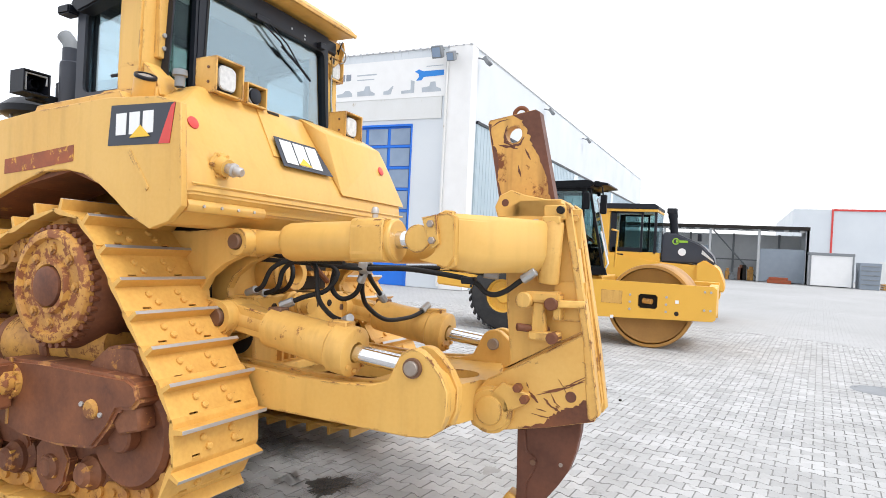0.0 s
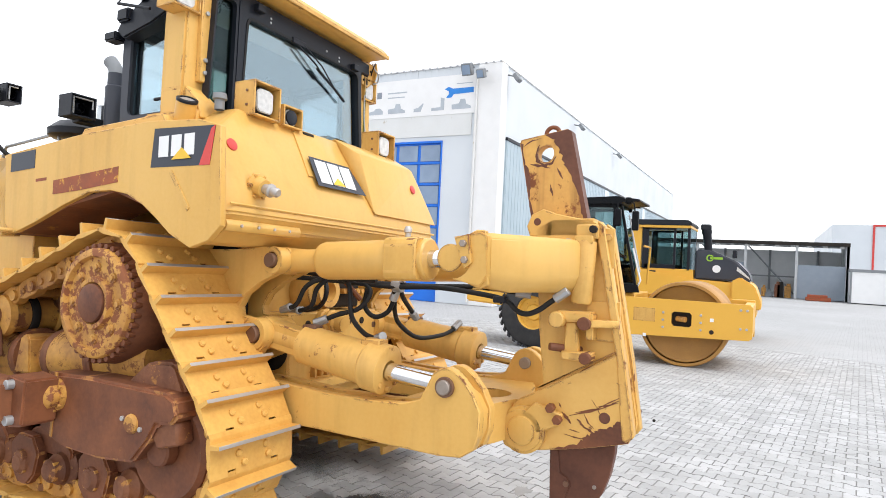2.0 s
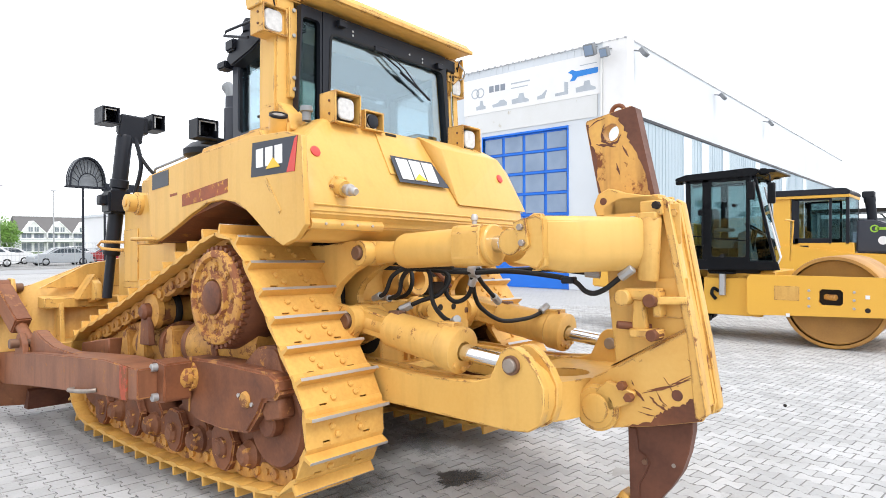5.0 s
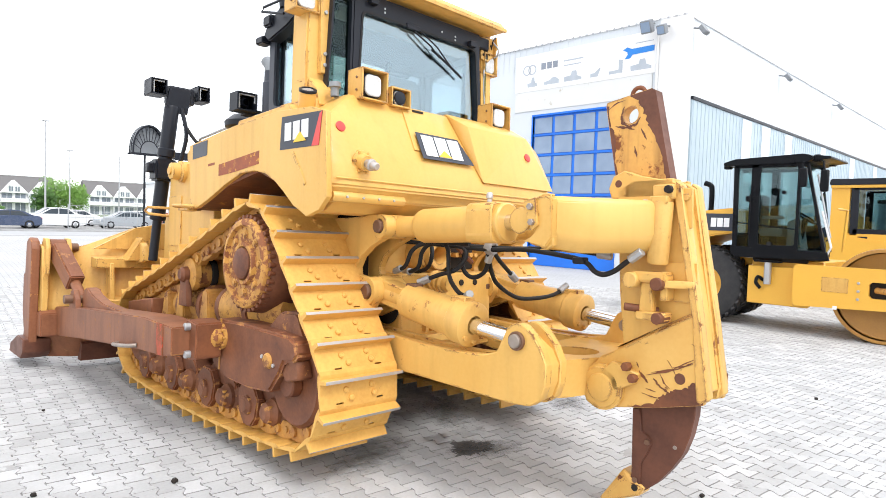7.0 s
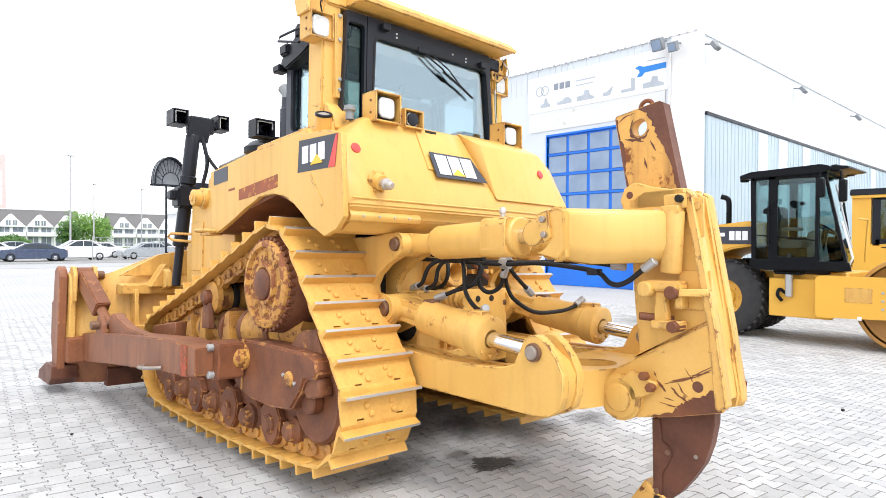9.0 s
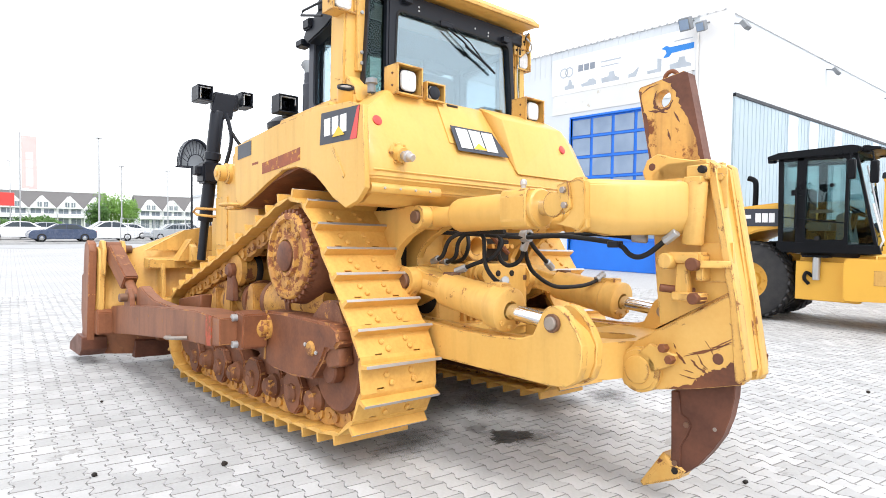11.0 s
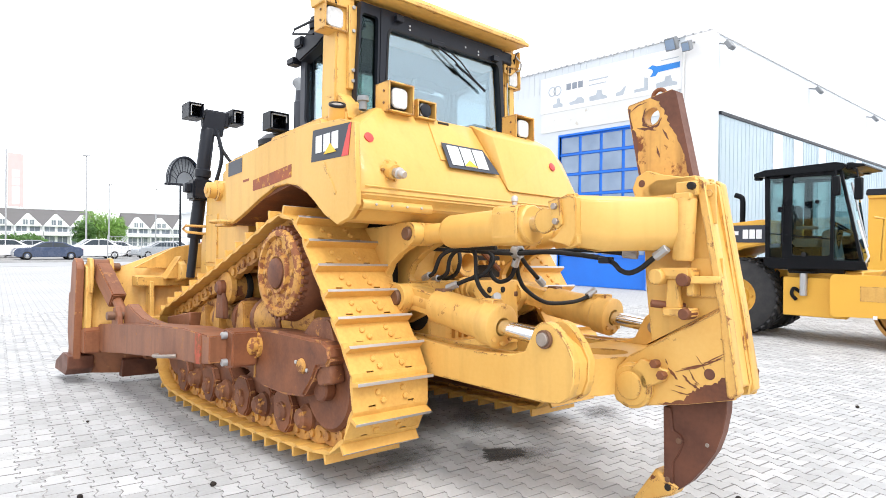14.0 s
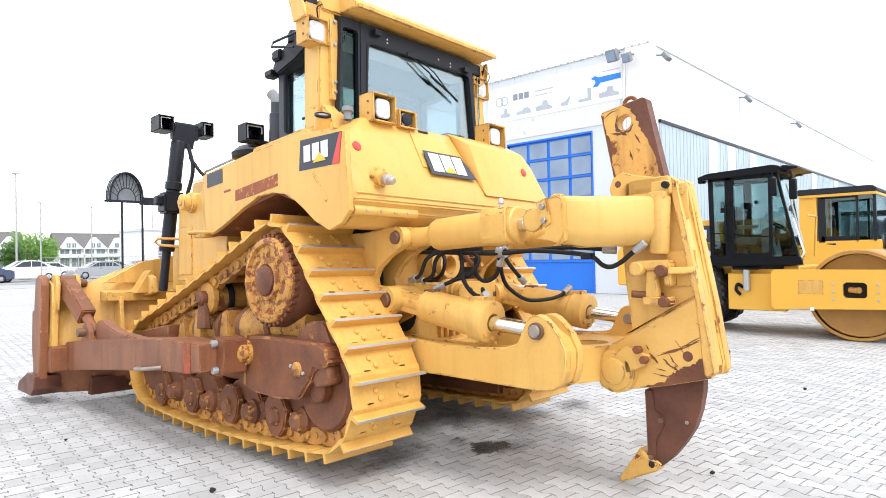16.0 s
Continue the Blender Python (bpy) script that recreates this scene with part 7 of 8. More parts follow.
    part("grab_rail", hose([(0.13, 0.62, 1.7), (0.08, 0.62, 1.7), (0.08, 0.62, 2.4), (0.13, 0.62, 2.4)], 0.014, 8, smooth=False), M_cabblack, cb)
    part("front_rail", hose([(0.22, -0.60, 1.38), (0.2, -0.66, 1.5), (0.2, -0.50, 2.1)], 0.018, 8, smooth=False), M_white, cb)
    st = part("seat", box(0.50, 0.95, 0.2, 0.60, 1.65, 1.8, 0.05, 2), M_interior, cb, "dark seat")
    part("seat_back", box(0.52, 0.93, 0.56, 0.70, 1.75, 2.4, 0.05, 2), M_seat, cb)
    part("console", prism([(0.12, 1.42), (0.12, 1.92), (-0.02, 1.98), (-0.12, 1.42)], "x", 0.50, 0.96, 0.03, 2), M_interior, cb, "dark console")
    part("arm_rest", box(0.42, 0.50, 0.16, 0.52, 1.96, 2.02, 0.02), M_grey, cb)
    part("under_frame", box(0.30, 1.10, -0.30, 0.60, 1.20, 1.30, 0.03), M_dark, cb)
    part("steering_column", rod((0.72, 0.0, 1.42), (0.72, -0.12, 2.0), 0.05, 10), M_cabblack, cb)
    part("steering_wheel", ring((0.72, -0.10, 1.99), (0.72, -0.12, 2.02), 0.2, 0.17, 24), M_cabblack, cb)
    # wheels and drum
    for x in (0.50, 1.62):
        tread_tyre(r, (x, 1.45, 0.715), 0.72, 0.56, 0.345, 30)
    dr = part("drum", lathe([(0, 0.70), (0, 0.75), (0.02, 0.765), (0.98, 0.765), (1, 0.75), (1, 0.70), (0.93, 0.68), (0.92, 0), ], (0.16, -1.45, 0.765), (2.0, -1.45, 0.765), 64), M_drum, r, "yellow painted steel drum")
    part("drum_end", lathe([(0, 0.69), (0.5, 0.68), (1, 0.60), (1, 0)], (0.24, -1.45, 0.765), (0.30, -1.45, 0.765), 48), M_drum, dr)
    hole = [(-1.60, 0.77), (-1.60, 0.95), (-1.56, 0.99), (-1.30, 0.99), (-1.26, 0.95), (-1.26, 0.77), (-1.30, 0.73), (-1.56, 0.73)]
    yk = bmesh.new()
    outer = [(-0.17, 0.55), (-0.17, 1.15), (-0.22, 1.20), (-2.52, 1.20), (-2.57, 1.15), (-2.57, 0.64), (-2.52, 0.59), (-0.22, 0.50)]
    vs = [yk.verts.new((0.0, *p)) for p in outer]
    hs = [yk.verts.new((0.0, *p)) for p in hole]
    es = [yk.edges.new((vs[i], vs[(i + 1) % 8])) for i in range(8)] + [yk.edges.new((hs[i], hs[(i + 1) % 8])) for i in range(8)]
    bmesh.ops.triangle_fill(yk, edges=es, use_beauty=True, use_dissolve=False)
    res = bmesh.ops.extrude_face_region(yk, geom=list(yk.faces))
    bmesh.ops.translate(yk, vec=(0.09, 0, 0), verts=[v for v in res["geom"] if isinstance(v, bmesh.types.BMVert)])
    bmesh.ops.recalc_face_normals(yk, faces=yk.faces)
    yo = part("drum_yoke", yk, M_rollyellow, r, "yellow drum frame plate with a window")
    # near-black sheet puts the shade behind the yoke's window into colour
    part("window_back", box(0.12, 0.14, -1.62, -1.24, 0.72, 1.0, 0), M_dark, yo)
    part("window_motor", rod((0.03, -1.5, 0.86), (0.12, -1.34, 0.86), 0.05, 12), M_gold, yo)
    part("drum_yoke_far", box(2.07, 2.16, -2.56, -0.15, 0.48, 1.2, 0.01), M_rollyellow, yo)
    part("front_bar", box(0.09, 2.07, -2.56, -2.40, 0.60, 1.16, 0.02), M_rollyellow, yo)
    part("rear_bar", box(0.09, 2.07, -0.40, -0.15, 0.48, 1.16, 0.02), M_rollyellow, yo)
    for y, z in ((-1.12, 0.96), (-1.12, 0.83), (-1.12, 0.70), (-1.75, 0.96), (-1.75, 0.83), (-1.75, 0.70), (-2.38, 1.1), (-2.48, 1.1), (-2.38, 0.78), (-2.48, 0.78)):
        part("yoke_bolt", rod((-0.012, y, z), (0.01, y, z), 0.022, 8), M_zinc, yo)
    part("reflector", box(-0.006, 0.0, -0.84, -0.78, 0.50, 0.56, 0), M_white, yo)
    part("reflector", box(-0.006, 0.0, -1.96, -1.90, 0.86, 0.92, 0), M_white, yo)
    part("faded_label", box(-0.004, 0.0, -0.98, -0.60, 0.78, 1.02, 0), M_worn, yo)
    # dark disc drawn for the shaded inside of a hole
    part("yoke_hole", rod((-0.004, -1.93, 0.68), (0.01, -1.93, 0.68), 0.04, 16), M_dark, yo)
    return r


M_glassgreen = glass("green_tinted_glass", (0.70, 0.81, 0.81), clear=0.92, mirror=0.06)
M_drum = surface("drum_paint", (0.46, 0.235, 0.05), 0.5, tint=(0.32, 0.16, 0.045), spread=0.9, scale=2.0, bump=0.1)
roller()


def hauler():
    h = thing("loader_tractor", "yellow machine with a tall cab and a dark sloping bonnet", "machine", pose(14.0, 0, 0))
    M_bonnet = M_decal
    part("chassis", prism([(2.6, 0.55), (2.6, 1.7), (0.5, 1.7), (-1.0, 1.5), (-2.35, 1.45), (-2.5, 1.2), (-2.5, 0.6)], "x", 0.15, 2.1, 0.04, 2), M_rollyellow, h, "yellow body panels")
    cb = part("cab_wall", prism([(0.55, 1.3), (0.45, 1.75), (-0.95, 1.75), (-0.98, 1.3)], "x", 0.22, 0.30, 0.015), M_rollyellow, h, "yellow cab lower wall")
    part("cab_wall", prism([(0.55, 1.3), (0.45, 1.75), (-0.95, 1.75), (-0.98, 1.3)], "x", 1.7, 1.78, 0.015), M_rollyellow, h)
    part("cab_back", prism([(0.80, 1.3), (0.80, 2.92), (0.40, 2.92), (0.42, 1.3)], "x", 0.2, 1.8, 0.02), M_rollyellow, cb)
    for y, hw in ((0.30, 0.08), (-0.46, 0.03), (-0.82, 0.035)):
        for x in (0.22, 1.72):
            part("cab_post", box(x, x + 0.06, y - hw, y + hw, 1.7, 2.9, 0.012), M_black, cb)
    for x in (0.24, 1.74):
        part("door_pane", box(x, x + 0.006, -0.42, 0.28, 1.85, 2.86, 0), M_glassgreen, cb)
        part("side_pane", box(x, x + 0.006, -0.80, -0.50, 1.75, 2.86, 0), M_glassgreen, cb)
        part("door_rail", box(x - 0.02, x + 0.02, -0.46, 0.32, 1.74, 1.86, 0.01), M_black, cb)
        part("door_rail", box(x - 0.02, x + 0.02, -0.46, 0.32, 2.80, 2.9, 0.01), M_black, cb)
    part("windscreen", box(0.3, 1.7, -0.85, -0.844, 1.75, 2.86, 0), M_glassgreen, cb)
    part("cab_roof", prism([(0.84, 2.92), (0.82, 3.07), (-0.80, 3.07), (-0.90, 2.98), (-0.87, 2.92)], "x", 0.12, 1.9, 0.03, 2), M_black, cb, "black cab roof")
    part("roof_band", prism([(0.80, 2.85), (0.80, 2.92), (-0.87, 2.92), (-0.87, 2.85)], "x", 0.14, 1.88, 0.01), M_rollyellow, cb)
    part("door_handle", box(0.20, 0.23, 0.0, 0.2, 1.62, 1.68, 0.01), M_black, cb)
    bn = part("bonnet", prism([(-0.98, 1.5), (-1.0, 2.30), (-1.35, 2.30), (-2.0, 2.02), (-2.30, 1.72), (-2.36, 1.5)], "x", 0.3, 1.9, 0.06, 3), M_bonnet, h, "dark slate bonnet with a green ring mark")
    part("ring_mark", ring((0.29, -1.35, 2.08), (0.302, -1.35, 2.08), 0.09, 0.06, 24), M_green, bn)
    part("mark_bar", box(0.29, 0.302, -1.66, -1.36, 2.05, 2.11, 0), M_green, bn)
    part("white_disc", lathe([(0, 0.10), (1, 0.10), (1, 0)], (0.30, -1.52, 1.80), (0.288, -1.52, 1.80), 24), M_white, bn)
    part("headlamp", prism([(-2.02, 1.88), (-2.30, 1.62), (-2.32, 1.56), (-2.0, 1.78)], "x", 0.285, 0.31, 0.004), M_lens, bn)
    part("exhaust", lathe([(0, 0.10), (0.75, 0.11), (0.8, 0.13), (1, 0.12), (1, 0)], (0.5, -1.3, 2.2), (0.5, -1.22, 2.88), 16), M_black, h, "black exhaust stack")
    part("exhaust_tip", box(0.38, 0.62, -1.34, -1.08, 2.82, 2.98, 0.04), M_black, h)
    part("rail_mirror", box(0.1, 0.3, -2.0, -1.9, 2.1, 2.3, 0.02), M_black, h)
    part("nose", prism([(-1.9, 0.9), (-1.9, 1.5), (-2.1, 1.62), (-2.45, 1.40), (-2.6, 1.0), (-2.6, 0.8)], "x", 0.05, 2.2, 0.05, 2), M_rollyellow, h)
    for y in (-1.5, 1.7):
        for x in (0.42, 1.85):
            tread_tyre(h, (x, y, 0.72), 0.72, 0.5, 0.34, 18)


M_green = surface("green_mark", (0.30, 0.55, 0.05), 0.5, bump=0.0)
hauler()


# ---- far side of the yard: open store, container, bin, white hall ----
M_storewall = surface("store_back_wall", (0.66, 0.67, 0.68), 0.7, tint=(0.55, 0.56, 0.57), bump=0.0)
M_slate = surface("blue_grey_panel", (0.25, 0.29, 0.34), 0.6, tint=(0.20, 0.235, 0.28), bump=0.0)


def open_store():
    s = thing("open_store", "long low open-fronted storage shed with a lean-to roof", "shed")
    part("roof", prism([(47.5, -7.5), (51.8, -7.5), (51.8, 9.0), (47.5, 9.0)], "z", 3.86, 4.06, 0.02), M_grey, s, "grey sheet roof")
    part("eave", box(47.4, 47.55, -7.5, 9.0, 3.84, 4.09, 0.01), M_dark, s)
    part("back_wall", box(51.4, 51.6, -7.3, 9.0, 0, 3.55, 0), M_storewall, s)
    part("end_wall", box(47.6, 51.6, -7.5, -7.3, 0, 3.85, 0), M_storewall, s)
    for y in (5.6, 2.3, -1.0, -4.3, -7.4):
        part("post", box(47.6, 47.78, y - 0.09, y + 0.09, 0, 3.85, 0.01), M_zinc, s)
    part("panel", box(47.75, 47.85, -7.4, -4.25, 0.05, 2.45, 0.01), M_slate, s, "blue-grey sheet panel")
    part("panel", box(47.75, 47.85, -0.9, 1.2, 0.9, 2.5, 0.01), M_slate, s)
    # solid pale blocks stand in for the strip of daylight under the eave
    for k in range(11):
        part("eave_gap", box(47.9, 47.95, -7.2 + 1.0 * k, -6.9 + 1.0 * k, 3.70, 3.84, 0), M_lens, s)
    part("brace", rod((50, -4.4, 0.1), (50, -1.1, 3.8), 0.06, 6), M_grey, s)
    for y in (4.0, 0.6, -2.6, -5.8):
        part("back_post", box(51.2, 51.38, y - 0.08, y + 0.08, 0, 3.6, 0.01), M_grey, s)
    part("brace", rod((50, -1.1, 0.1), (50, 2.2, 3.8), 0.06, 6), M_grey, s)
    part("shelf_rail", box(50.5, 50.6, -4.3, 2.3, 1.5, 1.6, 0), M_grey, s)


open_store()
rng = random.Random(5)
for k in range(16):
    y = -4.1 + 0.42 * k + rng.uniform(-0.1, 0.1)
    a, hgt = rng.uniform(0.25, 0.5), rng.uniform(0.25, 1.0)
    solid("storage_crate" if k % 2 else "scrap_part", merge(box(49, 49 + a, y, y + a, 0.0, hgt, 0.03), box(49.1, 49.4, y + 0.05, y + a * 0.7, hgt, hgt + 0.2, 0.03)), (M_gold, M_dark, M_rust, M_grey)[k % 4], "weathered bundle of spare parts under the shed roof", "spare part", group="stored spares")
solid("timber_stack", merge(box(46.3, 46.9, -6.4, -4.9, 0.0, 0.25, 0.02), box(46.4, 46.8, -6.2, -5.0, 0.25, 0.42, 0.02)), M_rednose, "low stack of reddish boards before the panel", "timber")
ct = thing("site_container", "white flat-roofed site container with a dark rim", "container")
part("box", box(46.0, 48.4, -10.0, -7.45, 0.05, 2.15, 0.02), M_white, ct)
part("rim", box(45.95, 48.45, -10.05, -7.4, 2.12, 2.31, 0.02), M_grey, ct)
for y in (-10.02, -7.52):
    part("corner_post", box(45.96, 46.06, y, y + 0.10, 0.0, 2.2, 0.01), M_grey, ct)
bn = thing("waste_bin", "grey ribbed steel waste container", "bin")
part("shell", prism([(-10.3, -0.012), (-10.3, 1.75), (-11.5, 1.75), (-11.4, -0.012)], "x", 45.5, 47.2, 0.03), M_slate, bn)
for k in range(5):
    part("rib", box(45.46, 45.5, -11.4, -10.35, 0.3 + 0.3 * k, 0.36 + 0.3 * k, 0.005), M_grey, bn)
solid("pallet_stack", merge(*[box(46, 47, -12.9, -11.7, 0.14 * k, 0.14 * k + 0.10, 0.01) for k in range(3)]), M_gold, "small stack of wooden pallets", "pallets")
wh = thing("white_hall", "white flat-roofed hall with red edge trim", "building")
part("wall", box(62, 90, -60, -7.4, 0, 6.4, 0), M_clad, wh)
part("trim", box(61.93, 62.0, -60, -10.42, 6.27, 6.45, 0), M_red, wh)
part("trim", box(61.93, 62.0, -10.57, -10.42, 0, 6.27, 0), M_red, wh)
part("grey_base", box(61.92, 62.0, -60, -14.2, 0, 1.9, 0), M_stain, wh)

# ---- street side: road, cars, fence, houses, trees ----
M_asphalt = surface("pale_street_concrete", (0.36, 0.365, 0.375), 0.85, tint=(0.30, 0.305, 0.31), scale=0.6, bump=0.0)
solid("road", prism([(-200, 40.5), (260, 40.5), (260, 47.5), (-200, 47.5)], "z", -0.012, 0.008, 0), M_asphalt, "pale grey concrete street", "road", kind="structure")
solid("kerb", prism([(-200, 47.5), (260, 47.5), (260, 47.75), (-200, 47.75)], "z", -0.1, 0.12, 0), M_paver, "pale concrete kerb", "kerb", kind="structure")
solid("car_park", prism([(-200, 47.75), (260, 47.75), (260, 90), (-200, 90)], "z", -0.1, 0.05, 0), M_bed, "grey gravel car park", "pavement", kind="structure")
solid("lawn", prism([(-300, 90), (400, 90), (400, 400), (-300, 400)], "z", -0.1, 0.06, 0), surface("grass", (0.07, 0.12, 0.03), 0.9, tint=(0.10, 0.13, 0.04), scale=0.2, bump=0.0), "mown green verge before the houses", "lawn", kind="structure")


def car(name, label, at, paint, tall=0.0, length=4.6):
    c = thing(name, label, "car", at)
    L = length / 2
    h = tall
    part("body", prism([(-L, 0.32), (-L + 0.02, 0.70 + h * 0.5), (-L + 0.25, 0.88 + h * 0.6), (-0.85, 0.98 + h * 0.7), (L - 0.25, 0.98 + h * 0.7), (L, 0.80 + h * 0.4), (L, 0.32), (L - 0.3, 0.22), (-L + 0.3, 0.22)], "y", -0.88, 0.88, 0.07, 3), paint, c)
    part("cabin", prism([(-1.25, 0.90 + h * 0.7), (-0.35, 1.37 + h), (0.25, 1.42 + h), (0.95, 1.37 + h), (1.85, 0.96 + h * 0.7)], "y", -0.76, 0.76, 0.06, 3), paint, c)
    for s in (-1, 1):
        part("side_window", prism([(-0.98, 0.97 + h * 0.7), (-0.32, 1.31 + h), (0.2, 1.35 + h), (0.2, 0.98 + h * 0.7)], "y", s * 0.735, s * 0.785, 0.01), M_carglass, c)
        part("side_window", prism([(0.27, 0.98 + h * 0.7), (0.27, 1.35 + h), (0.90, 1.31 + h), (1.45, 0.99 + h * 0.7)], "y", s * 0.735, s * 0.785, 0.01), M_carglass, c)
        for x in (-L + 0.85, L - 0.85):
            w = part("tyre", lathe([(0, 0.2), (0, 0.30), (0.1, 0.325), (0.9, 0.325), (1, 0.30), (1, 0.2)], (x, s * 0.70, 0.325), (x, s * 0.89, 0.325), 24), M_rubber, c)
            part("rim", lathe([(0, 0.21), (0.6, 0.20), (1, 0.05), (1, 0)], (x, s * 0.80, 0.325), (x, s * 0.895, 0.325), 16), M_zinc, w)
    part("windscreen", prism([(-1.22, 0.93 + h * 0.7), (-0.40, 1.36 + h), (-0.37, 1.35 + h), (-1.16, 0.92 + h * 0.7)], "y", -0.66, 0.66, 0.004), M_carglass, c)
    part("tail_lamp", box(L - 0.06, L + 0.005, -0.82, -0.55, 0.72, 0.86, 0.02), M_red, c)
    part("head_lamp", box(-L - 0.005, -L + 0.1, -0.84, -0.52, 0.62, 0.74, 0.02), M_lens, c)
    return c


M_carblue = surface("slate_blue_car_paint", (0.055, 0.078, 0.14), 0.25, coat=0.6, bump=0.0)
M_carwhite = surface("white_car_paint", (0.75, 0.76, 0.77), 0.3, coat=0.4, bump=0.0)
M_carsilver = surface("silver_car_paint", (0.42, 0.45, 0.48), 0.3, metal=0.3, coat=0.4, bump=0.0)
M_carred = surface("red_car_paint", (0.30, 0.03, 0.03), 0.3, coat=0.4, bump=0.0)
car("estate_car", "slate-blue estate car standing before the car park", pose(5.9, 53.2, 0.05), M_carblue)
for x, y, pm, tall, turn, lab in ((9.4, 55, M_carwhite, 0.25, 8, "white off-road car parked behind the fence"), (15.2, 56, M_carsilver, 0.1, 5, "silver car in the car park"), (3.6, 60, M_carwhite, 0.15, 4, "white car in the car park"), (-1.6, 58, M_carsilver, 0.1, 0, "silver car in the car park"),
                               (12.5, 62, M_carwhite, 0.1, 3, "white car in the car park"), (19.5, 58, M_carred, 0.1, 6, "dark red car in the car park"), (24, 57, M_carwhite, 0.2, 3, "white car in the car park"), (29, 60, M_carsilver, 0.1, 2, "silver car in the car park"), (6.4, 66, M_carsilver, 0.1, 2, "silver car in the car park"), (-6, 60, M_carwhite, 0.1, 2, "white car in the car park"), (20, 68, M_carwhite, 0.15, 2, "white car in the car park"), (33, 64, M_carwhite, 0.15, 2, "white car in the car park")):
    tagged(car("parked_car", lab, pose(x, y, 0.05, 0, 0, turn), pm, tall), group="cars in the car park")

fn = thing("mesh_fence", "grey wire-mesh fence with steel posts along the car park", "fence")
for k in range(13):
    part("post", rod((9.5 + 2.5 * k, 50.5, 0), (9.5 + 2.5 * k, 50.5, 2.0), 0.04, 8), M_zinc, fn)
for z in (0.1, 0.55, 1.0, 1.45, 1.9):
    part("rail", box(9.5, 39.7, 50.49, 50.51, z, z + 0.03, 0), M_zinc, fn)
part("mesh", merge(*[box(9.5 + 0.25 * k, 9.515 + 0.25 * k, 50.495, 50.505, 0.1, 1.92, 0) for k in range(120)]), M_zinc, fn)

M_roof = surface("dark_roof_tiles", (0.13, 0.125, 0.125), 0.8, tint=(0.17, 0.165, 0.165), scale=0.5, bump=0.0)
M_render = surface("white_render", (0.80, 0.81, 0.82), 0.8, tint=(0.73, 0.74, 0.75), scale=0.3, bump=0.0)


def row_houses(x0, units, y):
    wd = 5.6
    t = thing("row_houses", "white terraced houses with broad gables, balconies and dark roofs", "house", pose(x0, y, 0))
    n = units * wd
    part("wall", box(0, n, 0, 9, 0, 4.9, 0), M_render, t)
    part("roof", prism([(-0.5, 4.8), (4.5, 8.9), (9.5, 4.8)], "x", -0.3, n + 0.3, 0), M_roof, t)
    part("ridge", box(-0.3, n + 0.3, 4.3, 4.7, 8.8, 9.0, 0), M_storewall, t)
    part("balcony", box(0.1, n - 0.1, -1.2, 0, 2.55, 2.72, 0), M_render, t)
    part("balcony_rail", box(0.1, n - 0.1, -1.2, -1.12, 2.72, 3.45, 0), M_render, t)
    part("rail_line", box(0.1, n - 0.1, -1.22, -1.2, 3.10, 3.16, 0), M_signgrey, t)
    for u in range(units):
        a = u * wd
        part("gable", prism([(a + 0.3, 4.7), (a + 2.8, 7.35), (a + 5.3, 4.7)], "y", -0.65, 3.5, 0), M_render, t)
        part("gable_roof", merge(prism([(a + 0.05, 4.75), (a + 2.8, 7.65), (a + 2.8, 7.3), (a + 0.35, 4.65)], "y", -0.75, 4.0, 0), prism([(a + 5.55, 4.75), (a + 2.8, 7.65), (a + 2.8, 7.3), (a + 5.25, 4.65)], "y", -0.75, 4.0, 0)), M_render, t)
        for wx, wz, ww, wh_ in ((1.75, 5.05, 0.85, 1.1), (3.0, 5.05, 0.85, 1.1), (0.5, 3.5, 2.0, 1.1), (3.1, 3.5, 2.0, 1.1), (0.5, 0.3, 2.0, 2.1), (3.1, 0.3, 2.0, 2.1)):
            w = part("window", box(a + wx, a + wx + ww, -0.70 if wz > 5 else -0.04, -0.6 if wz > 5 else 0.02, wz, wz + wh_, 0), M_housepane, t)
            part("window_bar", box(a + wx + ww / 2 - 0.04, a + wx + ww / 2 + 0.04, -0.72 if wz > 5 else -0.06, -0.70 if wz > 5 else -0.04, wz, wz + wh_, 0), M_render, w)
        part("party_wall", box(a - 0.08, a + 0.08, -1.2, 0, 0, 4.8, 0), M_render, t)


M_housepane = surface("house_window_glass", (0.16, 0.19, 0.23), 0.15, tint=(0.28, 0.32, 0.36), spread=1.0, scale=0.4, bump=0.0)
row_houses(-21, 10, 168)
row_houses(42.5, 8, 170)


def leaf_mat(name, c):
    return surface(name, c, 0.7, tint=tuple(v * 1.7 for v in c), spread=1.0, scale=1.5, bump=0.0)


M_leaf = leaf_mat("light_green_leaves", (0.12, 0.23, 0.04))
M_leafdark = leaf_mat("dark_green_leaves", (0.06, 0.13, 0.03))
M_bark = surface("bark", (0.10, 0.075, 0.05), 0.9)


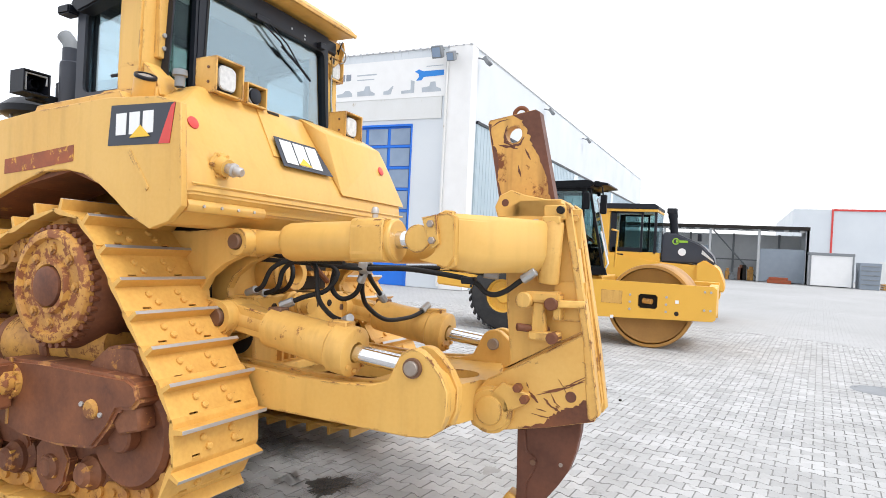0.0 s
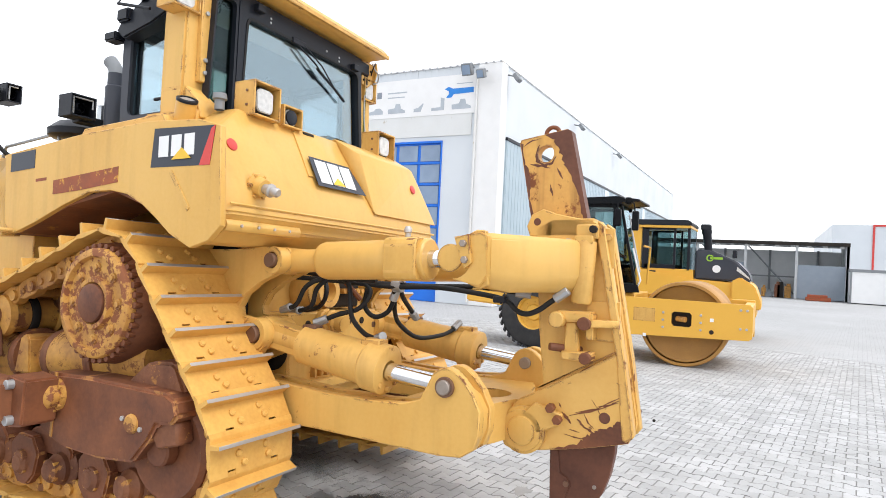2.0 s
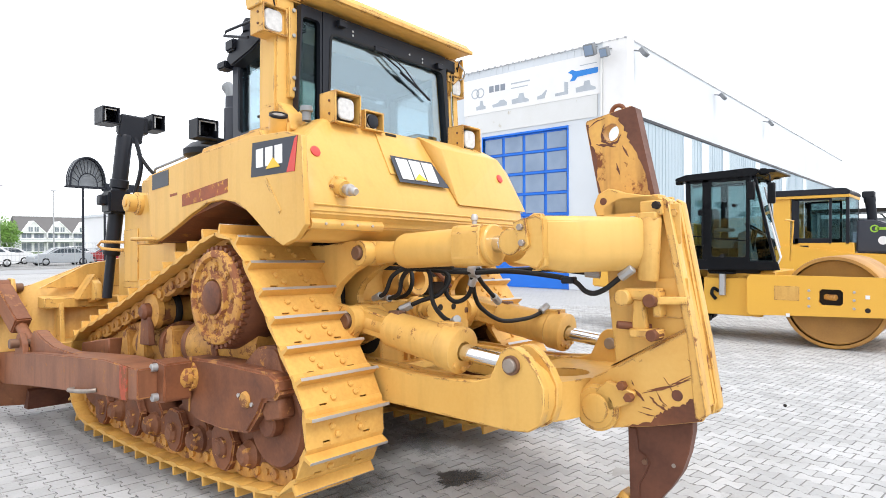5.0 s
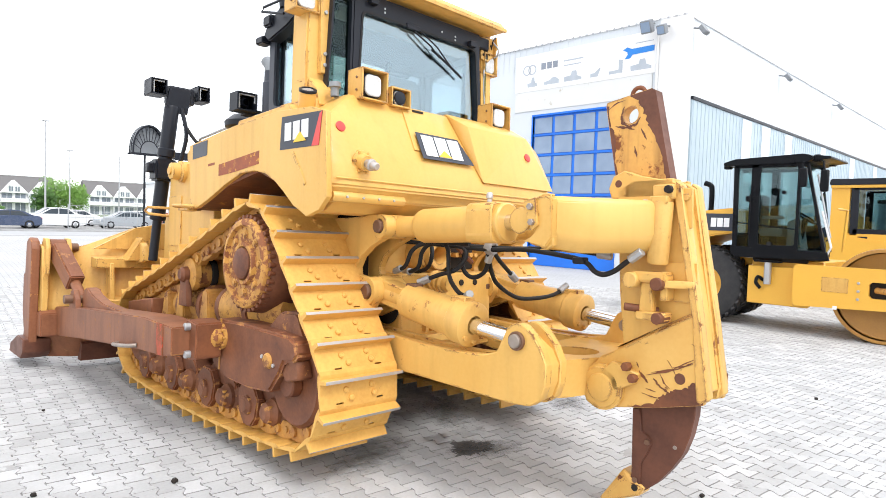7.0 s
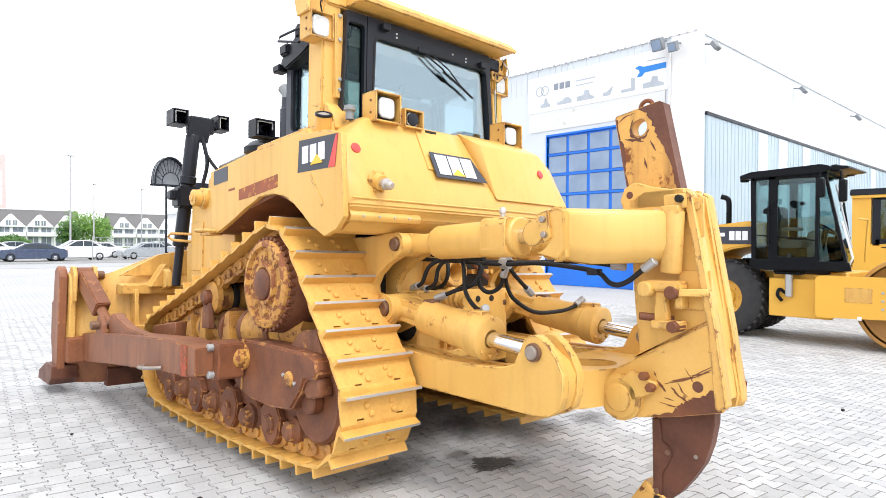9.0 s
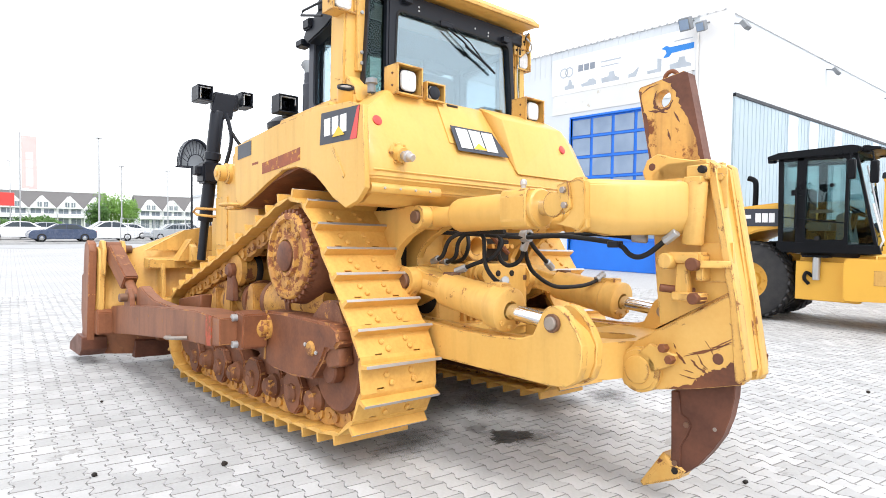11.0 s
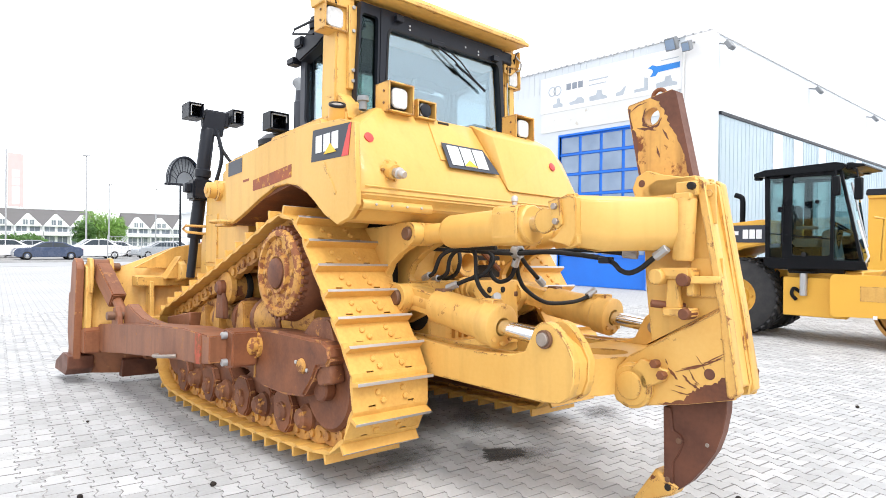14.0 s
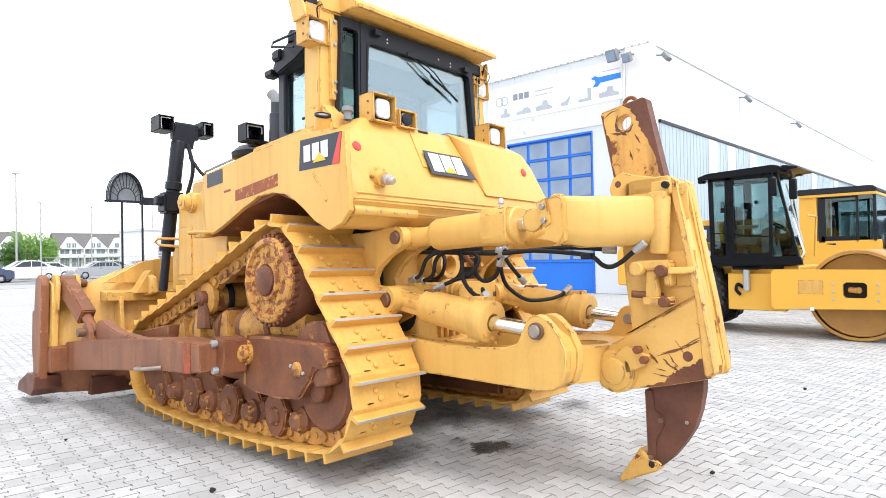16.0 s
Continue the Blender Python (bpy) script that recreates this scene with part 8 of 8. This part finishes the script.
def tree(x, y, h, w, mat, seed, label):
    rg = random.Random(seed)
    t = thing("tree", label, "tree", pose(x, y, 0))
    part("trunk", lathe([(0, 0.22), (0.5, 0.14), (1, 0.06), (1, 0)], (0, 0, 0), (0, 0, h * 0.75), 8), M_bark, t)
    for k in range(5):
        a = rg.uniform(0, 6.28)
        part("limb", rod((0, 0, h * (0.25 + 0.08 * k)), (w * 0.3 * math.cos(a), w * 0.3 * math.sin(a), h * (0.5 + 0.08 * k)), 0.05, 6), M_bark, t)
    verts, faces = [], []
    for _ in range(4200):
        a, b, r = rg.uniform(0, 6.283), rg.uniform(-1, 1), rg.random() ** 0.4
        lump = 1 + 0.22 * math.sin(3 * a + seed) + 0.16 * math.sin(5 * b * 2 + a * 2)
        px, py, pz = w / 2 * r * lump * math.sqrt(1 - b * b) * math.cos(a), w / 2 * r * lump * math.sqrt(1 - b * b) * math.sin(a), h * 0.58 + h * 0.42 * r * b * lump
        s = rg.uniform(0.09, 0.20)
        u = Vector((rg.uniform(-1, 1), rg.uniform(-1, 1), rg.uniform(-1, 1))).normalized()
        v = u.orthogonal().normalized()
        c = Vector((px, py, max(pz, 0.4)))
        i = len(verts)
        verts += [c - u * s, c + v * s * 0.6, c + u * s, c - v * s * 0.6]
        faces.append((i, i + 1, i + 2, i + 3))
    me = bpy.data.meshes.new("crown")
    me.from_pydata([tuple(v) for v in verts], [], faces)
    me.materials.append(mat)
    o = new("crown", me)
    o.parent = t


tree(24.6, 120, 7.0, 6.6, M_leaf, 3, "broad light-green tree between the houses")
tree(21.9, 117, 4.8, 3.4, M_leafdark, 4, "dark green bushy tree beside the houses")
tree(27.6, 122, 6.0, 5.0, M_leaf, 6, "light-green tree between the houses")
for k, x in enumerate((-14, -8, -2, 4, 10)):
    tree(x, 95, 2.2, 6.0, M_leafdark, 20 + k, "low dark hedge bush behind the car park")

for x, y, hgt in ((10.0, 60, 9.2), (15.5, 75, 8.0), (21.5, 78, 8.0), (31, 84, 9.5), (6.5, 90, 9.0)):
    lp = thing("street_lamp", "slim grey street lamp mast", "street lamp", pose(x, y, 0), group="street lamps")
    part("mast", lathe([(0, 0.09), (1, 0.05), (1, 0)], (0, 0, 0), (0, 0, hgt), 10), M_zinc, lp)
    part("lamp_head", box(-0.28, 0.28, -0.14, 0.14, hgt, hgt + 0.10, 0.03), M_zinc, lp)

# canopy: an arched lattice bay on two slim posts, with a flat lattice wing running on from it
cp = thing("canopy", "arched canopy of dark steel lattice on two slim posts", "canopy", pose(8.30, 30.2, 0))
ARC = [(0.02 - 0.80 * math.cos(math.pi * k / 12), 4.65 + 1.42 * math.sin(math.pi * k / 12) ** 0.85) for k in range(13)]
for y in (0, 0.25, 0.5):
    part("arch", hose([(x, y, z) for x, z in ARC], 0.05, 6), M_black, cp)
for x, z in ARC:
    part("lath", rod((x, -0.05, z), (x, 0.55, z), 0.03, 6), M_black, cp)
for k in range(1, 12):
    x, z = ARC[k]
    part("web_bar", rod((x, 0, z), (x * 0.55, 0, 4.65 + (z - 4.65) * 0.45), 0.018, 6), M_black, cp)
part("gable_mesh", prism([(x * 0.97, 4.65 + (z - 4.65) * 0.97) for x, z in ARC], "y", 0.24, 0.26, 0), M_grey, cp, "grey mesh end wall")
part("inner_arch", hose([(x * 0.55, 0, 4.65 + (z - 4.65) * 0.45) for x, z in ARC], 0.025, 6), M_black, cp)
part("sheet", prism([(x * 1.02, z + 0.045) for x, z in ARC] + [(x, z + 0.02) for x, z in ARC[::-1]], "y", 0.02, 0.48, 0), M_grey, cp, "grey translucent roof sheet")
for y in (0, 0.5):
    part("tie_beam", box(-0.88, 0.88, y - 0.04, y + 0.04, 4.58, 4.66, 0.01), M_black, cp)
part("wing", box(0.86, 3.4, 0.0, 0.5, 4.60, 4.68, 0.01), M_grey, cp, "flat wing of the canopy")
for y in (0, 0.5):
    part("wing_beam", box(0.84, 3.4, y - 0.04, y + 0.04, 4.50, 4.86, 0.01), M_black, cp)
for x in (-0.22, 0.78):
    part("post", rod((x, 0, 0), (x, 0, 4.62), 0.055, 10), M_black, cp)

gh = thing("gate_house", "low white flat-roofed gate building behind the canopy", "building", pose(21.5, 62, 0))
part("wall", box(0, 9, 0, 7, 0, 4.6, 0), M_render, gh)
part("roof_edge", box(-0.15, 9.15, -0.15, 7.15, 4.6, 4.85, 0.02), M_clad, gh)
part("louvre", merge(*[box(1.3, 2.3, -0.08, 0.0, 0.9 + 0.3 * k, 1.08 + 0.3 * k, 0) for k in range(7)]), M_signdark, gh, "dark louvre slats")

fl = thing("banner_flag", "tall faded pink banner with white bars on a mast", "flag", pose(4.0, 60, 0))
part("mast", rod((0, 0, 0), (0, 0, 9.2), 0.06, 8), M_zinc, fl)
part("cloth", prism([(0.1, 4.4), (0.1, 8.9), (1.2, 8.85), (1.25, 4.35)], "y", -0.02, 0.02, 0), surface("faded_red_cloth", (0.88, 0.50, 0.48), 0.8, tint=(0.84, 0.44, 0.42), bump=0.0), fl)
for z, hgt in ((4.6, 1.5), (6.2, 0.6), (6.9, 0.6)):
    part("bar", box(0.42, 0.94, -0.03, -0.022, z, z + hgt, 0), M_white, fl)
sr = thing("red_sign", "plain red sign box on a low post", "sign", pose(2.0, 60, 0))
part("box", box(-0.5, 1.6, 0, 0.2, 2.9, 4.0, 0.02), M_red, sr)
part("post", box(0.4, 0.6, 0.05, 0.15, 0, 2.9, 0.01), M_zinc, sr)

# ---- small things on the ground ----
def blot(name, c, size, seed, mat, label, cat, h=0.0016):
    rg = random.Random(seed)
    pts = []
    for k in range(64):
        a = 2 * math.pi * k / 64
        r = size * (0.72 + 0.16 * math.sin(3 * a + seed) + 0.40 * rg.random() * (1 if k % 2 else 0.3) + (0.22 if k % 9 == 0 else 0))
        pts.append((c[0] + r * math.cos(a), c[1] + r * 0.75 * math.sin(a)))
    return solid(name, prism(pts, "z", -0.004, h, 0), mat, label, cat)


M_oil = surface("oily_stain", (0.045, 0.043, 0.04), 0.35, tint=(0.12, 0.115, 0.11), spread=1.0, scale=7, bump=0.1)
M_damp = surface("damp_stain", (0.27, 0.265, 0.255), 0.7, tint=(0.34, 0.335, 0.325), spread=1.0, scale=9, bump=0.1)


def smear_material(name, color, strength):
    """Ground-in grime that thins out towards its edge in broken patches."""
    m = surface(name, color, 0.8, tint=tuple(c * 0.7 for c in color), spread=1.0, scale=9, bump=0.1)
    n, l = m.node_tree.nodes, m.node_tree.links
    tc, ln, ns, rp, mu = n.new("ShaderNodeTexCoord"), n.new("ShaderNodeVectorMath"), n.new("ShaderNodeTexNoise"), n.new("ShaderNodeMapRange"), n.new("ShaderNodeMath")
    ln.operation = "LENGTH"
    l.new(tc.outputs["Object"], ln.inputs[0])
    ns.inputs["Scale"].default_value, ns.inputs["Detail"].default_value, ns.inputs["Roughness"].default_value = 4.0, 8, 0.7
    l.new(tc.outputs["Object"], ns.inputs["Vector"])
    rp.inputs[1].default_value, rp.inputs[2].default_value, rp.inputs[3].default_value, rp.inputs[4].default_value = 0.0, 1.0, 0.42, -0.50
    l.new(ln.outputs["Value"], rp.inputs[0])
    mu.operation = "ADD"
    l.new(ns.outputs[0], mu.inputs[0])
    l.new(rp.outputs[0], mu.inputs[1])
    ed = n.new("ShaderNodeMapRange")
    ed.inputs[1].default_value, ed.inputs[2].default_value, ed.inputs[4].default_value = 0.45, 0.95, strength
    l.new(mu.outputs[0], ed.inputs[0])
    l.new(ed.outputs[0], n["Principled BSDF"].inputs["Alpha"])
    return m


M_grime = smear_material("ground_in_grime", (0.12, 0.117, 0.11), 0.30)
for x, y, a, b, turn in ((-0.60, 0.05, 0.9, 0.5, 20), (0.55, 0.45, 1.0, 0.5, 60), (0.15, -0.42, 0.7, 0.45, -15), (1.70, -0.1, 0.6, 0.45, 30)):
    g = solid("grime_smear", prism(disc_outline((0, 0), 0.98, 0, 360, 40)[:-1], "z", 0.0022, 0.0026, 0), M_grime, "dark ground-in grime on the paving round the machine", "stain", group="grime on the paving")
    g.matrix_basis = pose(x, y, 0, 0, 0, turn) @ Matrix.Diagonal((a, b, 1, 1))
blot("oil_stain", (0.08, -0.33), 0.20, 3, M_oil, "dark oil stain on the paving behind the tracks", "stain")
blot("oil_stain", (0.97, -1.2), 0.10, 5, M_damp, "faint round damp stain on the paving", "stain")
blot("oil_stain", (0.10, -1.45), 0.06, 8, M_damp, "faint round damp stain on the paving", "stain")
for x, y, r, sd in ((-1.87, 0.47, 0.021, 1), (-2.58, 0.80, 0.019, 2), (-2.15, 2.6, 0.013, 3), (0.6, -1.9, 0.018, 4), (-0.9, -1.2, 0.014, 5), (3.9, -1.7, 0.02, 6)):
    b = bmesh.new()
    bmesh.ops.create_icosphere(b, subdivisions=2, radius=r)
    rg = random.Random(sd)
    for v in b.verts:
        v.co = v.co * (1 + rg.uniform(-0.25, 0.2))
        v.co.z *= 0.7
    solid("pebble", turned(b, Matrix.Translation((x, y, r * 0.55))), M_dark, "small dark clod lying on the paving", "pebble", group="clods on the paving")
mh = thing("manhole_cover", "round grey manhole cover in the paving", "manhole", pose(6.74, -4.72, 0))
part("ring", ring((0, 0, -0.02), (0, 0, 0.003), 0.36, 0.31, 40), M_grey, mh)
part("lid", lathe([(0, 0.31), (1, 0.305), (1, 0)], (0, 0, -0.02), (0, 0, 0.002), 40), M_grey, mh)


# ---- paving stones: each its own piece near the walk, one joined sheet of them beyond ----
def paving():
    half, h0, h1 = 0.091, 0.052, 0.080
    step_v = h0 + h1
    outer, inner = bone(h0, h1, half, 0.0028), bone(h0, h1, half, 0.0052)
    ca, sa = math.cos(PAVE_TURN), math.sin(PAVE_TURN)
    verts = [(x, y, -0.007) for x, y in outer] + [(x, y, 0.0) for x, y in inner]
    faces = [tuple(range(23, 11, -1))] + [((i + 1) % 12, i, 12 + i, 12 + (i + 1) % 12) for i in range(12)]
    one = bpy.data.meshes.new("paver")
    one.from_pydata(verts, [], faces)
    one.materials.append(M_paver)
    one.materials.append(M_bed)
    bmn = bmesh.new()
    bmn.from_mesh(one)
    bmesh.ops.recalc_face_normals(bmn, faces=bmn.faces)
    bmn.to_mesh(one)
    bmn.free()
    flip = one.polygons[0].normal.z < 0
    if flip:
        faces = [f[::-1] for f in faces]
        one.flip_normals()
    faces = [tuple(p.vertices) for p in one.polygons]
    for k, p in enumerate(one.polygons):
        p.material_index = 1 if k else 0
    pave = solid("paving_bed", prism(disc_outline((1.0, 0.5), 12.22, 0, 360, 64)[:-1], "z", -0.0110, -0.0055, 0), M_bed, "sand bed of the concrete stone paving", "pavement", kind="structure")
    rg = random.Random(11)
    av, af = [], []
    placed = 0
    base = np.array(verts)
    near = []
    for j in range(-96, 97):
        for i in range(-75, 76):
            u, v = i * 2 * half + (half if j % 2 else 0), j * step_v
            x, y = u * ca - v * sa + 1.0, u * sa + v * ca + 0.5
            if math.hypot(x - 1.0, y - 0.5) > 12.3:
                continue
            d = math.hypot(x + 0.9, y + 1.7)
            if d < 1.50 and placed < 300:
                near.append((x, y))
                placed += 1
                continue
            k = len(av)
            tz, tx, ty = rg.uniform(-0.002, 0.0015), rg.uniform(-0.006, 0.006), rg.uniform(-0.006, 0.006)
            for bx, by, bz in verts:
                av.append((bx * ca - by * sa + x, bx * sa + by * ca + y, bz + tz + bx * tx + by * ty))
            af += [tuple(q + k for q in f) for f in faces]
    me = bpy.data.meshes.new("paving_stones")
    me.from_pydata(av, [], af)
    me.materials.append(M_paver)
    me.materials.append(M_bed)
    me.polygons.foreach_set("material_index", np.tile(np.array([0] + [1] * 12, dtype=np.int32), len(af) // 13))
    o = new("paving_stones", me)
    o.parent = pave
    tagged(o, "pale concrete interlocking stones", kind="stuff")
    for x, y in near:
        p = new("paver", one)
        p.parent = pave
        p.matrix_basis = pose(x, y, rg.uniform(-0.002, 0.0015), rg.uniform(-0.3, 0.3), rg.uniform(-0.3, 0.3), math.degrees(PAVE_TURN))


paving()
